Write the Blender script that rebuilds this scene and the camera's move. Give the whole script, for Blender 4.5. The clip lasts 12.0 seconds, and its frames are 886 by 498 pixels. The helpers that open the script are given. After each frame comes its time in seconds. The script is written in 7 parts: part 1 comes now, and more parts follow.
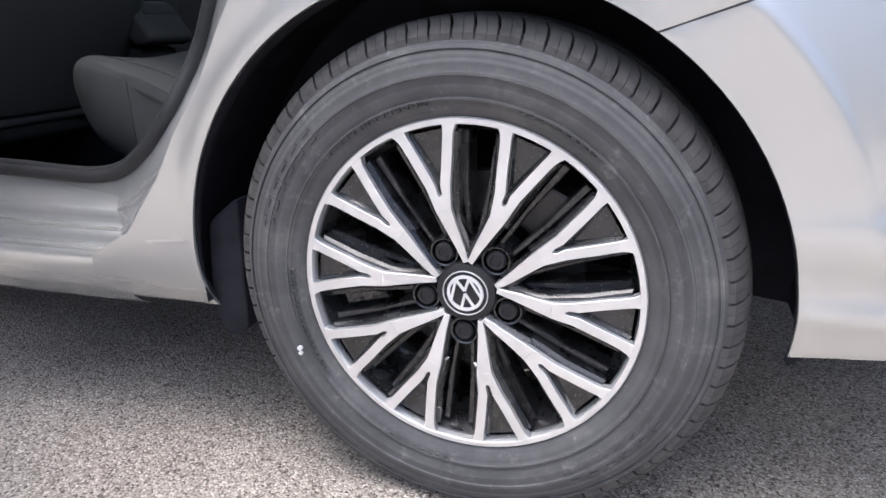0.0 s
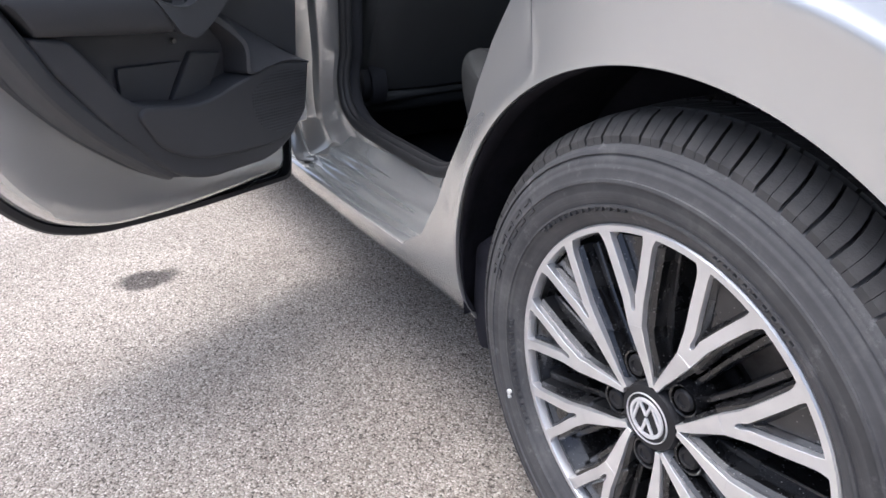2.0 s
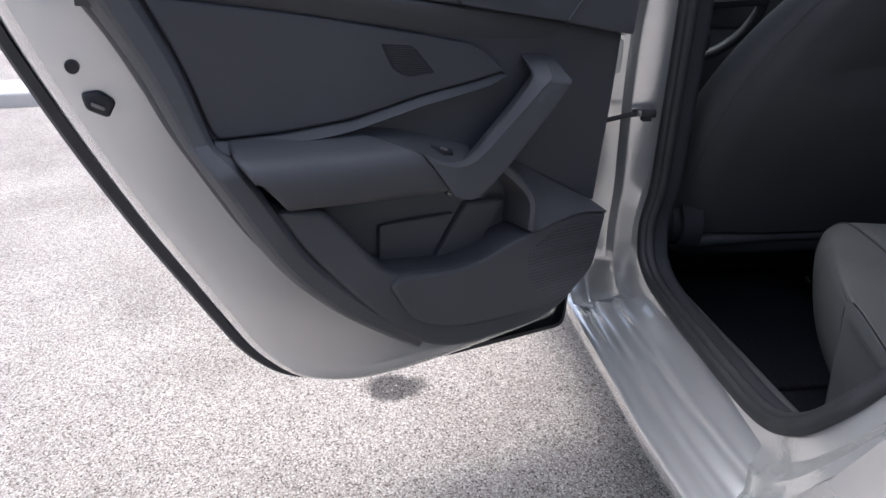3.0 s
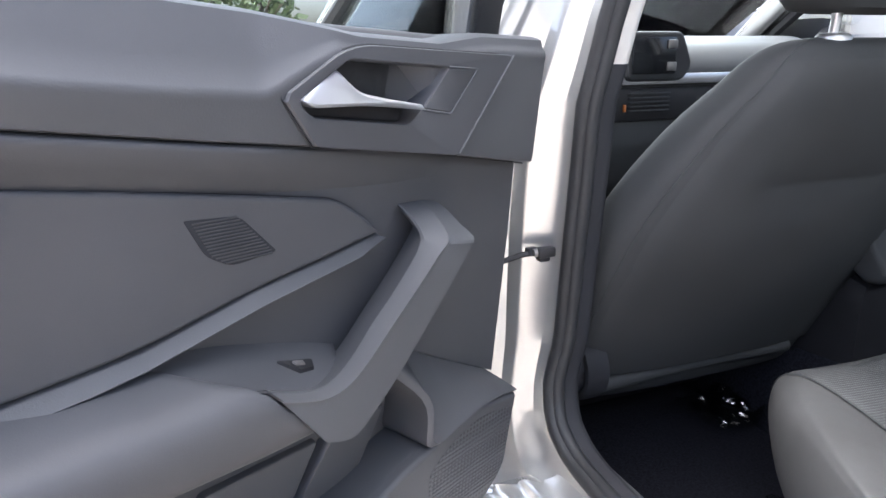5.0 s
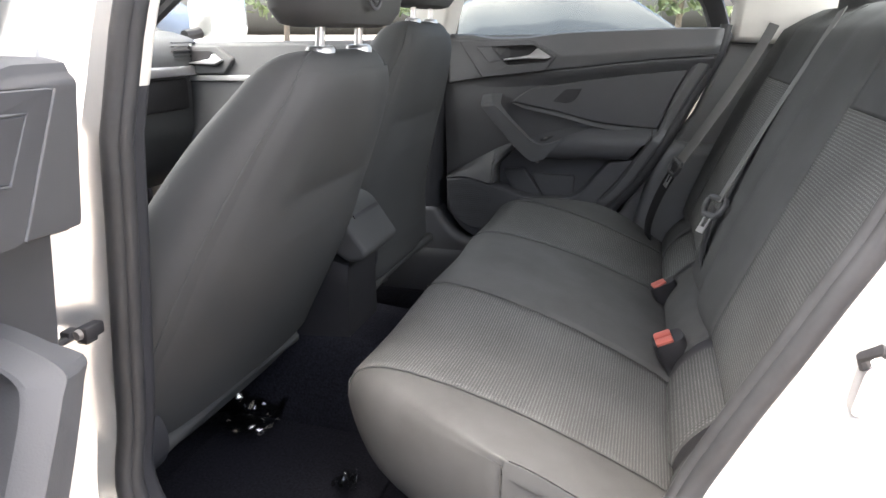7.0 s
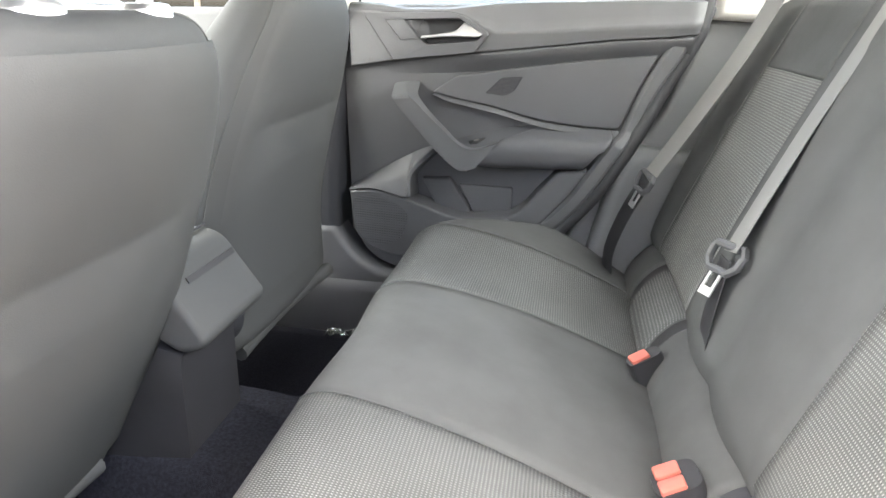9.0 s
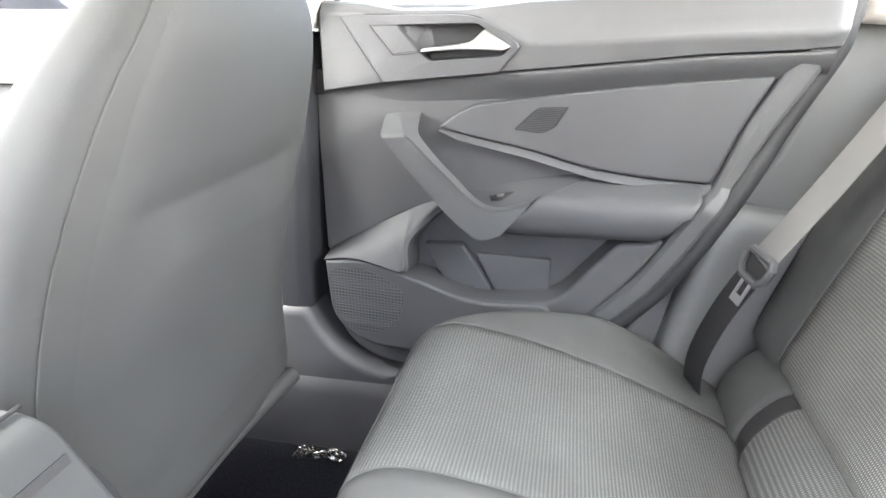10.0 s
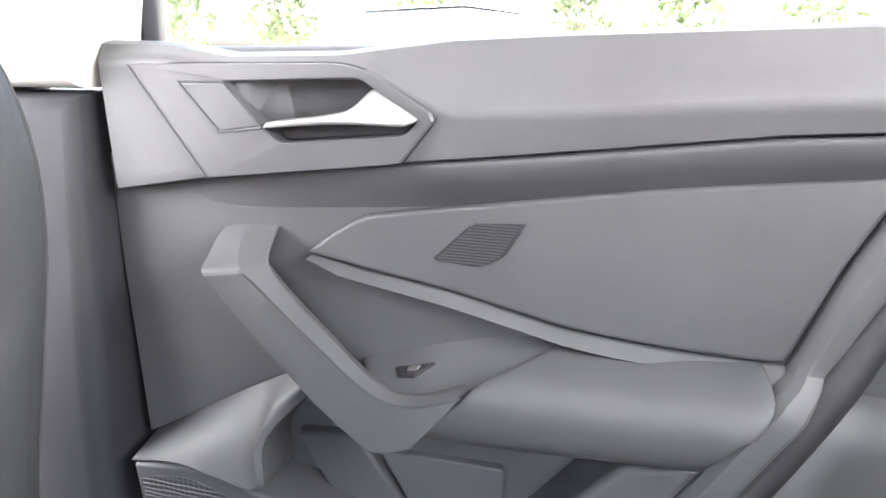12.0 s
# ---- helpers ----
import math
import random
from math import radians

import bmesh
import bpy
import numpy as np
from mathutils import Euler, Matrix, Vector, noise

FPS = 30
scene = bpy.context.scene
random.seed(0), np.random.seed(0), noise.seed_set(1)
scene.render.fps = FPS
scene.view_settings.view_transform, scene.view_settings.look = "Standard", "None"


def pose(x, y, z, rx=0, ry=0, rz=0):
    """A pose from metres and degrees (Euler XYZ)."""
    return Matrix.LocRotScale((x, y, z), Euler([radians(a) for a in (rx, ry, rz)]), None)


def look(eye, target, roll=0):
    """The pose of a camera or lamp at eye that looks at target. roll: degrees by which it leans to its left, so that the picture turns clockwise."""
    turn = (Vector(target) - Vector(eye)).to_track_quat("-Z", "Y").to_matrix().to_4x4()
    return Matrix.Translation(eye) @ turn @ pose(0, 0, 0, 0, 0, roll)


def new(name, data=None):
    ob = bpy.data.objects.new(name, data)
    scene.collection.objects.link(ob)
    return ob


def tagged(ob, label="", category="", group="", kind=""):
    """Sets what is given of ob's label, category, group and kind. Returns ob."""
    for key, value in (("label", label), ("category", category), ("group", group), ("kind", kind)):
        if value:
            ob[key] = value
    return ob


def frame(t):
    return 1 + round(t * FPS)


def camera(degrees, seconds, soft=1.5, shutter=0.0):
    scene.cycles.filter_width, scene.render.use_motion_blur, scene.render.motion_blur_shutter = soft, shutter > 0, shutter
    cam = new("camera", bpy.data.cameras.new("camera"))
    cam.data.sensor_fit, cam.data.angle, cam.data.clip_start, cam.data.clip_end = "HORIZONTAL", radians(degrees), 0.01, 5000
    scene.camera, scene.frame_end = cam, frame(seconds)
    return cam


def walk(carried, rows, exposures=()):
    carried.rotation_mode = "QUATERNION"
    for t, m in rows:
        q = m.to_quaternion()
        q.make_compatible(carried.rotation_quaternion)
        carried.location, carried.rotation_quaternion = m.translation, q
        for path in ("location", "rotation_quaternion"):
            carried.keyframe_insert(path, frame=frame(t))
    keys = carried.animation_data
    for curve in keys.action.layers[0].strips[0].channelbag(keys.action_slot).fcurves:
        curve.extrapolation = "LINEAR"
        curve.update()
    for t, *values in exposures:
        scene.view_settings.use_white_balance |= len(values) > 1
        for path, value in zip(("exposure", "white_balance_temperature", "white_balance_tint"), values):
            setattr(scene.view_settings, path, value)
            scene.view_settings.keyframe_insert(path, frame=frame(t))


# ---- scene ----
cam = camera(65.9, 12.0)
PATH = [
    (0, (0.218, -0.747, 0.621), (-0.383, 1.056, -0.002), -0.7),
    (0.5, (0.319, -0.703, 0.678), (-0.524, 0.97, -0.022), -0.8),
    (1, (0.41, -0.636, 0.717), (-0.691, 0.855, -0.034), -1.0),
    (1.5, (0.449, -0.543, 0.747), (-0.911, 0.693, -0.042), -1.1),
    (2, (0.408, -0.48, 0.78), (-1.178, 0.423, -0.038), -1.2),
    (2.5, (0.241, -0.412, 0.850), (-1.518, 0.092, 0.042), -1.3),
    (3, (0.064, -0.360, 0.933), (-1.782, -0.203, 0.180), -0.4),
    (3.2, (0.020, -0.346, 0.947), (-1.850, -0.256, 0.244), -0.4),
    (4.8, (-0.257, -0.365, 0.970), (-2.113, 0.152, 0.434), -0.8),
    (5, (-0.299, -0.360, 0.962), (-2.092, 0.339, 0.417), -0.7),
    (5.5, (-0.405, -0.343, 0.960), (-1.961, 0.781, 0.398), -0.5),
    (6, (-0.471, -0.334, 0.964), (-1.654, 1.171, 0.383), -0.5),
    (6.5, (-0.513, -0.375, 1.007), (-1.286, 1.369, 0.406), 0.1),
    (7, (-0.538, -0.432, 0.998), (-1.080, 1.398, 0.399), -0.1),
    (7.2, (-0.551, -0.449, 0.988), (-1.040, 1.396, 0.392), -0.1),
    (8.8, (-0.615, -0.051, 0.975), (-0.925, 1.816, 0.329), 1.1),
    (9, (-0.622, 0.028, 0.981), (-0.945, 1.891, 0.327), 1.2),
    (9.5, (-0.680, 0.268, 0.988), (-1.020, 2.131, 0.344), 1.1),
    (10, (-0.711, 0.489, 0.982), (-1.054, 2.349, 0.332), 0.8),
    (10.5, (-0.734, 0.702, 0.942), (-1.036, 2.564, 0.280), 0.8),
    (11, (-0.722, 0.844, 0.952), (-0.962, 2.727, 0.321), 0.8),
    (11.5, (-0.714, 0.925, 0.970), (-0.938, 2.832, 0.410), 0.8),
    (12, (-0.702, 0.965, 0.981), (-0.990, 2.875, 0.463), 0.8),
]
EXPOSURES = [
    (0.0, 1.1, 5680, 10), (1.0, 1.05, 5680, 10), (2.0, 0.9, 5650, 10), (2.5, 0.75, 5650, 10), (3.2, 1.0, 5450, 10), (4.8, 2.4, 5750, 10), (5.5, 3.05, 6100, 10), (6.0, 3.3, 6250, 10), (6.5, 3.7, 6400, 10), (7.2, 3.1, 6550, 10),
    (8.8, 4.55, 6750, 8), (9.5, 5.35, 6850, 6), (10.0, 5.5, 6700, 9), (10.5, 5.85, 6500, 12), (11.5, 5.8, 6450, 15), (12.0, 5.35, 6500, 14),
]
walk(cam, [(t, look(eye, target, roll)) for t, eye, target, roll in PATH], EXPOSURES)

from mathutils import geometry

# ---- light ----
world = bpy.data.worlds.new("sky")
scene.world = world
world.use_nodes = True
wn = world.node_tree.nodes
sky = wn.new("ShaderNodeTexSky")
sky.sky_type, sky.sun_disc = "NISHITA", False
sky.sun_elevation, sky.sun_rotation = radians(76), radians(217)
sky.air_density, sky.dust_density, sky.ozone_density = 0.7, 8.0, 0.3
wn["Background"].inputs["Strength"].default_value = 0.15
world.node_tree.links.new(sky.outputs[0], wn["Background"].inputs["Color"])
sun_data = bpy.data.lights.new("sun", "SUN")
sun_data.energy, sun_data.angle, sun_data.color = 0.9, radians(100), (1.0, 0.985, 0.96)
sun = new("sun", sun_data)
sun.matrix_world = look((-1.25, -1.65, 8.5), (0, 0, 0))
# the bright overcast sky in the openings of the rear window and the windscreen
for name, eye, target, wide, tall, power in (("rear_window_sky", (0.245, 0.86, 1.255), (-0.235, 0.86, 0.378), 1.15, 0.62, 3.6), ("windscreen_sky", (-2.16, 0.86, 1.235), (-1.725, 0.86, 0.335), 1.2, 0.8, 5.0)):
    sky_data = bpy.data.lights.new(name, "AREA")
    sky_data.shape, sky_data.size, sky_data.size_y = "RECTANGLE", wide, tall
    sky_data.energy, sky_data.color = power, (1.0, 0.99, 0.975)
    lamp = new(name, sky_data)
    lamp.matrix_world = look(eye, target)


# ---- materials ----
def material(name, color, rough, metal=0.0, coat=0.0, spec=0.5):
    m = bpy.data.materials.new(name)
    m.use_nodes = True
    b = m.node_tree.nodes["Principled BSDF"]
    b.inputs["Base Color"].default_value = (*color, 1)
    b.inputs["Roughness"].default_value = rough
    b.inputs["Metallic"].default_value = metal
    b.inputs["Coat Weight"].default_value = coat
    b.inputs["Coat Roughness"].default_value = 0.04
    b.inputs["Specular IOR Level"].default_value = spec
    return m


def node(m, kind, **values):
    n = m.node_tree.nodes.new(kind)
    for key, value in values.items():
        n.inputs[key].default_value = value
    return n


def link(m, a, b):
    m.node_tree.links.new(a, b)


def coords(m, scale=(1, 1, 1), turn=(0, 0, 0)):
    tc = m.node_tree.nodes.new("ShaderNodeTexCoord")
    mp = m.node_tree.nodes.new("ShaderNodeMapping")
    mp.inputs["Scale"].default_value = scale
    mp.inputs["Rotation"].default_value = [radians(a) for a in turn]
    link(m, tc.outputs["Object"], mp.inputs["Vector"])
    return mp.outputs["Vector"]


def ramp(m, fac, stops):
    r = m.node_tree.nodes.new("ShaderNodeValToRGB")
    els = r.color_ramp.elements
    while len(els) < len(stops):
        els.new(0.5)
    for e, (p, c) in zip(els, stops):
        e.position, e.color = p, (*c, 1) if len(c) == 3 else c
    link(m, fac, r.inputs[0])
    return r.outputs[0]


def mottled(m, color, low, high, scale, bump_scale=0, bump=0.0, dist=0.001, rough=None):
    """Colour varied at two scales, and a fine relief."""
    b = m.node_tree.nodes["Principled BSDF"]
    v = coords(m)
    big = node(m, "ShaderNodeTexNoise", Scale=scale, Detail=5.0, Roughness=0.6)
    link(m, v, big.inputs["Vector"])
    c = ramp(m, big.outputs["Fac"], [(0.3, [k * low for k in color]), (0.7, [k * high for k in color])])
    link(m, c, b.inputs["Base Color"])
    if rough:
        rr = ramp(m, big.outputs["Fac"], [(0.3, (rough[0],) * 3), (0.7, (rough[1],) * 3)])
        link(m, rr, b.inputs["Roughness"])
    if bump_scale:
        fine = node(m, "ShaderNodeTexNoise", Scale=bump_scale, Detail=3.0)
        link(m, v, fine.inputs["Vector"])
        bp = node(m, "ShaderNodeBump", Strength=bump, Distance=dist)
        link(m, fine.outputs["Fac"], bp.inputs["Height"])
        link(m, bp.outputs["Normal"], b.inputs["Normal"])
    return m


PAINT = mottled(material("silver metallic paint", (0.585, 0.59, 0.572), 0.27, 0.66, 1.0), (0.585, 0.59, 0.572), 0.97, 1.03, 3, 2600, 0.012, 0.0002)
TRIM_GREY = mottled(material("light grey quarter trim", (0.10, 0.103, 0.105), 0.6), (0.10, 0.103, 0.105), 0.93, 1.07, 5, 800, 0.2, 0.0005)
PLASTIC = mottled(material("charcoal grained plastic", (0.052, 0.0535, 0.058), 0.5), (0.052, 0.0535, 0.058), 0.88, 1.12, 6, 900, 0.22, 0.0006, (0.54, 0.66))
PLASTIC_SOFT = mottled(material("soft grey moulded plastic", (0.062, 0.064, 0.068), 0.52), (0.062, 0.064, 0.068), 0.9, 1.1, 5, 700, 0.25, 0.0007, (0.54, 0.66))
BLACK = mottled(material("matt black plastic", (0.012, 0.012, 0.014), 0.6), (0.012, 0.012, 0.014), 0.7, 1.4, 9, 500, 0.3, 0.0006)
LINER = mottled(material("black felt arch liner", (0.022, 0.022, 0.028), 0.95, spec=0.1), (0.022, 0.022, 0.028), 0.7, 1.3, 20, 800, 0.4, 0.001)


def speckled_gloss():
    """Gloss black wheel paint with dried splashes."""
    m = material("gloss black wheel paint", (0.008, 0.008, 0.009), 0.2, coat=0.6)
    b = m.node_tree.nodes["Principled BSDF"]
    v = coords(m)
    dots = node(m, "ShaderNodeTexVoronoi", Scale=190.0)
    link(m, v, dots.inputs["Vector"])
    film = node(m, "ShaderNodeTexNoise", Scale=30.0, Detail=6.0)
    link(m, v, film.inputs["Vector"])
    spot = ramp(m, dots.outputs["Distance"], [(0.10, (0.16, 0.16, 0.155)), (0.17, (0.006, 0.006, 0.007))])
    haze = ramp(m, film.outputs["Fac"], [(0.4, (0.004, 0.004, 0.004)), (0.75, (0.03, 0.03, 0.03))])
    mix = m.node_tree.nodes.new("ShaderNodeMix")
    mix.data_type, mix.blend_type = "RGBA", "ADD"
    mix.inputs["Factor"].default_value = 1.0
    link(m, spot, mix.inputs["A"])
    link(m, haze, mix.inputs["B"])
    link(m, mix.outputs["Result"], b.inputs["Base Color"])
    rr = ramp(m, film.outputs["Fac"], [(0.35, (0.16,) * 3), (0.7, (0.42,) * 3)])
    link(m, rr, b.inputs["Roughness"])
    return m


GLOSS = speckled_gloss()
EMBLEM = material("bright emblem metal", (0.8, 0.8, 0.8), 0.35, 0.35)


def tyre_rubber():
    """Dark rubber with a film of dust, turned rings and pale scuffs."""
    m = material("dusty tyre rubber", (0.07, 0.07, 0.072), 0.72)
    b = m.node_tree.nodes["Principled BSDF"]
    v = coords(m)
    sep = m.node_tree.nodes.new("ShaderNodeSeparateXYZ")
    link(m, v, sep.inputs[0])
    flat = m.node_tree.nodes.new("ShaderNodeCombineXYZ")
    link(m, sep.outputs["X"], flat.inputs["X"])
    link(m, sep.outputs["Z"], flat.inputs["Y"])
    away = m.node_tree.nodes.new("ShaderNodeVectorMath")
    away.operation = "LENGTH"
    link(m, flat.outputs[0], away.inputs[0])
    rings = node(m, "ShaderNodeTexNoise", Scale=130.0, Detail=3.0)
    rings.noise_dimensions = "1D"
    link(m, away.outputs["Value"], rings.inputs["W"])
    dust = node(m, "ShaderNodeTexNoise", Scale=11.0, Detail=8.0, Roughness=0.7)
    link(m, v, dust.inputs["Vector"])
    scuff = node(m, "ShaderNodeTexNoise", Scale=34.0, Detail=9.0, Roughness=0.75)
    link(m, v, scuff.inputs["Vector"])
    base = ramp(m, dust.outputs["Fac"], [(0.3, (0.052, 0.052, 0.055)), (0.55, (0.084, 0.084, 0.086)), (0.72, (0.14, 0.138, 0.134))])
    band = ramp(m, rings.outputs["Fac"], [(0.35, (0.8, 0.8, 0.8)), (0.65, (1.16, 1.16, 1.16))])
    marks = ramp(m, scuff.outputs["Fac"], [(0.57, (1, 1, 1)), (0.66, (1.7, 1.68, 1.64)), (0.74, (2.6, 2.52, 2.4))])
    for extra in (band, marks):
        mix = m.node_tree.nodes.new("ShaderNodeMix")
        mix.data_type, mix.blend_type = "RGBA", "MULTIPLY"
        mix.inputs["Factor"].default_value = 1.0
        link(m, base, mix.inputs["A"])
        link(m, extra, mix.inputs["B"])
        base = mix.outputs["Result"]
    link(m, base, b.inputs["Base Color"])
    bp = node(m, "ShaderNodeBump", Strength=0.35, Distance=0.0008)
    link(m, rings.outputs["Fac"], bp.inputs["Height"])
    link(m, bp.outputs["Normal"], b.inputs["Normal"])
    return m


RUBBER = tyre_rubber()
TREAD = mottled(material("worn tread rubber", (0.07, 0.068, 0.066), 0.8), (0.07, 0.068, 0.066), 0.7, 1.25, 30, 500, 0.3, 0.0008)
SEAL = mottled(material("black rubber seal", (0.016, 0.017, 0.019), 0.6), (0.016, 0.017, 0.019), 0.8, 1.3, 30, 900, 0.15, 0.0004)
ALLOY = mottled(material("machined bright alloy", (0.82, 0.82, 0.82), 0.34, 0.7), (0.82, 0.82, 0.82), 0.93, 1.05, 18, 1500, 0.04, 0.0002, (0.28, 0.4))
CHROME = mottled(material("satin chrome", (0.66, 0.66, 0.67), 0.33, 0.9), (0.66, 0.66, 0.67), 0.95, 1.05, 10, 0, 0, 0, (0.28, 0.38))
STEEL = mottled(material("dull brake steel", (0.22, 0.21, 0.2), 0.5, 0.7), (0.22, 0.21, 0.2), 0.6, 1.3, 25, 300, 0.2, 0.0006)
HEADLINER = mottled(material("pale grey pillar trim", (0.56, 0.55, 0.52), 0.8), (0.56, 0.55, 0.52), 0.95, 1.04, 8, 1200, 0.2, 0.0004)
CARPET = mottled(material("black carpet", (0.013, 0.0135, 0.018), 0.95, spec=0.1), (0.013, 0.0135, 0.018), 0.5, 1.7, 220, 900, 0.8, 0.002)
RED = material("red buckle plastic", (0.34, 0.085, 0.065), 0.45)
WEB = material("grey belt webbing", (0.12, 0.12, 0.118), 0.75)
WHITE = material("white paint mark", (0.75, 0.75, 0.73), 0.6)
SCREEN = material("dark screen glass", (0.01, 0.011, 0.013), 0.12)
AMBER = material("amber button", (0.5, 0.16, 0.04), 0.4)


def striped(name, dark, pale, scale, axis, bump, dots=False, second="X"):
    """Woven seat cloth: fine ribs, with a loose weave and slow fading."""
    m = material(name, dark, 0.9, spec=0.2)
    b = m.node_tree.nodes["Principled BSDF"]
    v = coords(m)
    w = node(m, "ShaderNodeTexWave", Scale=scale, Distortion=0.25, Detail=1.0)
    w.bands_direction = axis
    link(m, v, w.inputs["Vector"])
    h = w.outputs["Fac"]
    if dots:
        w2 = node(m, "ShaderNodeTexWave", Scale=scale * 0.8, Distortion=0.2, Detail=1.0)
        w2.bands_direction = second
        link(m, v, w2.inputs["Vector"])
        mul = m.node_tree.nodes.new("ShaderNodeMath")
        mul.operation = "MULTIPLY"
        link(m, h, mul.inputs[0])
        link(m, w2.outputs["Fac"], mul.inputs[1])
        h = mul.outputs[0]
    c = ramp(m, h, [(0.25, dark), (0.75, pale)])
    slow = node(m, "ShaderNodeTexNoise", Scale=7.0, Detail=4.0)
    link(m, v, slow.inputs["Vector"])
    f = ramp(m, slow.outputs["Fac"], [(0.3, (0.86,) * 3), (0.7, (1.1,) * 3)])
    mix = m.node_tree.nodes.new("ShaderNodeMix")
    mix.data_type, mix.blend_type = "RGBA", "MULTIPLY"
    mix.inputs["Factor"].default_value = 1.0
    link(m, c, mix.inputs["A"])
    link(m, f, mix.inputs["B"])
    link(m, mix.outputs["Result"], b.inputs["Base Color"])
    bp = node(m, "ShaderNodeBump", Strength=bump, Distance=0.0012)
    link(m, h, bp.inputs["Height"])
    link(m, bp.outputs["Normal"], b.inputs["Normal"])
    return m


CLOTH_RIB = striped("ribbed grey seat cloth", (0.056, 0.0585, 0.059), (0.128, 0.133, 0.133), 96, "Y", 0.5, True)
# the cushion's cloth crossed along Z, its colour raised to paint in backrest light
CLOTH_RIB_LIT = striped("ribbed grey seat cloth, lit copy", (0.080, 0.082, 0.082), (0.175, 0.180, 0.177), 96, "Y", 0.5, True, "Z")
CLOTH = mottled(material("plain dark seat cloth", (0.063, 0.0655, 0.066), 0.95, spec=0.12), (0.063, 0.0655, 0.066), 0.85, 1.15, 7, 1300, 0.35, 0.0008)
LEATHERETTE = mottled(material("dark seat-back vinyl", (0.045, 0.047, 0.048), 0.8, spec=0.25), (0.045, 0.047, 0.048), 0.9, 1.12, 5, 900, 0.3, 0.0007, (0.68, 0.8))
CONSOLE_DARK = mottled(material("black console plastic", (0.018, 0.019, 0.023), 0.72, spec=0.35), (0.018, 0.019, 0.023), 0.85, 1.15, 6, 700, 0.2, 0.0006)
TWEETER = mottled(material("fine tweeter cloth", (0.033, 0.034, 0.037), 0.75), (0.033, 0.034, 0.037), 0.9, 1.1, 60, 2200, 0.3, 0.0003)


def perforated(name, color, scale):
    """Plastic with a fine field of small round holes."""
    m = material(name, color, 0.5)
    b = m.node_tree.nodes["Principled BSDF"]
    v = coords(m, (scale, scale, scale))
    cell = m.node_tree.nodes.new("ShaderNodeVectorMath")
    cell.operation = "FRACTION"
    link(m, v, cell.inputs[0])
    sep = m.node_tree.nodes.new("ShaderNodeSeparateXYZ")
    link(m, cell.outputs[0], sep.inputs[0])
    flat_cell = m.node_tree.nodes.new("ShaderNodeCombineXYZ")
    link(m, sep.outputs["X"], flat_cell.inputs["X"])
    link(m, sep.outputs["Z"], flat_cell.inputs["Y"])
    far = m.node_tree.nodes.new("ShaderNodeVectorMath")
    far.operation = "DISTANCE"
    link(m, flat_cell.outputs[0], far.inputs[0])
    far.inputs[1].default_value = (0.5, 0.5, 0.0)
    c = ramp(m, far.outputs["Value"], [(0.27, (0.016, 0.016, 0.018)), (0.36, color)])
    link(m, c, b.inputs["Base Color"])
    bp = node(m, "ShaderNodeBump", Strength=0.7, Distance=0.001)
    link(m, c, bp.inputs["Height"])
    link(m, bp.outputs["Normal"], b.inputs["Normal"])
    return m


GRILLE = perforated("perforated speaker grille", (0.058, 0.06, 0.066), 165)


def glass_material(name, bend):
    m = bpy.data.materials.new(name)
    m.use_nodes = True
    m.node_tree.nodes.clear()
    out = m.node_tree.nodes.new("ShaderNodeOutputMaterial")
    clear = m.node_tree.nodes.new("ShaderNodeBsdfTransparent")
    clear.inputs["Color"].default_value = (0.86, 0.9, 0.88, 1)
    shine = m.node_tree.nodes.new("ShaderNodeBsdfGlossy")
    shine.inputs["Roughness"].default_value = 0.02
    fres = m.node_tree.nodes.new("ShaderNodeFresnel")
    fres.inputs["IOR"].default_value = bend
    mix = m.node_tree.nodes.new("ShaderNodeMixShader")
    link(m, fres.outputs[0], mix.inputs[0])
    link(m, clear.outputs[0], mix.inputs[1])
    link(m, shine.outputs[0], mix.inputs[2])
    link(m, mix.outputs[0], out.inputs["Surface"])
    return m


GLASS = glass_material("window glass", 1.45)
WRAP = glass_material("clear plastic wrap", 2.1)


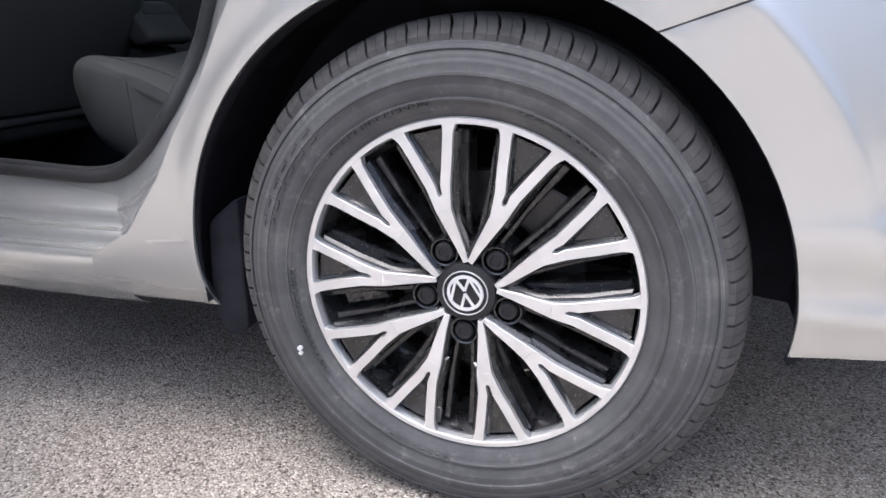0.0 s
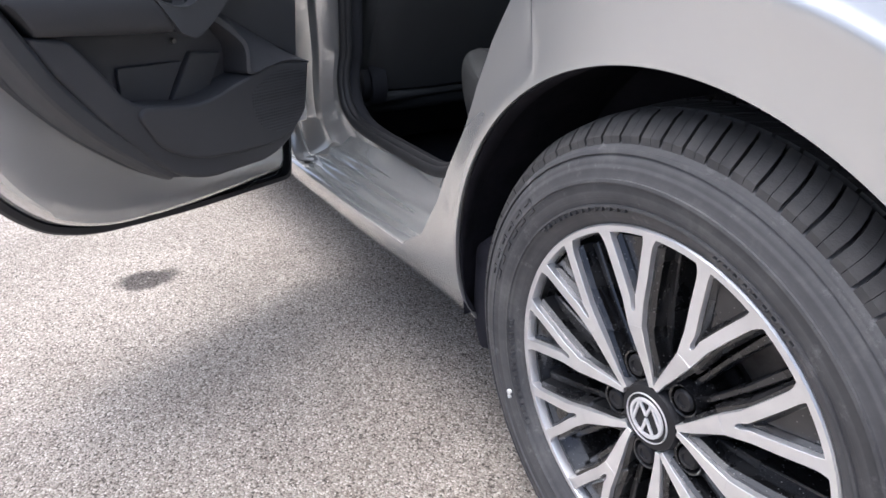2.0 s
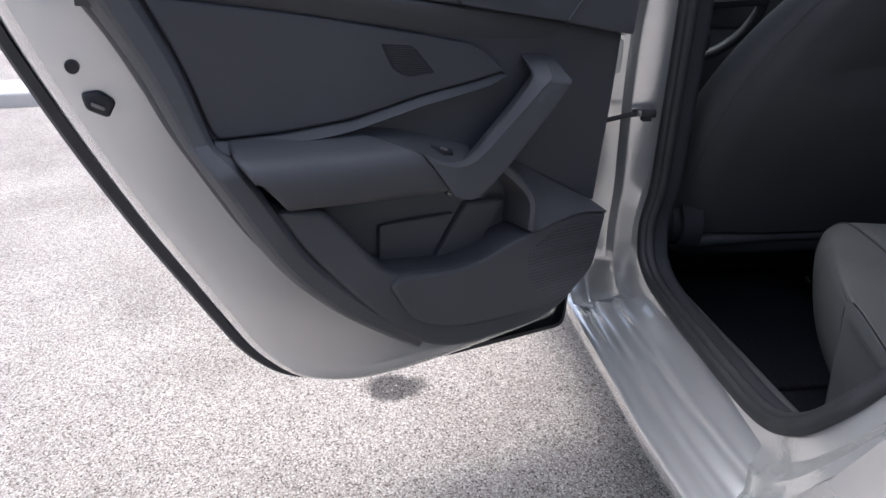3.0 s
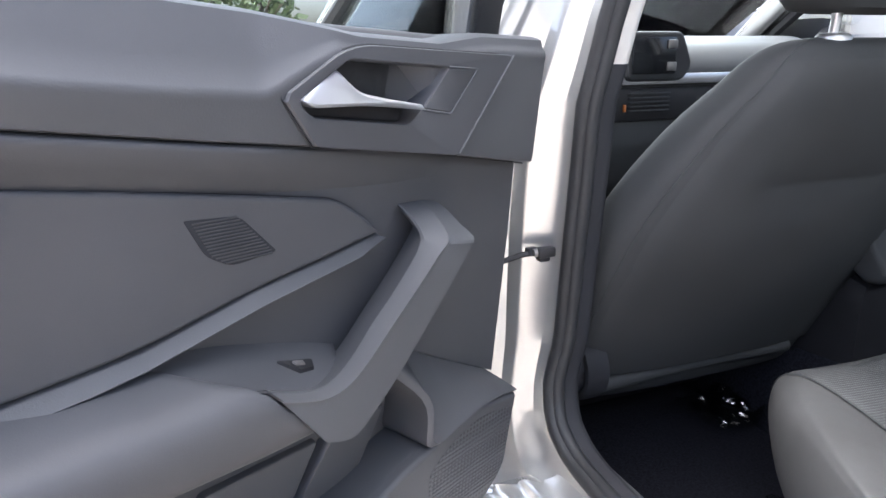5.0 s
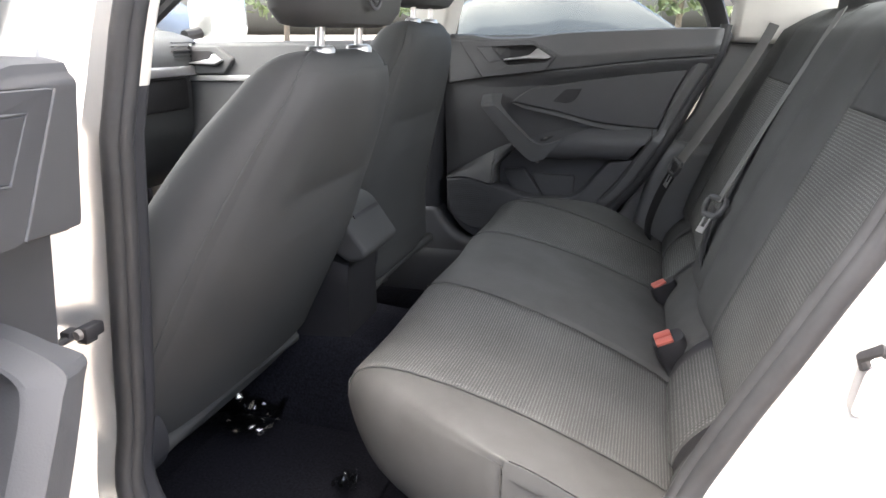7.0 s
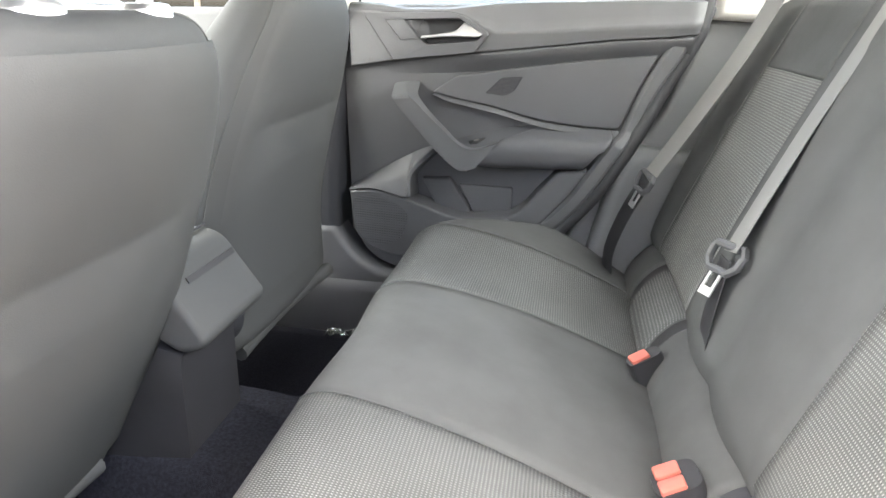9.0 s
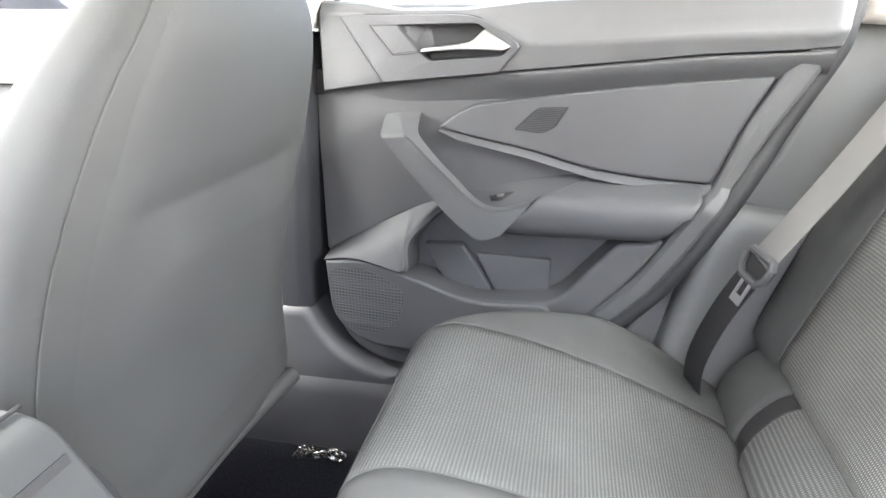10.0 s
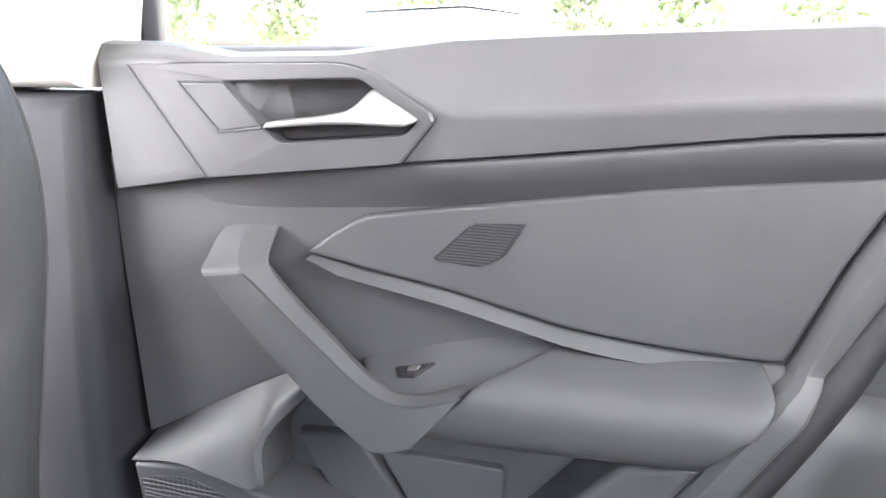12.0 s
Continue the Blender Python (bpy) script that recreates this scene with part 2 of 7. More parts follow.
def asphalt_material():
    """Pale worn chip-seal: stone chips in several greys and tans, dark binder, two damp spots."""
    m = material("worn chip-seal asphalt", (0.2, 0.19, 0.17), 0.9, spec=0.25)
    b = m.node_tree.nodes["Principled BSDF"]
    v = coords(m)
    chips = node(m, "ShaderNodeTexVoronoi", Scale=290.0)
    link(m, v, chips.inputs["Vector"])
    sep = m.node_tree.nodes.new("ShaderNodeSeparateColor")
    link(m, chips.outputs["Color"], sep.inputs[0])
    tone = ramp(m, sep.outputs[0], [(0.0, (0.10, 0.09, 0.079)), (0.16, (0.31, 0.278, 0.242)), (0.5, (0.43, 0.392, 0.345)), (0.85, (0.54, 0.50, 0.447)), (1.0, (0.74, 0.71, 0.65))])
    edge = ramp(m, chips.outputs["Distance"], [(0.5, (1, 1, 1)), (0.9, (0.5, 0.48, 0.46))])
    patch = node(m, "ShaderNodeTexNoise", Scale=1.6, Detail=6.0, Roughness=0.65)
    link(m, v, patch.inputs["Vector"])
    fade = ramp(m, patch.outputs["Fac"], [(0.3, (0.78, 0.76, 0.74)), (0.7, (1.14, 1.13, 1.12))])
    # damp spot with a ragged rim
    wet = node(m, "ShaderNodeVectorMath")
    wet.operation = "DISTANCE"
    wob = node(m, "ShaderNodeTexNoise", Scale=26.0, Detail=4.0)
    link(m, v, wob.inputs["Vector"])
    add = node(m, "ShaderNodeVectorMath")
    add.operation = "MULTIPLY_ADD"
    link(m, wob.outputs["Color"], add.inputs[0])
    add.inputs[1].default_value = (0.05, 0.09, 0.0)
    link(m, v, add.inputs[2])
    sc = node(m, "ShaderNodeVectorMath")
    sc.operation = "MULTIPLY"
    sc.inputs[1].default_value = (1.35, 1.0, 1.0)
    link(m, add.outputs[0], sc.inputs[0])
    link(m, sc.outputs[0], wet.inputs[0])
    wet.inputs[1].default_value = (-1.79, -0.315, 0.0)
    damp = ramp(m, wet.outputs["Value"], [(0.06, (0.27, 0.27, 0.28)), (0.085, (1, 1, 1))])

    def times(a, c):
        mix = m.node_tree.nodes.new("ShaderNodeMix")
        mix.data_type, mix.blend_type = "RGBA", "MULTIPLY"
        mix.inputs["Factor"].default_value = 1.0
        link(m, a, mix.inputs["A"])
        link(m, c, mix.inputs["B"])
        return mix.outputs["Result"]

    link(m, times(times(times(tone, edge), fade), damp), b.inputs["Base Color"])
    bp = node(m, "ShaderNodeBump", Strength=0.9, Distance=0.003)
    bp.invert = True
    link(m, chips.outputs["Distance"], bp.inputs["Height"])
    link(m, bp.outputs["Normal"], b.inputs["Normal"])
    return m


ASPHALT = asphalt_material()


# ---- mesh helpers ----
def part(name, bm, mat, parent=None, label="", m=None, angle=38, smooth=True):
    """One bmesh as one mesh object under a thing or a part."""
    bmesh.ops.remove_doubles(bm, verts=bm.verts, dist=4e-6)
    bmesh.ops.recalc_face_normals(bm, faces=bm.faces)
    me = bpy.data.meshes.new(name)
    bm.to_mesh(me)
    bm.free()
    if smooth:
        me.shade_smooth()
        me.set_sharp_from_angle(angle=radians(angle))
    me.materials.append(mat)
    ob = new(name, me)
    while parent is not None and parent.parent is not None and parent.parent.parent is not None:
        parent = parent.parent
    if parent is not None:
        ob.parent = parent
    if m is not None:
        ob.matrix_local = m
    if label:
        ob["label"] = label
    return ob


def thicken(ob, t, offset=0.0):
    s = ob.modifiers.new("thickness", "SOLIDIFY")
    s.thickness, s.offset = t, offset
    n = ob.modifiers.new("normals", "WEIGHTED_NORMAL")
    n.keep_sharp, n.weight = True, 80
    return ob


def rounded(poly, r, seg=4):
    """The closed polygon with its corners rounded off; r: one radius or one a corner."""
    out, n = [], len(poly)
    for i in range(n):
        p, a, b = (Vector(poly[k % n]) for k in (i, i - 1, i + 1))
        rad = r[i] if isinstance(r, (list, tuple)) else r
        la, lb = (a - p).length, (b - p).length
        k = min(rad, 0.45 * la, 0.45 * lb)
        if k < 1e-5:
            out.append(tuple(p))
            continue
        s, e = p + (a - p) / la * k, p + (b - p) / lb * k
        for j in range(seg + 1):
            t = j / seg
            out.append(tuple((1 - t) ** 2 * s + 2 * t * (1 - t) * p + t * t * e))
    return out


def spline(pts, n, closed=False):
    """Catmull-Rom through the points, n steps a span."""
    P = [Vector(p) for p in pts]
    out, m = [], len(P)
    for i in range(m if closed else m - 1):
        if closed:
            p0, p1, p2, p3 = P[i - 1], P[i], P[(i + 1) % m], P[(i + 2) % m]
        else:
            p0, p1, p2, p3 = P[max(i - 1, 0)], P[i], P[i + 1], P[min(i + 2, m - 1)]
        for k in range(n):
            t = k / n
            out.append(0.5 * ((2 * p1) + (p2 - p0) * t + (2 * p0 - 5 * p1 + 4 * p2 - p3) * t * t + (3 * p1 - p0 - 3 * p2 + p3) * t ** 3))
    if not closed:
        out.append(P[-1])
    return out


def skin(bm, rings, wrap=True, caps=True):
    """Faces between rings of points with equal counts."""
    rows = [[bm.verts.new(p) for p in ring] for ring in rings]
    n = len(rows[0])
    for a, b in zip(rows, rows[1:]):
        for i in range(n if wrap else n - 1):
            j = (i + 1) % n
            try:
                bm.faces.new((a[i], a[j], b[j], b[i]))
            except ValueError:
                pass
    if caps and wrap:
        bm.faces.new(rows[0])
        bm.faces.new(rows[-1])
    return rows


def slab(bm, poly, d0, d1, place, bevel=0.0, seg=2, back=False):
    """A prism over the polygon between the depths d0 and d1, the rim at d1 rounded. place: (a, b, depth) to a point."""
    n, rings, flat_rings = len(poly), [], []
    steps = [(d0, 0.0)]
    if bevel:
        sgn = 1 if d1 > d0 else -1
        for k in range(seg + 1):
            a = math.pi / 2 * k / seg
            steps.append((d1 - sgn * bevel * (1 - math.sin(a)), bevel * (1 - math.cos(a))))
        steps.append((d1, bevel * 1.15))
    else:
        steps.append((d1, 0.0))
    area = sum(poly[i][0] * poly[(i + 1) % n][1] - poly[(i + 1) % n][0] * poly[i][1] for i in range(n))
    normals, limits = [], []
    for i in range(n):
        a, p, b = (Vector(poly[k % n]) for k in (i - 1, i, i + 1))
        e1, e2 = (p - a), (b - p)
        la, lb = max(e1.length, 1e-9), max(e2.length, 1e-9)
        t = e1 / la + e2 / lb
        t = t.normalized() if t.length > 1e-9 else Vector((1, 0))
        normals.append(Vector((-t.y, t.x)) * (1 if area > 0 else -1))
        turn = math.atan2(e1.x * e2.y - e1.y * e2.x, e1.dot(e2)) * (1 if area > 0 else -1)
        limits.append(0.8 * min(la, lb) / (2 * math.tan(min(turn, 3.0) / 2)) if turn > 1e-4 else 1.0)
    limits = [min(limits[i - 1], limits[i], limits[(i + 1) % n]) if limits[i] < 0.5 else limits[i] for i in range(n)]
    for d, inset in steps:
        ring = [Vector((p[0] + q.x * min(inset, w), p[1] + q.y * min(inset, w))) for p, q, w in zip(poly, normals, limits)]
        flat_rings.append(ring)
        rings.append([place(v.x, v.y, d) for v in ring])
    skin(bm, rings, caps=False)
    for ring, d in ((flat_rings[0], steps[0][0]), (flat_rings[-1], steps[-1][0])):
        pts, _, tris, *_ = geometry.delaunay_2d_cdt(ring, [], [list(range(n))], 1, 1e-6)
        made = [bm.verts.new(place(p.x, p.y, d)) for p in pts]
        for tri in tris:
            try:
                bm.faces.new([made[i] for i in tri])
            except ValueError:
                pass
    return bm


def box(bm, lo, hi, bevel=0.0, seg=2):
    m = Matrix.LocRotScale([(a + b) / 2 for a, b in zip(lo, hi)], None, [b - a for a, b in zip(lo, hi)])
    made = bmesh.ops.create_cube(bm, size=1.0, matrix=m)["verts"]
    if bevel:
        edges = list({e for v in made for e in v.link_edges})
        bmesh.ops.bevel(bm, geom=edges, offset=bevel, segments=seg, affect="EDGES", profile=0.5)
    return bm


def tube(bm, path, r, n=8, closed=False, flat=None):
    """A round (or, with flat=(width, height, up), strap-like) bar along a path."""
    P = [Vector(p) for p in path]
    m, rings, last = len(P), [], None
    for i, p in enumerate(P):
        t = (P[(i + 1) % m] - P[i - 1]) if closed else (P[min(i + 1, m - 1)] - P[max(i - 1, 0)])
        t = t.normalized() if t.length > 1e-9 else Vector((0, 0, 1))
        ref = Vector(flat[2]) if flat else (last if last is not None else (Vector((0, 0, 1)) if abs(t.z) < 0.9 else Vector((1, 0, 0))))
        u = (ref - t * ref.dot(t)).normalized()
        w = t.cross(u)
        last = u
        rr = r[i] if isinstance(r, (list, tuple)) else r
        if flat:
            a, b = flat[0] / 2, flat[1] / 2
            ring = [p + w * x + u * y for x, y in rounded([(-a, -b), (a, -b), (a, b), (-a, b)], b * 0.8, 2)]
        else:
            ring = [p + (u * math.cos(2 * math.pi * k / n) + w * math.sin(2 * math.pi * k / n)) * rr for k in range(n)]
        rings.append(ring)
    if closed:
        rings.append(rings[0])
    skin(bm, rings, caps=not closed)
    return bm


def lathe(bm, profile, n, centre, a0=0.0, a1=2 * math.pi):
    """profile: (radius, y) pairs turned about the y axis through centre."""
    full = abs(a1 - a0 - 2 * math.pi) < 1e-6
    rings = []
    for k in range(n if full else n + 1):
        a = a0 + (a1 - a0) * k / n
        rings.append([(centre[0] + r * math.cos(a), centre[1] + y, centre[2] + r * math.sin(a)) for r, y in profile])
    if full:
        rings.append(rings[0])
    skin(bm, rings, wrap=False, caps=False)
    return bm


def surface(bm, f, nu, nv):
    skin(bm, [[f(i / nu, j / nv) for j in range(nv + 1)] for i in range(nu + 1)], wrap=False, caps=False)
    return bm


def table(x, rows):
    """Smooth step-by-step reading of (x, value) rows."""
    if x <= rows[0][0]:
        return rows[0][1]
    for (a, va), (b, vb) in zip(rows, rows[1:]):
        if x <= b:
            return va + (vb - va) * (x - a) / (b - a)
    return rows[-1][1]


def superring(cx, cy, z, hx, hy, e=3.0, n=28):
    """A rounded-box outline in a level plane."""
    out = []
    for k in range(n):
        a = 2 * math.pi * (k + 0.5) / n
        c, s = math.cos(a), math.sin(a)
        out.append((cx + hx * math.copysign(abs(c) ** (2 / e), c), cy + hy * math.copysign(abs(s) ** (2 / e), s), z))
    return out


def bump01(x, c, w):
    return math.exp(-((x - c) / w) ** 2)

# ---- ground and surroundings ----
MID = 0.86  # the car's middle line; the car faces -x, its left rear hub stands over the origin


def plain(x, y, z):
    return (x, y, z)


def other(x, y, z):
    return (x, 2 * MID - y, z)


bm = bmesh.new()
lines = sorted({*np.linspace(-6, 6, 25).round(2).tolist(), -2000, -400, -90, -30, -12, 12, 30, 90, 400, 2000})
skin(bm, [[(x, y, 0.0) for y in lines] for x in lines], wrap=False, caps=False)
tagged(part("ground", bm, ASPHALT), "pale worn chip-seal asphalt with a damp spot", "ground", kind="structure")

rng = random.Random(4)


def pebbles():
    """Loose chips lying on the asphalt beside the car."""
    bm = bmesh.new()
    for _ in range(1500):
        x, y = rng.uniform(-2.2, 0.9), rng.uniform(-1.0, 0.3)
        r = rng.uniform(0.0012, 0.0034)
        ring = [(x + r * rng.uniform(0.7, 1.2) * math.cos(a), y + r * rng.uniform(0.7, 1.2) * math.sin(a), 0.0005) for a in (0.3, 1.4, 2.6, 3.7, 5.0)]
        base = [bm.verts.new(p) for p in ring]
        top = bm.verts.new((x, y, r * rng.uniform(0.6, 1.0)))
        for i in range(5):
            bm.faces.new((base[i], base[(i + 1) % 5], top))
    tagged(part("loose_chips", bm, CHIP, smooth=False), "small loose stone chips scattered on asphalt", "gravel", kind="stuff")


CHIP = mottled(material("stone chips", (0.34, 0.32, 0.285), 0.9), (0.34, 0.32, 0.285), 0.45, 1.6, 160)
pebbles()

# ---- the car ----
car = tagged(new("car"), "silver four-door sedan with one rear door standing open", "car")
car.empty_display_size = 0.3

SIDE = [(0.16, 0.09), (0.20, 0.06), (0.228, 0.034), (0.26, 0.013), (0.30, 0.003), (0.40, -0.006), (0.55, -0.016), (0.68, -0.026), (0.78, -0.033), (0.84, -0.034), (0.90, -0.022), (0.95, -0.002), (0.99, 0.02), (1.10, 0.062), (1.24, 0.117), (1.34, 0.165), (1.40, 0.235)]
_z = [p[0] for p in SIDE]
_fine = np.linspace(0.16, 1.40, 125)
_side = np.convolve(np.pad(np.interp(_fine, _z, [p[1] for p in SIDE]), 4, mode="edge"), np.ones(9) / 9, mode="valid")


def side(x, z):
    """How far in the left flank's outer skin stands at a length and a height."""
    y = float(np.interp(z, _fine, _side))
    if x > 0.3:
        y += 0.16 * ((x - 0.3) / 0.75) ** 2
    if x < -2.5:
        y += 0.22 * ((-2.5 - x) / 1.0) ** 2
    for c in (-0.02, -2.70):
        r = math.hypot(x - c, z - 0.30)
        y -= 0.003 * bump01(r, 0.380, 0.02)
        if z > 0.30 and r > 0.44:
            # flare round the arch, then the flank falls away
            turn = math.degrees(math.atan2(z - 0.30, x - c if c > -1 else c - x))
            w = min(1.0, max(0.0, (119 - turn) / 34)) * min(1.0, max(0.0, (turn - 2) / 34)) * min(1.0, max(0.0, (0.98 - z) / 0.08))
            k = min(1.0, max(0.0, (r - 0.450) / 0.018))
            y += w * w * (3 - 2 * w) * (0.004 * k * k * (3 - 2 * k) + 0.30 * min(max(0.0, r - 0.459), 0.10))
    if x > 0.3:
        k = min((x - 0.3) / 0.1, 1.0)
        y -= k * 0.012 * (bump01(z, 0.405, 0.02) + 0.8 * bump01(z, 0.325, 0.016))
    return y


ARCH = 0.378


def arch_panel(name, keys, cx, place, label, rows=14, step=7):
    """A skin from the wheel arch's lip out to the points of an outline. keys: (degrees on the arch, outline x, z)."""
    samples = []
    for (a, ax, az), (b, bx, bz) in zip(keys, keys[1:]):
        for k in range(step):
            t = k / step
            samples.append((a + (b - a) * t, ax + (bx - ax) * t, az + (bz - az) * t))
    samples.append(keys[-1])
    rings = []
    for a, ox, oz in samples:
        ix, iz = cx + ARCH * math.cos(radians(a)), 0.30 + ARCH * math.sin(radians(a))
        s = side(ix, iz)
        back = cx + (ARCH + 0.004) * math.cos(radians(a)), 0.30 + (ARCH + 0.004) * math.sin(radians(a))
        ring = [place(back[0], s + 0.012, back[1]), place(ix, s + 0.005, iz)]
        reach = math.hypot(ox - cx, oz - 0.30)
        marks = [0.0, 0.02, 0.08, 0.2, 0.35, 0.5]
        if reach > 0.4925:
            stops = [(r0 - ARCH) / (reach - ARCH) for r0 in (0.415, 0.445, 0.450, 0.455, 0.4585, 0.4615, 0.465, 0.47, 0.48)]
            marks = [0.0, 0.02 * stops[0], 0.3 * stops[0]] + stops + [stops[-1] + (1 - stops[-1]) * (k + 1) / rows for k in range(rows)]
        else:
            marks = [0.0, 0.005] + [(k + 1) / (rows + 10) for k in range(rows + 10)]
        for j, v in enumerate(marks):
            x, z = ix + (ox - ix) * v, iz + (oz - iz) * v
            ring.append(place(x, side(x, z) + (0.0 if j else 0.0015), z))
        ring.append(place(ox, side(ox, oz) + 0.006, oz))
        rings.append(ring)
    bm = bmesh.new()
    skin(bm, rings, wrap=False, caps=False)
    return thicken(part(name, bm, PAINT, car, label, angle=50), 0.0015, -1)


QUARTER = [(190, -0.60, 0.228), (186, -0.585, 0.302), (174, -0.505, 0.345), (164, -0.437, 0.425), (155, -0.394, 0.49), (144, -0.342, 0.557), (135, -0.304, 0.62), (127, -0.265, 0.678), (115, -0.197, 0.758), (107.5, -0.158, 0.817), (100.5, -0.128, 0.90), (96, -0.122, 0.955), (92, 0.0, 0.985), (78, 0.3, 0.99), (66, 0.66, 0.97), (55.7, 0.68, 0.7775)]
QUARTER_FAR = QUARTER[:2] + [(174, -0.575, 0.345), (164, -0.515, 0.425), (155, -0.48, 0.49), (144, -0.44, 0.557), (135, -0.405, 0.62), (127, -0.375, 0.678), (115, -0.337, 0.758), (107.5, -0.31, 0.817), (100.5, -0.275, 0.90), (96, -0.262, 0.955)] + QUARTER[12:]
BUMPER = [(55.5, 0.68, 0.7765), (34, 0.72, 0.56), (8, 0.72, 0.40), (-4.5, 0.66, 0.29)]
FENDER = [(-10, -2.32, 0.228), (10, -2.32, 0.40), (40, -2.30, 0.70), (58, -2.30, 0.955), (90, -2.6, 0.94), (115, -3.1, 0.88), (135, -3.35, 0.76), (160, -3.38, 0.55), (188, -3.30, 0.25)]
for place in (plain, other):
    arch_panel("quarter_panel", QUARTER if place is plain else QUARTER_FAR, -0.015, place, "silver metallic rear quarter panel")
    arch_panel("bumper_side", BUMPER, -0.015, place, "silver bumper corner behind the wheel")
    arch_panel("front_fender", FENDER, -2.70, place, "silver front fender", rows=8, step=5)

    # felt-lined wheel housings, open towards the wheel
    for cx in (-0.015, -2.70):
        bm = bmesh.new()
        prof = [(ARCH + 0.002, 0.012), (ARCH + 0.03, 0.05), (ARCH + 0.03, 0.215), (0.10, 0.228), (0.0, 0.228)]
        rings = []
        for k in range(33):
            a = radians(-6 + 194 * k / 32)
            lip = side(cx + ARCH * math.cos(a), 0.30 + ARCH * math.sin(a)) + 0.009
            rings.append([place(cx + (ARCH + 0.001) * math.cos(a), lip, 0.30 + (ARCH + 0.001) * math.sin(a))] + [place(cx + r * math.cos(a), y, 0.30 + r * math.sin(a)) for r, y in prof])
        skin(bm, rings, wrap=False, caps=False)
        thicken(part("wheel_housing", bm, LINER, car, "black felt wheel-arch liner"), 0.003)
        bm = bmesh.new()
        flap = rounded([(cx - 0.387, 0.235), (cx - 0.376, 0.36), (cx - 0.325, 0.40), (cx - 0.327, 0.20), (cx - 0.365, 0.184)], 0.012, 3)
        slab(bm, flap, 0.2, 0.032, lambda a, b, d: place(a, d, b), 0.004)
        part("arch_flap", bm, LINER, car, "black plastic deflector ahead of the wheel")

    # sill below the doors: a rolled outer lip, then two pressed ridges
    bm = bmesh.new()
    prof = [(0.09, 0.190), (0.055, 0.205), (0.036, 0.226), (0.022, 0.240), (0.010, 0.262), (0.003, 0.286), (0.006, 0.300), (0.022, 0.304), (0.034, 0.303), (0.040, 0.308), (0.046, 0.320), (0.060, 0.324), (0.072, 0.330), (0.077, 0.345), (0.090, 0.352), (0.105, 0.372), (0.118, 0.398)]
    prof = spline([(y, z, 0) for y, z in prof], 2)
    skin(bm, [[place(x, p.x + (0.008 * (x + 0.75) / 0.15 if x > -0.75 else 0.0), p.y) for p in prof] for x in (-2.33, -2.0, -1.6, -1.2, -1.0, -0.85, -0.75, -0.68, -0.60, -0.56)], wrap=False, caps=False)
    thicken(part("sill", bm, PAINT, car, "silver door sill with pressed ridges", angle=60), 0.0015, -1)

    # roof side rails, pillars outside
    bm = bmesh.new()
    surface(bm, lambda u, v: place(*(lambda x, z: (x, side(x, z), z))(-0.115 + 0.48 * u + (-0.37 - 0.04 * u) * v + 0.05 * math.sin(math.pi * v) * (1 - u), 0.955 + 0.03 * u + (0.33 + 0.03 * u) * v)), 8, 10)
    thicken(part("rear_pillar", bm, PAINT, car, "silver rear roof pillar"), 0.03, -1)
    bm = bmesh.new()
    path = spline([(-2.42, 0.985), (-2.2, 1.12), (-1.95, 1.26), (-1.7, 1.35), (-1.3, 1.395), (-0.9, 1.40), (-0.55, 1.375), (-0.2, 1.325), (0.1, 1.24), (0.36, 1.10), (0.55, 1.0)], 4)
    tube(bm, [place(p[0], side(p[0], min(p[1], 1.38)) + 0.035, p[1] - 0.02) for p in [(q.x, q.y) for q in [Vector((a[0], a[1])) for a in path]]], 0.038, 10)
    part("roof_rail", bm, PAINT, car, "silver roof rail and windscreen pillar")

# front door, shut, on the left flank and the right one
for place in (plain, other):
    bm = bmesh.new()
    surface(bm, lambda u, v: place(*(lambda x, z: (x, side(x, z) + (0.02 if u in (0, 1) else 0.0), z))(-2.315 + 1.14 * u + 0.05 * v * u, 0.285 + 0.685 * v)), 16, 16)
    skinned = part("front_door", bm, PAINT, car, "closed silver front door")
    thicken(skinned, 0.03, -1)
    bm = bmesh.new()
    tube(bm, [place(x, side(x, z) + 0.025, z) for x, z in ((-2.30, 0.985), (-2.05, 1.13), (-1.8, 1.26), (-1.5, 1.345), (-1.2, 1.375), (-1.11, 1.34), (-1.135, 1.15), (-1.16, 0.985))], 0.022, 8)
    part("window_frame", bm, BLACK, skinned, "black window frame")
    bm = bmesh.new()
    surface(bm, lambda u, v: place(*(lambda x, z: (x, side(x, z) + 0.03, z))(-2.28 + 1.12 * u + (0.42 * (1 - u) + 0.03 * u) * v, 0.98 + 0.34 * v)), 6, 6)
    pane = part("pane", bm, GLASS, skinned, "clear side window")
    pane.visible_shadow = False

# roof, windscreen, rear window, bonnet, boot lid
def across(f, nx, ny, name, mat, label, t=0.003):
    bm = bmesh.new()
    surface(bm, f, nx, ny)
    return thicken(part(name, bm, mat, car, label), t)


def crown(x, z, inset, v, rise):
    y0 = side(x, z) + inset
    return (x, y0 + (2 * (MID - y0)) * v, z + rise * math.sin(math.pi * v))


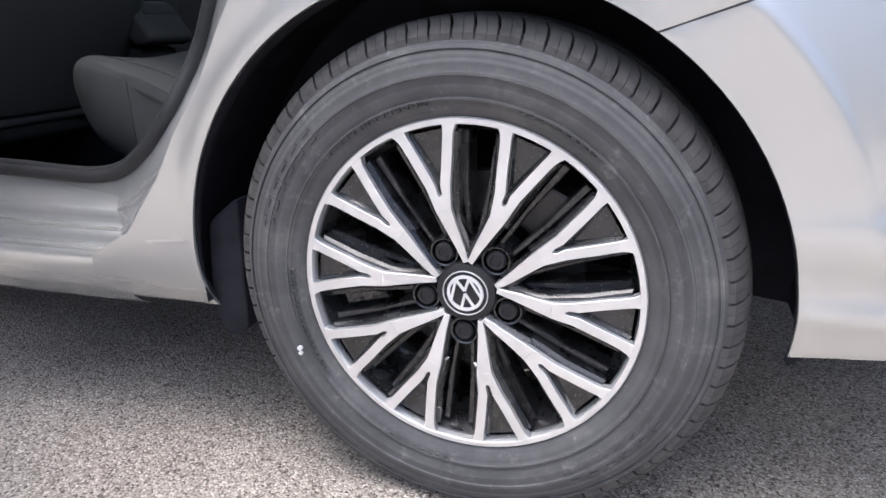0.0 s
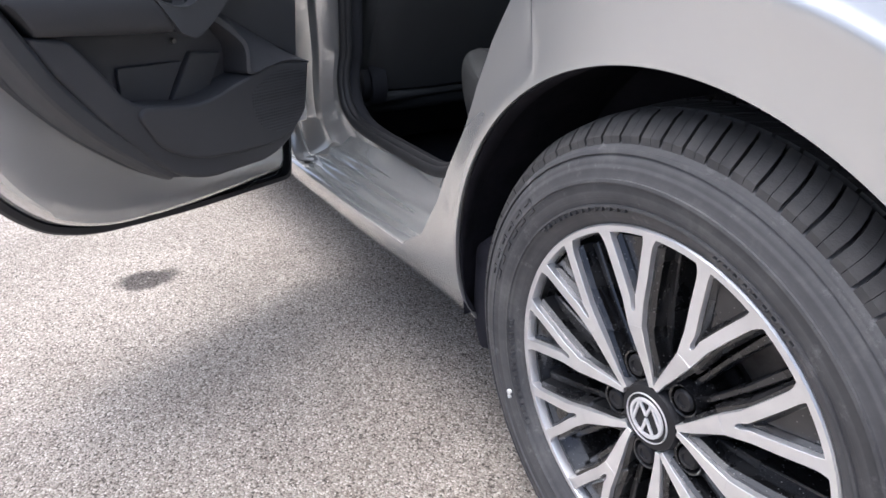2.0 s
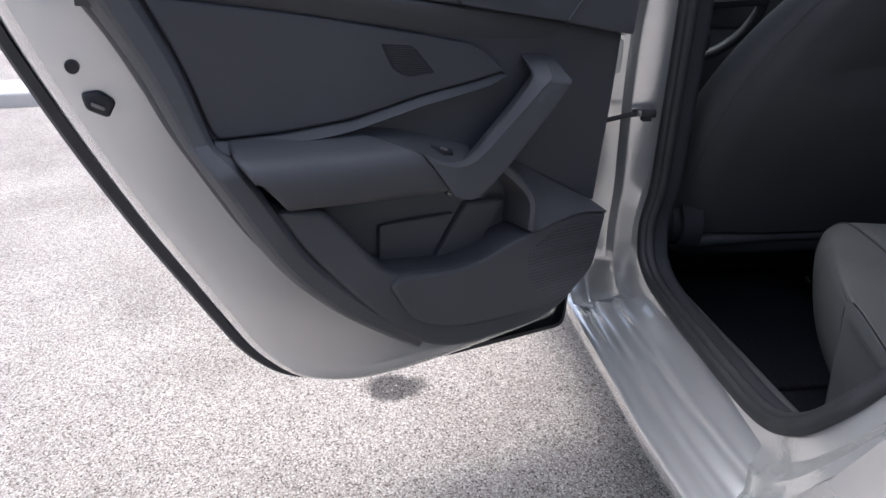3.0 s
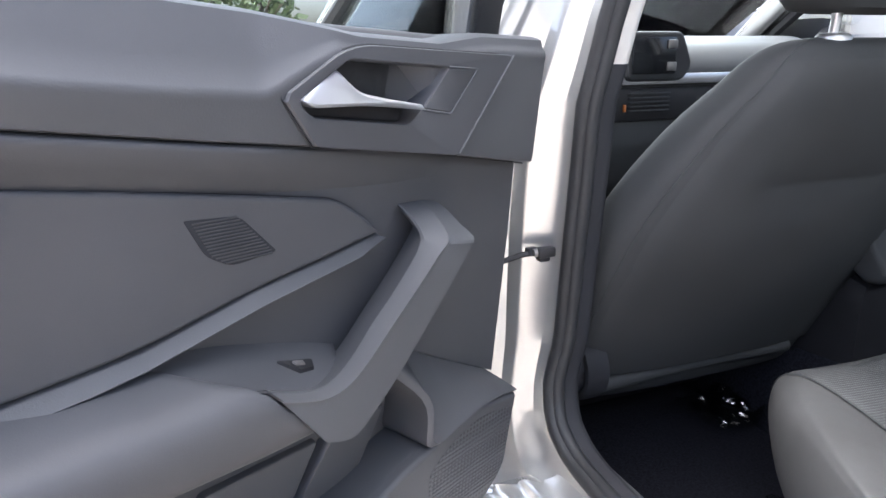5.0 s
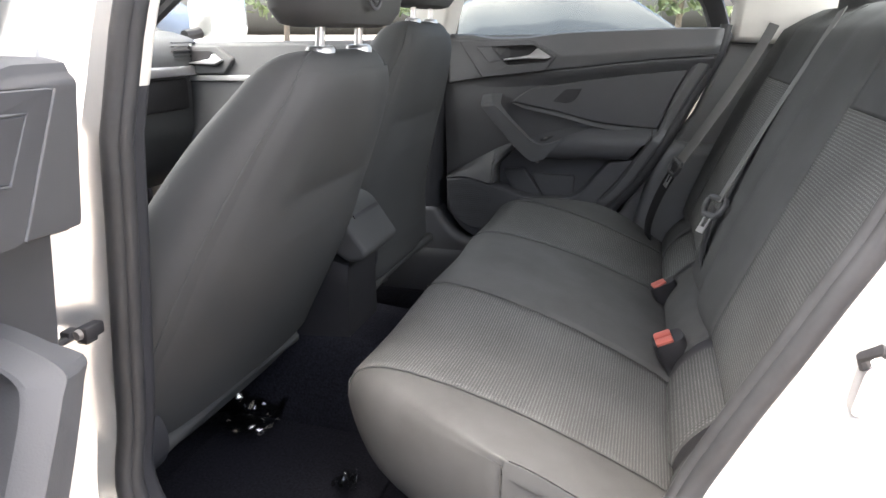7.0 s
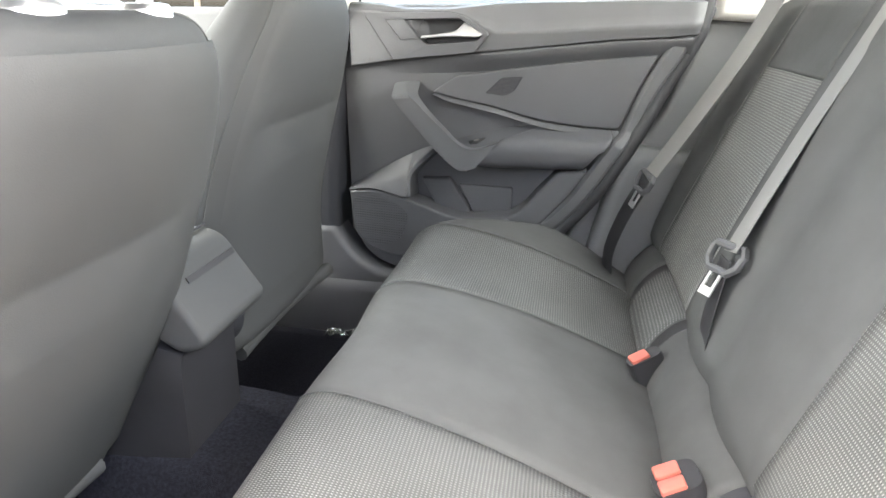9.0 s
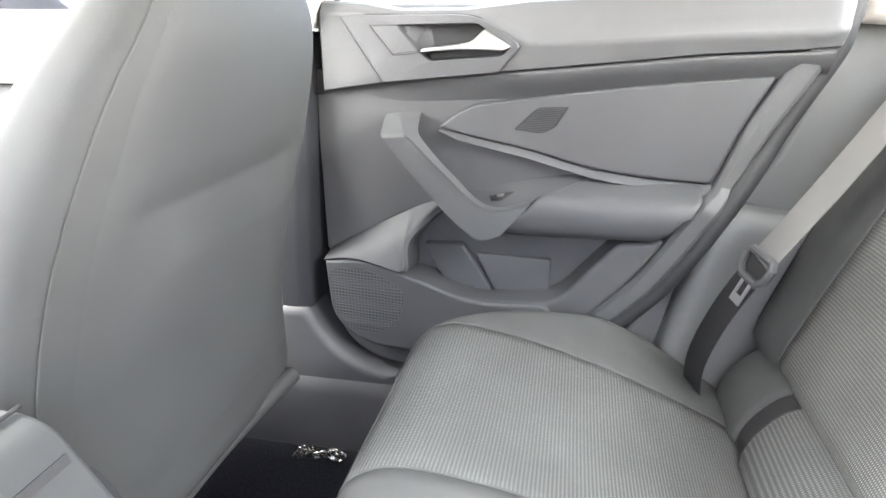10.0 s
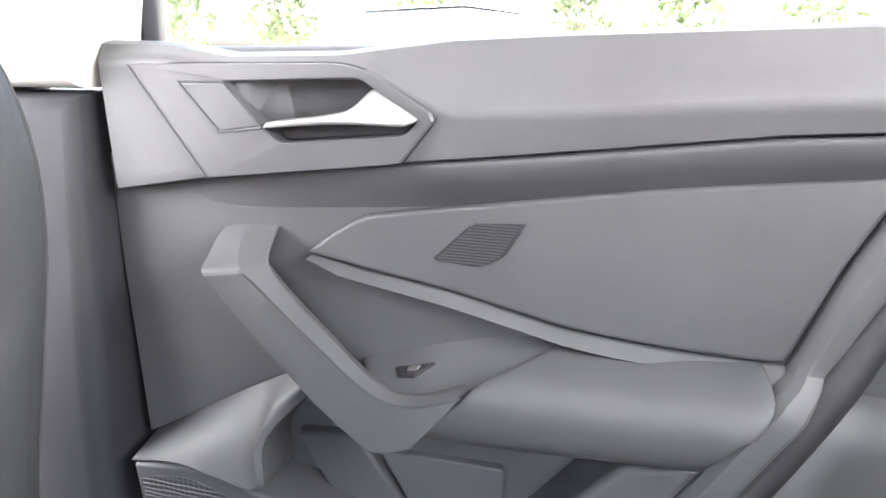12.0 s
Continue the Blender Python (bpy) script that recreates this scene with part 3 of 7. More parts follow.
across(lambda u, v: crown(-1.72 + 1.62 * u, 1.372 + 0.03 * math.sin(math.pi * (0.15 + 0.7 * u)) - 0.06 * max(0, u - 0.7), 0.03, v, 0.045), 14, 14, "roof", PAINT, "silver roof", 0.004)
across(lambda u, v: crown(-1.70 + 1.58 * u, 1.325 + 0.028 * math.sin(math.pi * (0.15 + 0.7 * u)) - 0.05 * max(0, u - 0.7), 0.06, v, 0.035), 14, 14, "headliner", HEADLINER, "pale grey cloth roof lining", 0.004)
scr = across(lambda u, v: crown(-2.55 + 0.83 * u - 0.14 * math.sin(math.pi * v) * (1 - u), 0.965 + 0.40 * u, 0.06, v, 0.03), 8, 12, "windscreen", GLASS, "clear windscreen")
scr.visible_shadow = False
rear_glass = across(lambda u, v: crown(-0.10 + 0.62 * u, 1.355 - 0.34 * u, 0.08, v, 0.03), 8, 12, "rear_window", GLASS, "rear window glass")
rear_glass.visible_shadow = False
across(lambda u, v: crown(-2.56 - 0.84 * u, 0.955 - 0.17 * u ** 1.6, 0.02, v, 0.06), 10, 12, "bonnet", PAINT, "silver bonnet")
across(lambda u, v: crown(0.50 + 0.50 * u, 1.0 + 0.02 * u, 0.0, v, 0.025), 8, 12, "boot_lid", PAINT, "silver boot lid")


def end_face(name, x0, x1, z0, z1, bulge, label):
    bm = bmesh.new()

    def f(u, v):
        z = z0 + (z1 - z0) * v
        k = 2 * u - 1
        y0 = side(x0, z)
        return (x0 + (x1 - x0) * (1 - abs(k) ** 3) + bulge * math.sin(math.pi * v) * (1 - k * k), MID + k * (MID - y0), z)

    surface(bm, f, 24, 10)
    thicken(part(name, bm, PAINT, car, label), 0.004)


end_face("rear_bumper", 0.70, 0.98, 0.25, 1.02, 0.03, "silver rear end and bumper")
end_face("front_bumper", -3.36, -3.55, 0.22, 0.80, -0.04, "silver front bumper")
bm = bmesh.new()
box(bm, (-3.3, 0.20, 0.16), (0.20, 2 * MID - 0.20, 0.20), 0.01)
part("underbody", bm, BLACK, car, "black underbody")

# cut line between bumper and quarter panel
bm = bmesh.new()
tube(bm, [(0.1985 + 0.4815 * k / 60, side(0.1985 + 0.4815 * k / 60, 0.6118 + 0.1652 * k / 60) + 0.0006, 0.6118 + 0.1652 * k / 60) for k in range(61)], 0.0014, 6)
part("panel_gap", bm, BLACK, car, "dark shut line above the bumper")

# ---- left door aperture: painted jamb, rubber seals, inner trim ----
# outline points: outer x, z, then seal x, z
APERTURE = [
    (-0.80, 0.302, -0.80, 0.392), (-0.585, 0.302, -0.64, 0.393), (-0.505, 0.345, -0.56, 0.432), (-0.437, 0.425, -0.507, 0.495), (-0.394, 0.49, -0.480, 0.556), (-0.342, 0.557, -0.452, 0.620),
    (-0.304, 0.62, -0.428, 0.675), (-0.265, 0.678, -0.402, 0.730), (-0.197, 0.758, -0.375, 0.790), (-0.158, 0.817, -0.348, 0.850), (-0.128, 0.90, -0.325, 0.92), (-0.122, 0.955, -0.310, 1.00),
    (-0.20, 1.10, -0.345, 1.10), (-0.44, 1.26, -0.49, 1.235), (-0.74, 1.352, -0.74, 1.33), (-0.93, 1.375, -0.905, 1.35), (-1.03, 1.33, -0.960, 1.29),
    (-1.075, 1.12, -1.008, 1.10), (-1.105, 0.96, -1.038, 0.95), (-1.14, 0.80, -1.055, 0.80), (-1.165, 0.62, -1.076, 0.62), (-1.175, 0.46, -1.086, 0.50),
    (-1.168, 0.345, -1.055, 0.432), (-1.10, 0.303, -0.985, 0.402),
]


def seal_y(z, x=-0.8):
    """How far in the seal stands; behind the seat's corner it lies deeper."""
    deep = min(1.0, max(0.0, (x + 0.58) / 0.12)) * min(1.0, max(0.0, (z - 0.42) / 0.14)) * min(1.0, max(0.0, (1.12 - z) / 0.16))
    deep += 0.4 * min(1.0, max(0.0, (-0.98 - x) / 0.06)) * min(1.0, max(0.0, (z - 0.44) / 0.12)) * min(1.0, max(0.0, (1.2 - z) / 0.2))
    return table(z, [(0.40, 0.115), (0.5, 0.102), (0.9, 0.10), (1.0, 0.12), (1.10, 0.155), (1.24, 0.205), (1.36, 0.26)]) + 0.06 * deep


dense = spline([(a, b, c) for a, b, c, d in APERTURE], 6, True)
dense_z = spline([(d, 0, 0) for a, b, c, d in APERTURE], 6, True)
OUTLINE = [(p.x, p.y, p.z, q.x) for p, q in zip(dense, dense_z)]


def jamb(place):
    rings = []
    for ox, oz, sx, sz in OUTLINE:
        y0, y1 = side(ox, oz), seal_y(sz, sx)
        at = lambda k, y: place(ox + (sx - ox) * k, y, oz + (sz - oz) * k)
        if oz < 0.31 and ox < -0.58:
            y0 += 0.035
        rings.append([at(0.0, y0 + 0.002), at(0.012, y0 + 0.010), at(0.035, y0 + 0.022), at(0.075, y0 + 0.027), at(0.09, y0 + 0.031), at(0.07, y0 + 0.036), at(0.10, y0 + 0.044), at(0.27, y0 + (y1 - y0) * 0.60), at(0.45, y0 + (y1 - y0) * 0.66), at(0.485, y0 + (y1 - y0) * 0.69), at(0.51, y0 + (y1 - y0) * 0.74), at(0.66, y0 + (y1 - y0) * 0.90), at(0.85, y1 - 0.006), at(1.04, y1)])
    rings.append(rings[0])
    bm = bmesh.new()
    skin(bm, rings, wrap=False, caps=False)
    thicken(part("door_jamb", bm, PAINT, car, "silver painted door jamb", angle=34), 0.002, 1)


def seals(place):
    for k, dy, r, name in ((1.03, 0.0, 0.0105, "outer_seal"), (1.20, 0.009, 0.0105, "inner_seal")):
        bm = bmesh.new()
        pts = []
        for ox, oz, sx, sz in OUTLINE:
            d = Vector((sx - ox, sz - oz))
            d = d.normalized() * 0.010 if d.length > 1e-6 else d
            q = (k - 1.03) / 0.17
            pts.append(place(sx + d.x * (0.3 + 0.62 * q), seal_y(sz, sx) + dy - 0.004, sz + d.y * (0.3 + 0.62 * q)))
        tube(bm, pts, r, 10, True)
        part("door_seal", bm, SEAL, car, "black rubber door seal")
    # moulded trim that covers the flange
    rings = []
    for ox, oz, sx, sz in OUTLINE:
        d = Vector((sx - ox, sz - oz)).normalized() * 0.0025
        y = seal_y(sz, sx)
        rings.append([place(sx + d.x * 1.15, y + 0.012, sz + d.y * 1.15), place(sx + d.x * 1.5, y + 0.02, sz + d.y * 1.5), place(sx + d.x * 1.9, y + 0.03, sz + d.y * 1.9), place(sx + d.x * 2.0, y + 0.036, sz + d.y * 2.0), place(sx + d.x * 1.2, y + 0.042, sz + d.y * 0.8)])
    low = [r for r, o in zip(rings, OUTLINE) if o[3] < 0.94]
    order = [i for i, o in enumerate(OUTLINE) if o[3] >= 0.94]
    first, last = order[0], order[-1]
    bm = bmesh.new()
    skin(bm, rings[last:] + rings[:first + 1], wrap=False, caps=False)
    thicken(part("sill_trim", bm, CONSOLE_DARK, car, "dark grained plastic sill and pillar trim"), 0.004)
    bm = bmesh.new()
    skin(bm, rings[first:last + 1], wrap=False, caps=False)
    thicken(part("upper_trim", bm, HEADLINER, car, "pale grey upper pillar trim"), 0.004)


jamb(plain)
seals(plain)
for place in (plain, other):
    flat = lambda a, b, d: place(a, d, b)
    # plastic cover along the sill inside the door
    bm = bmesh.new()
    slab(bm, rounded([(0.10, 0.20), (0.115, 0.372), (0.135, 0.386), (0.185, 0.380), (0.205, 0.34), (0.215, 0.20)], 0.012, 3), -2.20, -0.50, lambda a, b, d: place(d, a, b))
    part("sill_cover", bm, PLASTIC, car, "dark plastic sill cover inside the door")
    # centre pillar: dark below the belt line, pale above it
    bm = bmesh.new()
    near = place is plain
    slab(bm, [(-1.25, 0.20), (-1.17, 0.20), (-1.18, 0.40), (-1.16, 0.60), (-1.115, 0.80), (-1.085, 0.93), (-1.20, 0.93), (-1.235, 0.60)] if near else [(-1.30, 0.20), (-1.14, 0.20), (-1.142, 0.45), (-1.140, 0.60), (-1.135, 0.70), (-1.122, 0.952), (-1.23, 0.952), (-1.28, 0.60)], 0.07, 0.128 if near else 0.188, flat, 0.02, 3)
    part("pillar_lower_trim", bm, CONSOLE_DARK, car, "dark plastic lower centre-pillar trim")
    bm = bmesh.new()
    slab(bm, [(-1.083, 0.936), (-1.05, 1.12), (-1.0, 1.30), (-1.09, 1.33), (-1.16, 1.12), (-1.195, 0.936)] if near else [(-1.118, 0.957), (-1.06, 1.12), (-1.0, 1.30), (-1.09, 1.33), (-1.18, 1.12), (-1.225, 0.957)], 0.09, 0.185 if near else 0.190, lambda a, b, d: place(a, d + max(0, b - 0.94) * 0.30, b), 0.02, 3)
    part("pillar_upper_trim", bm, HEADLINER, car, "pale grey upper centre-pillar trim")
    if not near:
        bm = bmesh.new()
        slab(bm, rounded([(-1.30, 0.20), (-0.98, 0.20), (-0.98, 0.380), (-1.03, 0.384), (-1.09, 0.414), (-1.128, 0.462), (-1.145, 0.492), (-1.22, 0.492)], [0.01, 0.01, 0.005, 0.05, 0.06, 0.06, 0.02, 0.02], 5), 0.105, 0.196, flat, 0.016, 4)
        part("pillar_foot", bm, PLASTIC, car, "flared plastic foot of the centre pillar")
    # trim beside the rear backrest, with a ledge
    bm = bmesh.new()
    back = 0.085 if near else -0.018
    slab(bm, [(-0.66 + back, 0.30), (-0.585 + back, 0.50), (-0.50 + back, 0.64), (-0.40 + back, 0.80), (-0.345 + back, 0.955), (-0.335 + back, 0.980), (0.05, 0.982), (0.05, 0.74), (-0.18, 0.72), (-0.34, 0.62), (-0.44, 0.46), (-0.465, 0.30)], 0.172 if near else 0.11, 0.206 if near else 0.185, flat, 0.012, 3)
    part("quarter_trim", bm, TRIM_GREY, car, "grey plastic trim beside the rear backrest")
    bm = bmesh.new()
    if near:
        slab(bm, [(-0.435, 0.50), (-0.425, 0.615), (-0.39, 0.69), (-0.335, 0.70), (-0.28, 0.70), (-0.345, 0.60), (-0.42, 0.45), (-0.47, 0.40)], 0.186, 0.211, flat, 0.012, 4)
    else:
        slab(bm, rounded([(-0.56, 0.46), (-0.53, 0.60), (-0.505, 0.70), (-0.47, 0.725), (-0.40, 0.715), (-0.28, 0.72), (-0.345, 0.60), (-0.42, 0.45), (-0.47, 0.40)], [0.03, 0.08, 0.05, 0.03, 0.05, 0.03, 0.05, 0.05, 0.03], 5), 0.16, 0.235, flat, 0.028, 6)
    part("quarter_ledge", bm, TRIM_GREY, car, "moulded ledge below the belt guide")
    bm = bmesh.new()
    slab(bm, [(-0.35, 0.978), (-0.35, 1.07), (-0.46, 1.21), (-0.62, 1.30), (-0.1, 1.34), (0.2, 1.16), (0.3, 0.95)], 0.10, 0.20, lambda a, b, d: place(a, d + max(0, b - 0.94) * 0.34, b), 0.02, 3)
    part("rear_pillar_trim", bm, HEADLINER, car, "pale grey rear pillar trim")

# ---- wheels ----
HUB = Vector((-0.004, 0.0, 0.307))
TWIST = -4.6


def polar(r, deg, y):
    a = radians(deg)
    return (r * math.cos(a), y, r * math.sin(a))


def bar_face(bm, pts, y0, y1, bevel):
    """A flat bar over a chain of (radius, degrees, half-width), from depth y0 (back) to y1 (front)."""
    P = [Vector((r * math.cos(radians(a)), r * math.sin(radians(a)))) for r, a, w in pts]
    left, right = [], []
    for i, p in enumerate(P):
        t = (P[min(i + 1, len(P) - 1)] - P[max(i - 1, 0)]).normalized()
        n = Vector((-t.y, t.x)) * pts[i][2]
        left.append(tuple(p + n))
        right.append(tuple(p - n))
    slab(bm, left + right[::-1], y0, y1, lambda a, b, d: (a, d, b), bevel, 1)


def offsets(chain):
    """Both edges of a chain of (radius, degrees, half-width)."""
    P = [Vector((r * math.cos(radians(a)), r * math.sin(radians(a)))) for r, a, w in chain]
    left, right = [], []
    for i, p in enumerate(P):
        t = (P[min(i + 1, len(P) - 1)] - P[max(i - 1, 0)]).normalized()
        n = Vector((-t.y, t.x)) * chain[i][2]
        left.append(tuple(p + n))
        right.append(tuple(p - n))
    return left, right


def forked_face(bm, base, s):
    """One machined arm: a facet rising from the hub, and past its kink a flat fork that runs out into the lip."""
    flare = lambda r, lo, hi: lo + (hi - lo) * (max(0, r - 0.196) / 0.0155) ** 2.2
    radii = (0.138, 0.165, 0.190, 0.199, 0.204, 0.208, 0.2115)
    outer = offsets([(r, base + s * table(r, [(0.138, 21.5), (0.165, 23.8), (0.2115, 26.9)]), flare(r, 0.0062, 0.0105)) for r in radii])
    inner = offsets([(r, base + s * table(r, [(0.138, 13.9), (0.165, 11.6), (0.2115, 9.2)]), flare(r, 0.0062, 0.0105)) for r in radii])
    if s < 0:
        outer, inner = outer[::-1], inner[::-1]
    kink = offsets([(0.108, base + s * 17.9, 0.0098), (0.109, base + s * 17.9, 0.0098)])
    k0, k1 = (kink[0][0], kink[1][0]) if s > 0 else (kink[1][0], kink[0][0])
    crotch = [(r * math.cos(radians(base + s * d)), r * math.sin(radians(base + s * d))) for r, d in ((0.128, 19.0), (0.1245, 18.2), (0.1245, 17.3), (0.128, 16.5))]
    poly = [k0] + outer[0] + outer[1][::-1] + crotch + inner[0] + inner[1][::-1] + [k1]
    slab(bm, poly, 0.010, -0.0015, lambda a, b, d: (a, d, b), 0.0004, 1)
    foot = offsets([(0.040, base + s * 3.5, 0.0035), (0.060, base + s * 10.5, 0.0052), (0.086, base + s * 15.6, 0.0076)])
    f0, f1 = foot if s > 0 else foot[::-1]
    slab(bm, f0 + [k0, k1] + f1[::-1], 0.014, -0.0015, lambda a, b, d: (a, d + max(0, 0.108 - math.hypot(a, b)) * 0.085, b), 0.0004, 1)


def wheel_at(x, flip, label, detail=True):
    tyre_prof = [(0.205, 0.16), (0.214, 0.185), (0.24, 0.20), (0.285, 0.197), (0.306, 0.188), (0.314, 0.165), (0.314, 0.03), (0.311, 0.014), (0.303, 0.000), (0.296, -0.007), (0.2955, -0.0105), (0.291, -0.0125), (0.2905, -0.010), (0.281, -0.0155), (0.267, -0.0175), (0.2665, -0.0195), (0.2635, -0.0195), (0.263, -0.0175), (0.25, -0.0165), (0.240, -0.013), (0.2395, -0.0150), (0.237, -0.0150), (0.2365, -0.012), (0.228, -0.007), (0.221, -0.003), (0.217, 0.001), (0.213, 0.006), (0.206, 0.012)]
    m = Matrix.Translation((x, HUB.y if not flip else 2 * MID - HUB.y, HUB.z))
    if flip:
        m = m @ Matrix.Rotation(math.pi, 4, "Z")
    m = m @ Matrix.Rotation(radians(1.2 if not flip else 1.2), 4, "X")
    wheel = part("wheel", bmesh.new(), GLOSS, car, label, m)
    # barrel and outer lip make the wheel's own mesh
    bm = bmesh.new()
    lathe(bm, [(0.209, 0.008), (0.2065, 0.022), (0.199, 0.03), (0.195, 0.06), (0.19, 0.15), (0.20, 0.185)], 72, (0, 0, 0))
    bm.to_mesh(wheel.data)
    bm.free()
    wheel.data.shade_smooth()
    tyre_bm = bmesh.new()
    lathe(tyre_bm, tyre_prof, 112, (0, 0, 0))
    for v in tyre_bm.verts:
        if v.co.z < -0.3065:
            v.co.z = -0.3065
    tyre = part("tyre", tyre_bm, RUBBER, wheel, "dusty black tyre with a ribbed sidewall", angle=50)
    # tread: shoulder blocks with slanting sipes and three ribs of blocks
    bm = bmesh.new()
    count = 148 if detail else 30
    for row, (ya, yb, skew) in enumerate(((-0.004, 0.040, 0.55), (0.047, 0.083, -0.8), (0.090, 0.122, 0.8), (0.129, 0.196, -0.5))):
        for k in range(count):
            pitch = 2 * math.pi / count
            a0 = pitch * (k // 2 * 2 + (0 if k % 2 == 0 else 0.89) + 0.5 * (row % 2))
            width = pitch * 0.85
            pts = []
            for y in np.linspace(ya, yb, 5 if row in (0, 3) else 3):
                sh = skew * 4 * math.pi / count * ((y - ya) / (yb - ya)) ** 1.5
                r = table(y, [(-0.004, 0.3065), (0.006, 0.3155), (0.018, 0.3225), (0.04, 0.3265), (0.10, 0.328), (0.16, 0.3255), (0.18, 0.319), (0.196, 0.305)])
                pts.append((y, a0 + sh, r))
            low, high = [], []
            for e in (0, 1):
                low.append([bm.verts.new(((r - 0.012) * math.cos(a + e * width), y, max((r - 0.012) * math.sin(a + e * width), -0.3066))) for y, a, r in pts])
                high.append([bm.verts.new((r * math.cos(a + e * width), y, max(r * math.sin(a + e * width), -0.3068))) for y, a, r in pts])
            n = len(pts)
            for i in range(n - 1):
                for quad in ((high[0][i], high[0][i + 1], high[1][i + 1], high[1][i]), (low[0][i], low[0][i + 1], high[0][i + 1], high[0][i]), (low[1][i], low[1][i + 1], high[1][i + 1], high[1][i])):
                    bm.faces.new(quad)
            for i in (0, n - 1):
                bm.faces.new((low[0][i], high[0][i], high[1][i], low[1][i]))
    part("tread", bm, TREAD, wheel, "worn tread blocks with slanting grooves", angle=30)
    if not detail:
        bm = bmesh.new()
        lathe(bm, [(0.0, 0.02), (0.2, 0.02)], 40, (0, 0, 0))
        part("wheel_disc", bm, GLOSS, wheel)
        return wheel
    # bright lip
    bm = bmesh.new()
    lathe(bm, [(0.2078, 0.012), (0.2078, -0.0005), (0.2086, -0.0018), (0.2148, -0.0018), (0.2165, 0.0), (0.2165, 0.006), (0.208, 0.014)], 96, (0, 0, 0))
    part("rim_lip", bm, ALLOY, wheel, "bright machined wheel lip", angle=40)
    # five pairs of forked spokes: bright faces over deep black flanks
    for g in range(5):
        base = 90 + TWIST + 72 * g
        bm = bmesh.new()
        for s in (1, -1):
            forked_face(bm, base, s)
        part("spoke_face", bm, ALLOY, wheel, "bright machined forked spoke face", angle=25)
        bm = bmesh.new()
        for s in (1, -1):
            bar_face(bm, [(0.05, base + s * 4.0, 0.010), (0.085, base + s * 15.5, 0.0115), (0.118, base + s * 18.3, 0.016)], 0.05, 0.0065, 0.004)
            bar_face(bm, [(0.10, base + s * 18.6, 0.014), (0.15, base + s * 22.6, 0.0125), (0.202, base + s * 26.4, 0.0115)], 0.045, 0.006, 0.004)
            bar_face(bm, [(0.10, base + s * 17.0, 0.013), (0.15, base + s * 12.6, 0.0125), (0.202, base + s * 9.2, 0.0115)], 0.045, 0.006, 0.004)
            # pocket floor between the two branches of a fork
            poly = [Vector((r * math.cos(radians(base + s * d)), r * math.sin(radians(base + s * d)))) for r, d in ((0.122, 18.2), (0.203, 11.0), (0.203, 25.2))]
            slab(bm, [tuple(p) for p in poly], 0.03, 0.011, lambda a, b, d: (a, d, b))
        part("spoke", bm, GLOSS, wheel, "gloss black spoke flank", angle=25)
        # slim black rib inside the window between the arms
        bm = bmesh.new()
        for s in (1, -1):
            bar_face(bm, [(0.06, base + s * 3.5, 0.003), (0.12, base + s * 7.0, 0.005), (0.198, base + s * 6.4, 0.006)], 0.06, 0.026, 0.002)
        part("spoke_rib", bm, GLOSS, wheel, angle=25)
        bm = bmesh.new()
        a = base + 36
        for s in (1, -1):
            bar_face(bm, [(0.07, a + s * 7.5, 0.0035), (0.13, a + s * 6.5, 0.004), (0.198, a + s * 4.9, 0.005)], 0.055, 0.022, 0.002)
        part("spoke_rib", bm, GLOSS, wheel, angle=25)
        # wheel bolt in its recess
        bm = bmesh.new()
        c = polar(0.056, base + 36, 0)
        lathe(bm, [(0.0, 0.0125), (0.0062, 0.0125), (0.0070, 0.0105), (0.0105, 0.0105), (0.0125, 0.013), (0.0125, 0.03)], 18, c)
        part("wheel_bolt", bm, BLACK, wheel, "dark capped wheel bolt")
        bm = bmesh.new()
        lathe(bm, [(0.0125, 0.034), (0.0145, 0.03), (0.0160, 0.0125), (0.0180, 0.0115), (0.0195, 0.016), (0.020, 0.04)], 20, c)
        part("bolt_recess", bm, GLOSS, wheel)
    bm = bmesh.new()
    lathe(bm, [(0.0, 0.03), (0.062, 0.03), (0.07, 0.05), (0.078, 0.08)], 40, (0, 0, 0))
    part("wheel_hub", bm, GLOSS, wheel)
    # centre cap: black disc, bright ring and two bright chevrons
    bm = bmesh.new()
    lathe(bm, [(0.0, 0.0035), (0.030, 0.0035), (0.0320, 0.0042), (0.0345, 0.0048), (0.037, 0.0055), (0.0385, 0.008), (0.0395, 0.014), (0.041, 0.03)], 48, (0, 0, 0))
    cap = part("centre_cap", bm, BLACK, wheel, "black centre cap with a bright emblem")
    bm = bmesh.new()
    lathe(bm, [(0.0192, 0.0035), (0.0197, 0.0012), (0.0230, 0.0012), (0.0236, 0.0035)], 48, (0, 0, 0))
    part("emblem_ring", bm, EMBLEM, cap, "bright metal ring", angle=25)
    bm = bmesh.new()
    lathe(bm, [(0.0278, 0.0035), (0.0282, 0.0018), (0.0289, 0.0018), (0.0293, 0.0035)], 48, (0, 0, 0))
    part("cap_ring", bm, EMBLEM, cap, "thin bright ring round the cap", angle=25)
    rot = Matrix.Rotation(radians(190), 2)
    for chain in ([(-0.0200, 0.008), (-0.0085, -0.0185), (0.0, -0.0032), (0.0085, -0.0185), (0.0200, 0.008)], [(-0.0085, 0.0195), (0.0, 0.0005), (0.0085, 0.0195)]):
        pts = [rot @ Vector(p) for p in chain]
        bm = bmesh.new()
        for p, q in zip(pts, pts[1:]):
            t = (q - p).normalized()
            n = Vector((-t.y, t.x)) * 0.0017
            slab(bm, [tuple(p + n), tuple(p - n), tuple(q - n), tuple(q + n)], 0.0035, 0.0014, lambda a, b, d: (a, d, b), 0.0004, 1)
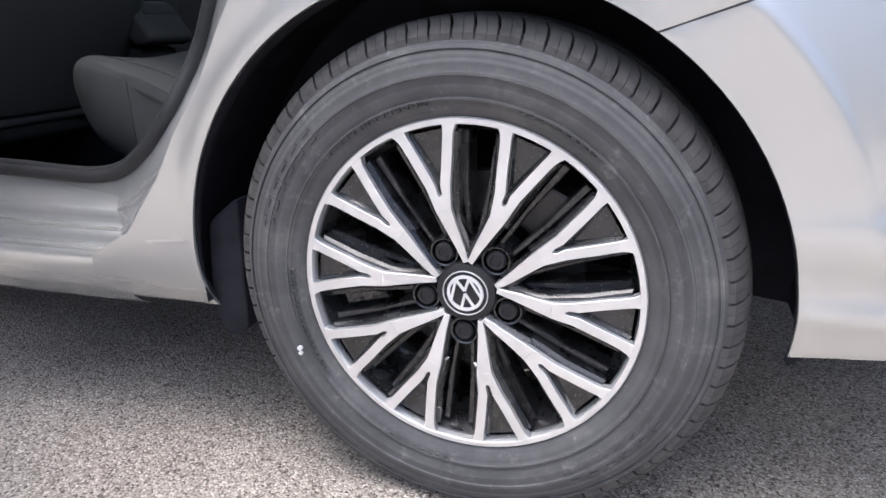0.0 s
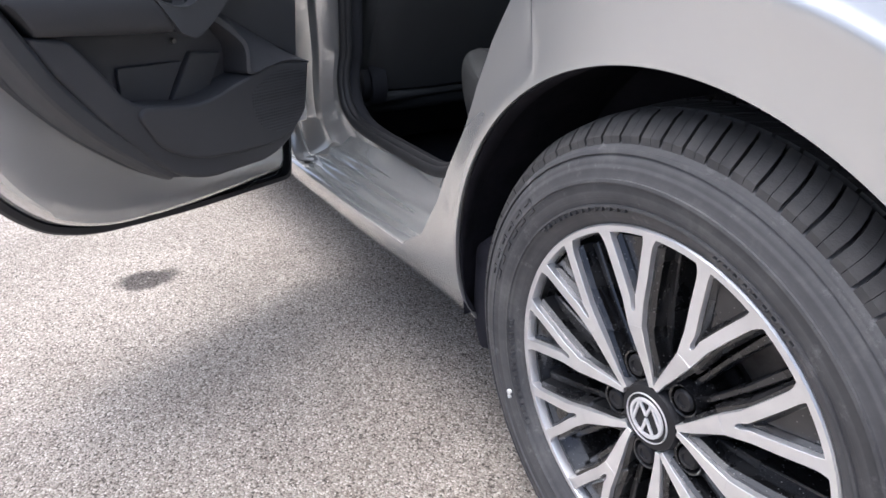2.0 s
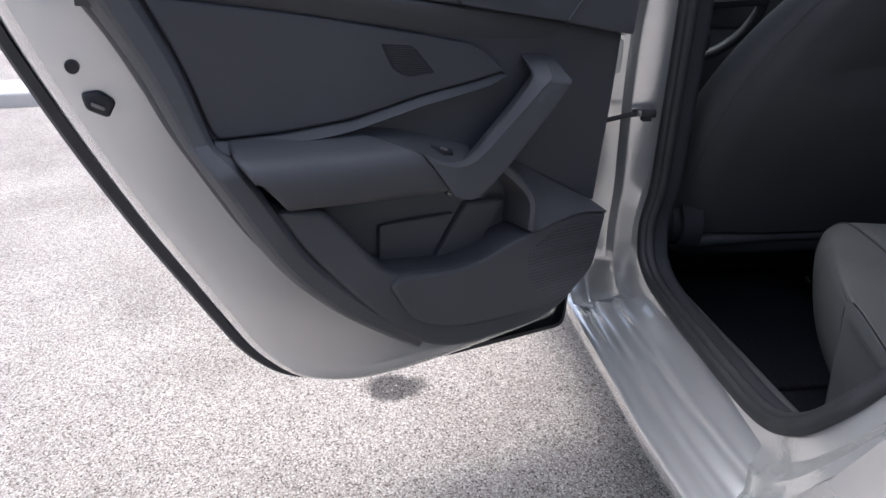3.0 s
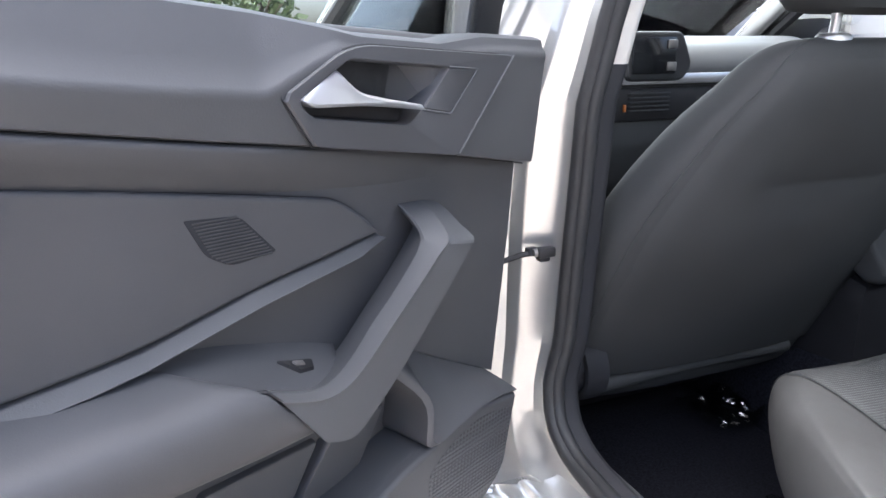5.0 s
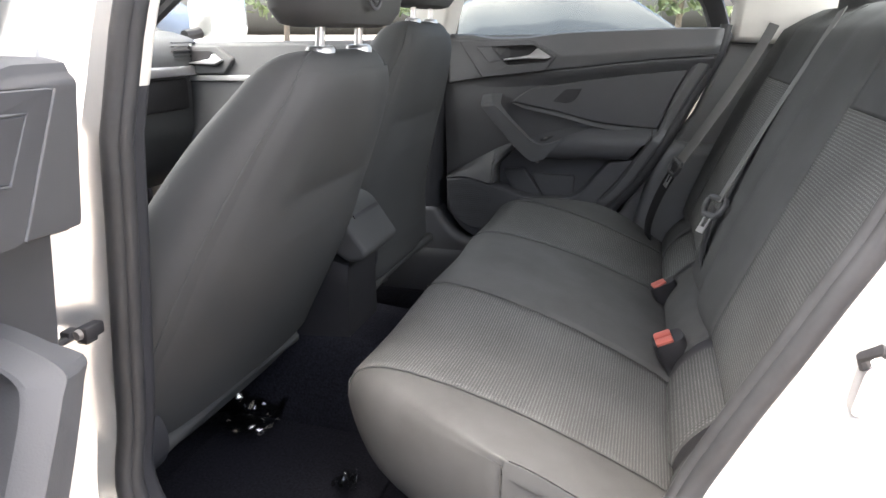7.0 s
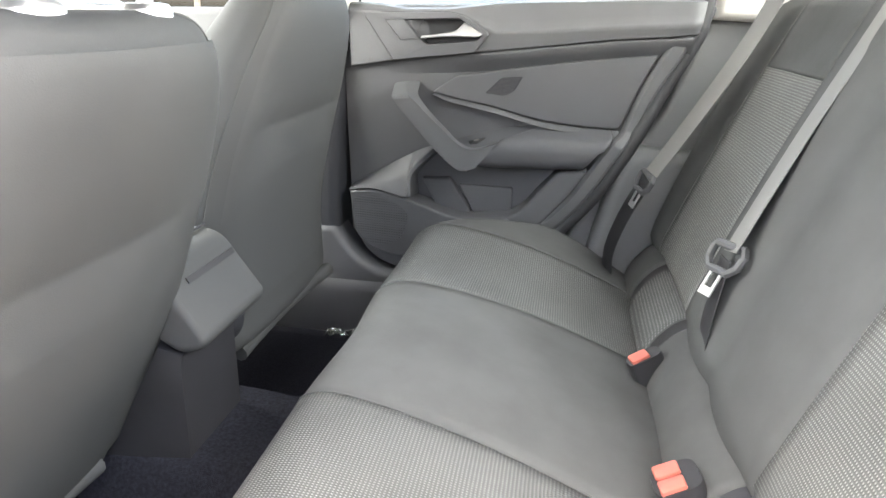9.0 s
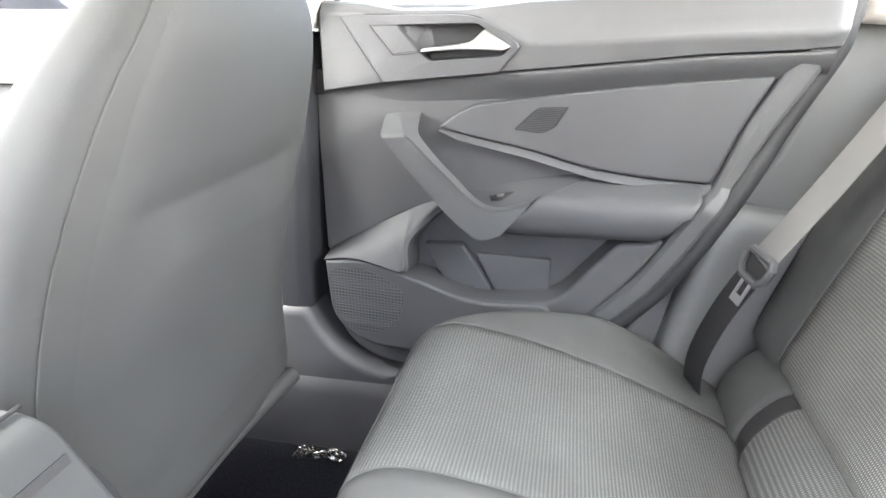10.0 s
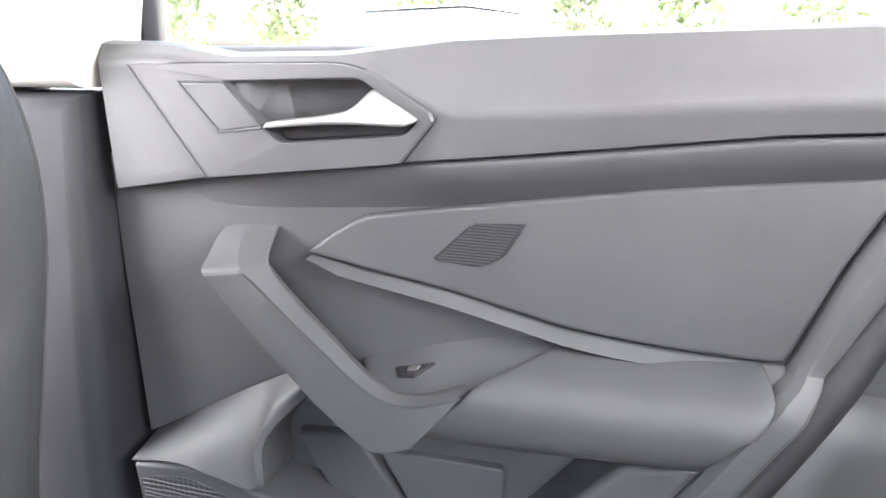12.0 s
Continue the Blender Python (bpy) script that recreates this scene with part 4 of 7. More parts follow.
        part("emblem_chevron", bm, EMBLEM, cap, "bright metal chevron", angle=25)
    # brake behind the spokes
    bm = bmesh.new()
    lathe(bm, [(0.06, 0.085), (0.075, 0.082), (0.078, 0.10), (0.085, 0.102), (0.132, 0.102), (0.134, 0.112), (0.08, 0.114)], 60, (0, 0, 0))
    part("brake_disc", bm, STEEL, wheel, "dull steel brake disc")
    bm = bmesh.new()
    poly = [polar(r, d, 0) for r, d in ((0.088, 25), (0.085, 45), (0.088, 65), (0.15, 62), (0.158, 45), (0.15, 28))]
    slab(bm, [(p[0], p[2]) for p in poly], 0.14, 0.075, lambda a, b, d: (a, d, b), 0.008, 2)
    part("brake_caliper", bm, STEEL, wheel, "grey brake caliper")
    # raised sidewall bars where the maker's marks stand
    for c0, n, r, h, w in ((-42, 6, 0.266, 0.016, 3.2), (62, 9, 0.235, 0.005, 1.6), (118, 14, 0.235, 0.005, 1.5), (196, 16, 0.231, 0.0045, 1.4), (255, 8, 0.236, 0.006, 1.6), (150, 6, 0.266, 0.016, 3.2)):
        for k in range(n):
            bm = bmesh.new()
            a = c0 + (k - n / 2) * w * 1.75
            for dr in (-h / 2, h / 2 - h * 0.2):
                pts = [polar(r + dr, a, 0), polar(r + dr, a + w, 0), polar(r + dr + h * 0.2, a + w, 0), polar(r + dr + h * 0.2, a, 0)]
                slab(bm, [(p[0], p[2]) for p in pts], -0.008, -0.0186 if h > 0.01 else -0.0142, lambda p, q, d: (p, d, q))
            pts = [polar(r - h / 2, a, 0), polar(r - h / 2, a + w * 0.25, 0), polar(r + h / 2, a + w * 0.25, 0), polar(r + h / 2, a, 0)]
            slab(bm, [(p[0], p[2]) for p in pts], -0.008, -0.0186 if h > 0.01 else -0.0142, lambda p, q, d: (p, d, q))
            part("sidewall_mark", bm, RUBBER, wheel)
    bm = bmesh.new()
    c = polar(0.249, 204, 0)
    lathe(bm, [(0.0, -0.0185), (0.0035, -0.0185), (0.0036, -0.01)], 12, (c[0], 0, c[2] + 0.003))
    lathe(bm, [(0.0, -0.0185), (0.0028, -0.0185), (0.003, -0.01)], 12, (c[0] + 0.001, 0, c[2] - 0.004))
    part("paint_mark", bm, WHITE, wheel, "small white paint dot on the tyre")
    return wheel


wheel_at(HUB.x, False, "alloy wheel with bright forked spokes over black")
wheel_at(HUB.x, True, "rear wheel on the far side", False)
wheel_at(-2.70, False, "front wheel", False)
wheel_at(-2.70, True, "front wheel on the far side", False)

# ---- rear doors ----
DOOR = [(0.02, 0.298), (0.30, 0.290), (0.50, 0.298), (0.585, 0.326), (0.645, 0.385), (0.71, 0.50), (0.775, 0.615), (0.835, 0.735), (0.885, 0.85), (0.915, 0.93), (0.925, 0.985), (0.0, 0.985), (0.005, 0.60)]
PANEL = [(0.062, 1.0), (0.845, 1.012), (0.819, 0.939), (0.777, 0.876), (0.750, 0.822), (0.728, 0.77), (0.69, 0.70), (0.65, 0.63), (0.60, 0.565), (0.535, 0.498), (0.449, 0.432), (0.40, 0.405), (0.34, 0.39), (0.164, 0.392), (0.103, 0.430), (0.070, 0.50), (0.062, 0.585), (0.058, 0.70), (0.060, 0.85)]
BELT = [(0.07, 0.866), (0.182, 0.885), (0.277, 0.898), (0.368, 0.908), (0.458, 0.918), (0.581, 0.933), (0.654, 0.942), (0.711, 0.946), (0.83, 0.955)]
PAD_TOP = [(0.07, 1.006), (0.156, 1.005), (0.215, 0.996), (0.318, 0.998), (0.411, 1.010), (0.495, 1.014), (0.698, 1.020), (0.86, 1.02)]
PAD_CREASE = [(0.07, 0.990), (0.33, 0.990), (0.375, 0.970), (0.413, 0.951), (0.499, 0.955), (0.649, 0.967), (0.86, 0.98)]
INSERT = [(0.275, 0.820), (0.294, 0.836), (0.329, 0.858), (0.36, 0.863), (0.458, 0.879), (0.587, 0.899), (0.742, 0.916), (0.709, 0.848), (0.684, 0.772), (0.677, 0.763), (0.601, 0.764), (0.51, 0.772), (0.411, 0.796), (0.327, 0.809)]
INSERT_R = [0.002, 0.01, 0.014, 0.02, 0.1, 0.1, 0.006, 0.05, 0.01, 0.006, 0.05, 0.1, 0.1, 0.05]
BEZEL = [(0.118, 0.985), (0.320, 0.988), (0.346, 0.982), (0.401, 0.948), (0.370, 0.909), (0.186, 0.887)]
CUP = [(0.213, 0.972), (0.337, 0.977), (0.349, 0.969), (0.387, 0.945), (0.375, 0.932), (0.263, 0.921), (0.247, 0.935)]


def even(poly, n, start):
    """n points at even steps round a closed polygon, from the one nearest to start."""
    pts = [Vector(p) for p in poly]
    k0 = min(range(len(pts)), key=lambda i: (pts[i] - Vector(start)).length)
    pts = pts[k0:] + pts[:k0] + [pts[k0]]
    lengths = [0.0]
    for p, q in zip(pts, pts[1:]):
        lengths.append(lengths[-1] + (q - p).length)
    out = []
    for i in range(n):
        s = lengths[-1] * i / n
        out.append((float(np.interp(s, lengths, [p.x for p in pts])), float(np.interp(s, lengths, [p.y for p in pts]))))
    return out


def rear_door(m, s, label):
    """A rear door with its panel. Along: from the hinge rearwards; depth: towards the cabin."""
    at = lambda a, b, d: (a, s * d, b)
    # the panel draws in towards the cabin at its rear end and its top
    pt = lambda a, b, d: at(a - (0.02 * max(0.0, 1 - max(0.0, a - 0.056) / 0.12) if s > 0 else 0.0), b, d + 0.128 * (a - 0.42) + 0.05 * (b - 0.8))
    bm = bmesh.new()
    outline = rounded(DOOR, [0.02, 0.2, 0.06, 0.06, 0.06, 0.06, 0.06, 0.06, 0.05, 0.03, 0.01, 0.01, 0.1], 4)
    # outer skin follows the flank
    skin_pts = [(p[0], p[1], float(np.interp(p[1], _fine, _side)) + 0.007) for p in outline]
    rings = [[at(a, b, d + 0.012) for a, b, d in skin_pts], [at(a, b, d) for a, b, d in skin_pts]]
    mid = (0.46, 0.66)
    for k in (0.85, 0.6, 0.3, 0.05):
        rings.append([at(mid[0] + (a - mid[0]) * k, mid[1] + (b - mid[1]) * k, float(np.interp(mid[1] + (b - mid[1]) * k, _fine, _side)) + 0.007) for a, b, d in skin_pts])
    skin(bm, rings)
    door = part("rear_door", bm, PAINT, car, label, m, angle=50)
    # pressed inner shell
    bm = bmesh.new()
    n = len(outline)
    cx, cz = 0.45, 0.66
    rings = []
    for d, k, drop in ((0.012, 0.985, 0), (0.045, 0.985, 0), (0.055, 0.975, 0), (0.075, 0.95, 0.004), (0.10, 0.945, 0.006), (0.135, 0.925, 0.01), (0.15, 0.90, 0.012), (0.152, 0.84, 0.012)):
        rings.append([at(cx + (a - cx) * k, (cz + (b - cz) * k + drop) if b < 0.98 else 0.985, d - min(1.0, d / 0.15) * (0.004 + 0.155 * max(0.0, 0.42 - a))) for a, b in outline])
    skin(bm, rings)
    shell = part("door_shell", bm, PAINT, door, "silver painted inner door shell", angle=50)
    # rubber edge seal round the lower rim
    bm = bmesh.new()
    rim = [(cx + (a - cx) * 0.985, cz + (b - cz) * 0.985) for a, b in outline if b < 0.97]
    k0 = max(range(len(rim)), key=lambda i: (rim[i][0] - rim[i - 1][0]) ** 2 + (rim[i][1] - rim[i - 1][1]) ** 2)
    rim = rim[k0:] + rim[:k0]
    rings = []
    for off, d in ((-0.006, 0.018), (0.002, 0.020), (0.004, 0.026), (0.004, 0.034), (0.002, 0.038), (0.005, 0.043), (0.007, 0.052), (0.006, 0.062), (0.001, 0.070), (-0.012, 0.074)):
        ring = []
        for a, b in rim:
            way = Vector((a - 0.45, b - 0.80)).normalized() * off
            ring.append(at(a + way.x, b + way.y, d))
        rings.append(ring)
    skin(bm, rings, wrap=False, caps=False)
    part("edge_seal", bm, SEAL, door, "black rubber door edge seal")
    # latch in the rear face, with a plug hole above it
    bm = bmesh.new()
    slab(bm, rounded([(0.783, 0.779), (0.805, 0.790), (0.808, 0.807), (0.789, 0.810), (0.773, 0.797)], 0.005, 3), 0.10, 0.160, at, 0.004)
    latch = part("door_latch", bm, BLACK, door, "black door latch")
    bm = bmesh.new()
    slab(bm, rounded([(0.787, 0.788), (0.800, 0.795), (0.799, 0.799), (0.785, 0.792)], 0.002, 2), 0.158, 0.1625, at, 0.001)
    part("latch_claw", bm, STEEL, latch, "bare steel latch claw")
    bm = bmesh.new()
    lathe(bm, [(0.0, 0.158), (0.007, 0.158), (0.009, 0.13)], 16, (0.812, 0, 0.836))
    if s < 0:
        for v in bm.verts:
            v.co.y *= -1
    part("plug", bm, BLACK, door, "black rubber plug")
    # window frame and pane
    bm = bmesh.new()
    frame_path = spline([(0.045, 0.99), (0.085, 1.15), (0.135, 1.31), (0.22, 1.352), (0.42, 1.335), (0.62, 1.25), (0.77, 1.12), (0.83, 0.99)], 4)
    lean = lambda z: 0.05 + max(0, z - 0.98) * 0.37
    tube(bm, [at(p.x, p.y, lean(p.y)) for p in frame_path], 0, flat=(0.055, 0.05, (0, s, 0)))
    part("window_frame", bm, PAINT if s > 0 else BLACK, door, "window frame")
    bm = bmesh.new()
    tube(bm, [at(p.x, p.y, lean(p.y) + 0.03) for p in frame_path], 0, flat=(0.045, 0.012, (0, s, 0)))
    part("frame_trim", bm, SEAL, door, "black rubber window channel")
    bm = bmesh.new()
    slab(bm, [(p.x, p.y) for p in frame_path], 0.0, 0.004, lambda a, b, d: at(a, b, d + lean(b) + 0.004))
    pane = part("pane", bm, GLASS, door, "clear window pane")
    pane.visible_shadow = False
    # hinges towards the pillar and the check strap
    for z in (0.46, 0.82):
        bm = bmesh.new()
        box(bm, (-0.03, min(s * 0.03, s * 0.075), z - 0.03), (0.05, max(s * 0.03, s * 0.075), z + 0.03), 0.006)
        part("hinge", bm, PAINT, door, "silver painted door hinge")
    # panel: a base, the field over it, then pads and mouldings
    bm = bmesh.new()
    pan = rounded(PANEL, [0.012, 0.02] + [0.05] * 17, 4)
    slab(bm, pan, 0.075, 0.174, pt, 0.012, 4)
    panel = part("door_panel", bm, PLASTIC, door, "charcoal grained plastic door panel")
    bm = bmesh.new()
    field = [(0.066, 0.588), (0.122, 0.619), (0.183, 0.655), (0.232, 0.681), (0.289, 0.704), (0.31, 0.69), (0.62, 0.69), (0.69, 0.75), (0.745, 0.86), (0.765, 0.95), (0.064, 0.90), (0.062, 0.78)]
    slab(bm, field, 0.16, 0.190, pt, 0.003, 2)
    part("panel_field", bm, PLASTIC, panel, "flat charcoal field of the door panel")
    # upper pad: an upright band, then a soft slope towards the glass
    bm = bmesh.new()
    rings = []
    inner_bezel = [(0.26 + (a - 0.26) * 0.9, 0.94 + (b - 0.94) * 0.86) for a, b in BEZEL]
    fore = 0.056 if s > 0 else 0.080
    stations = [fore, fore + 0.002, fore + 0.006, fore + 0.0075] + np.linspace(0.09, 0.42, 45).tolist() + np.linspace(0.44, 0.84, 20).tolist() + [0.852, 0.858]
    last_i = len(stations) - 1
    for i, a in enumerate(stations):
        b0, b2 = table(a, BELT), table(a, PAD_TOP)
        b1 = min(table(a, PAD_CREASE), b2 - 0.018)
        end = 0.05 if i in (0, last_i) else (0.010 if i in (1, last_i - 1) else (0.003 if i in (2, last_i - 2) else 0.0))
        prof = [(b0, 0.18), (b0 + 0.0005, 0.2115), (b0 + 0.002, 0.2146)] + [(b0 + 0.008 + (b1 - 0.009 - b0 - 0.008) * k / 14, 0.2155 + 0.002 * k / 14) for k in range(15)]
        prof += [(b1 + k * 0.006, 0.218 - 0.0024 * max(0.0, k + 0.5) ** 2) for k in (-1.0, -0.5, 0.0, 0.5, 1.0)]
        slope = max(0.0, b2 - b1 - 0.010)
        prof += [(b1 + 0.006 + slope * k, 0.2126 - 0.42 * slope * k) for k in (0.33, 0.66, 1.0)]
        last = prof[-1]
        prof += [(b2 - 0.002, last[1] - 0.006), (b2, last[1] - 0.016), (b2 - 0.002, 0.13)]
        ring = []
        for b, d in prof:
            inside = geometry.intersect_point_tri_2d
            hollow = any(inside(Vector((a, b)), Vector(inner_bezel[0]), Vector(inner_bezel[k]), Vector(inner_bezel[k + 1])) for k in range(1, len(inner_bezel) - 1))
            rear = table(b, [(0.93, 0.802), (0.96, 0.812), (1.01, 0.822)])
            ring.append(pt(a if a < 0.76 else 0.76 + (a - 0.76) * (rear - 0.76) / 0.098, b, (0.172 if hollow else d) - end))
        rings.append(ring)
    skin(bm, rings, wrap=False, caps=False)
    part("upper_pad", bm, PLASTIC_SOFT, panel, "soft grained upper door pad", angle=40)
    # moulding under the belt line that dies away below
    bm = bmesh.new()
    rings = []
    for a in np.linspace(fore + 0.006, 0.80, 40):
        b0 = table(a, BELT) - 0.0009
        k = min(1.0, max(0.0, (a - 0.12) / 0.30))
        rings.append([pt(a, b0 + db, 0.187 + (d - 0.187) * k) for db, d in ((0.0, 0.18), (-0.0004, 0.2105), (-0.0015, 0.2126), (-0.003, 0.2134), (-0.006, 0.2132), (-0.014, 0.2100), (-0.022, 0.2045), (-0.030, 0.1975), (-0.037, 0.1925), (-0.043, 0.1885), (-0.047, 0.186))])
    skin(bm, rings, wrap=False, caps=False)
    part("belt_moulding", bm, PLASTIC, panel, "narrow moulding below the upper pad", angle=50)
    tip = rounded(INSERT, INSERT_R, 3)
    bm = bmesh.new()
    slab(bm, tip, 0.18, 0.1990, pt, 0.0035, 3)
    part("insert", bm, PLASTIC, panel, "padded dark door insert")
    lower = [(0.274, 0.8175), (0.327, 0.8065), (0.411, 0.7935), (0.51, 0.7695), (0.601, 0.7615), (0.677, 0.7605), (0.684, 0.762)]
    under = [(0.279, 0.815), (0.308, 0.802), (0.413, 0.783), (0.511, 0.760), (0.548, 0.755), (0.601, 0.751), (0.664, 0.746), (0.684, 0.744)]
    bm = bmesh.new()
    rings = [[], [], [], [], [], []]
    for k in range(41):
        a = 0.276 + 0.406 * k / 40
        bt, bb = table(a, lower), min(table(a, under), table(a, lower) - 0.0015)
        for ring, (b, d) in zip(rings, ((bt + 0.002, 0.185), (bt, 0.1965), (bt - 0.001, 0.1985), (bb + 0.0012, 0.2105), (bb, 0.2095), (bb - 0.003, 0.186))):
            ring.append(pt(a, b, d))
    skin(bm, rings, wrap=False, caps=False)
    part("insert_moulding", bm, PLASTIC_SOFT, panel, "grey moulding under the insert", angle=25)
    bm = bmesh.new()
    slab(bm, rounded([(0.428, 0.859), (0.474, 0.862), (0.457, 0.832), (0.436, 0.820), (0.393, 0.824)], [0.008, 0.002, 0.006, 0.008, 0.004], 3), 0.195, 0.1996, pt, 0.0003)
    tweeter = part("tweeter_grille", bm, CONSOLE_DARK, panel, "fine dark tweeter grille")
    for k in range(14):
        b = 0.8235 + 0.0027 * k
        a0 = table(b, [(0.820, 0.398), (0.825, 0.3955), (0.859, 0.4285)])
        a1 = table(b, [(0.820, 0.438), (0.832, 0.4555), (0.862, 0.4715)])
        bm = bmesh.new()
        tube(bm, [pt(a0 + 0.002, b, 0.1994), pt(a1 - 0.002, b, 0.1994)], 0.0009, 5)
        part("tweeter_rib", bm, TWEETER, tweeter)

    # dark seams round the insert and along the belt
    def seam(pts, d, r=0.0011, closed=True):
        bm = bmesh.new()
        tube(bm, [pt(a, b, d) for a, b in pts], r, 6, closed)
        part("seam_line", bm, BLACK, panel, "thin dark seam")

    seam(tip, 0.1920, 0.0009)
    seam([(a, b - 0.0010) for a, b in BELT[:7]], 0.2066, 0.0007, False)
    # handle surround: a flat face round a hollow, with a lever across it
    rim_o = rounded(BEZEL, [0.004, 0.02, 0.015, 0.004, 0.003, 0.003], 4)
    rim_i = rounded(CUP, [0.004, 0.012, 0.01, 0.004, 0.008, 0.008, 0.004], 4)
    outer_ring, inner_ring = even(rim_o, 72, (0.118, 0.985)), even(rim_i, 72, (0.213, 0.972))
    shrink = lambda ring, k, c: [(c[0] + (a - c[0]) * k, c[1] + (b - c[1]) * k) for a, b in ring]
    mid_o, mid_i = (0.26, 0.940), (0.30, 0.948)
    bm = bmesh.new()
    rings = [[pt(a, b, 0.205) for a, b in outer_ring], [pt(a, b, 0.2195) for a, b in outer_ring], [pt(a, b, 0.2212) for a, b in shrink(outer_ring, 0.985, mid_o)]]
    rings += [[pt(a, b, 0.2218) for a, b in shrink(inner_ring, 1.03, mid_i)], [pt(a, b, 0.2212) for a, b in inner_ring], [pt(a, b, 0.2185) for a, b in shrink(inner_ring, 0.985, mid_i)], [pt(a, b, 0.186 + 0.03 * min(1.0, max(0.0, (0.258 - a) / 0.028))) for a, b in shrink(inner_ring, 0.94, mid_i)]]
    skin(bm, rings, caps=False)
    part("handle_bezel", bm, PLASTIC, panel, "plastic door-handle surround", angle=30)
    bm = bmesh.new()
    skin(bm, [[pt(a, b, 0.186 + 0.03 * min(1.0, max(0.0, (0.258 - a) / 0.028))) for a, b in shrink(inner_ring, k, mid_i)] for k in np.linspace(0.94, 0.04, 26)])
    part("handle_cup", bm, PLASTIC, panel, "hollow behind the door handle", angle=30)
    seam([(a, b) for a, b in shrink(rim_o, 1.006, mid_o)], 0.2165, 0.0011)
    bm = bmesh.new()
    slab(bm, rounded([(0.172, 0.970), (0.214, 0.971), (0.246, 0.935), (0.207, 0.930)], 0.003, 3), 0.215, 0.2226, pt, 0.0012, 2)
    part("lock_cover", bm, PLASTIC, panel, "small flush cover beside the handle")
    for pts in (((0.214, 0.972), (0.170, 0.971), (0.206, 0.929), (0.247, 0.934)), ((0.120, 0.984), (0.187, 0.889))):
        bm = bmesh.new()
        tube(bm, [pt(a, b, 0.2217) for a, b in pts], 0.0013, 8)
        part("bezel_line", bm, PLASTIC_SOFT, panel, "raised edge of the handle surround")
    bm = bmesh.new()
    slab(bm, rounded([(0.262, 0.9225), (0.372, 0.932), (0.380, 0.942), (0.325, 0.943), (0.257, 0.934)], 0.003, 2), 0.180, 0.2060, pt, 0.002, 2)
    part("handle_back", bm, BLACK, panel, "dark underside of the handle hollow")
    bm = bmesh.new()
    lever = [(0.251, 0.9345), (0.255, 0.9395), (0.300, 0.9455), (0.329, 0.951), (0.3455, 0.968), (0.3525, 0.968), (0.3865, 0.9455), (0.376, 0.9395), (0.325, 0.9405)]
    slab(bm, rounded(lever, [0.002, 0.002, 0.02, 0.008, 0.004, 0.004, 0.002, 0.006, 0.02], 3), 0.208, 0.2305, lambda p, q, d: pt(p, q, d - (0.55 * max(0.0, q - 0.9435) + 0.10 * max(0.0, p - 0.34)) * (1 if d > 0.22 else 0)), 0.0025, 3)
    part("door_handle", bm, CHROME, panel, "satin chrome door-release lever", angle=28)
    # sloping shoulder above the loudspeaker and round the front of the pocket
    top = [(0.077, 0.594, 0.186), (0.11, 0.613, 0.188), (0.145, 0.634, 0.188), (0.183, 0.656, 0.188), (0.215, 0.674, 0.188), (0.245, 0.689, 0.188), (0.289, 0.7065, 0.188)]
    foot = [(0.077, 0.587, 0.243), (0.112, 0.595, 0.246), (0.145, 0.597, 0.248), (0.182, 0.591, 0.250), (0.2235, 0.588, 0.250), (0.228, 0.642, 0.240), (0.288, 0.700, 0.192)]
    T, B = spline(top, 6), spline(foot, 6)
    bm = bmesh.new()
    inner = [Vector((p.x + 0.006 * min(1, max(0, (p.x - 0.20) / 0.02)), p.y - 0.004, p.z - 0.004)) for p in B]
    back = [Vector((p.x + 0.010 * min(1, max(0, (p.x - 0.20) / 0.02)), p.y - 0.010, 0.17)) for p in B]
    rows = [[pt(*(t + (f - t) * k + Vector((0, 0, 0.006 * math.sin(math.pi * k))))) for t, f in zip(T, B)] for k in (0.0, 0.2, 0.4, 0.6, 0.8, 0.94, 1.0)]
    skin(bm, rows + [[pt(*p) for p in inner], [pt(*p) for p in back]], wrap=False, caps=False)
    part("pocket_shoulder", bm, PLASTIC, panel, "sloping shoulder above the loudspeaker", angle=50)
    # lower moulding: a wide face, and a raised field on it that carries the grille and the pocket's lip
    low = [(0.079, 0.586), (0.141, 0.596), (0.182, 0.590), (0.227, 0.577), (0.262, 0.569), (0.309, 0.552), (0.363, 0.546), (0.462, 0.560), (0.488, 0.580), (0.520, 0.622), (0.563, 0.672), (0.622, 0.679), (0.618, 0.668), (0.585, 0.615), (0.525, 0.540), (0.44, 0.455), (0.39, 0.418), (0.33, 0.401), (0.17, 0.403), (0.112, 0.438), (0.086, 0.505)]
    bm = bmesh.new()
    slab(bm, rounded(low, [0.004, 0.02, 0.03, 0.02, 0.02, 0.03, 0.04, 0.03, 0.02, 0.03, 0.012, 0.004, 0.02, 0.05, 0.05, 0.05, 0.05, 0.05, 0.05, 0.04, 0.03], 4), 0.165, 0.238, pt, 0.008, 4)
    part("pocket_moulding", bm, PLASTIC, panel, "dark moulding round the door pocket")
    raised = [(0.080, 0.585), (0.141, 0.5955), (0.182, 0.5895), (0.227, 0.5765), (0.262, 0.5685), (0.309, 0.5515), (0.363, 0.5455), (0.455, 0.557), (0.47, 0.545), (0.43, 0.478), (0.36, 0.446), (0.27, 0.436), (0.17, 0.434), (0.12, 0.450), (0.088, 0.487)]
    bm = bmesh.new()
    slab(bm, rounded(raised, [0.004, 0.02, 0.03, 0.02, 0.02, 0.03, 0.04, 0.01, 0.02, 0.04, 0.05, 0.05, 0.04, 0.03, 0.02], 4), 0.20, 0.2455, pt, 0.006, 4)
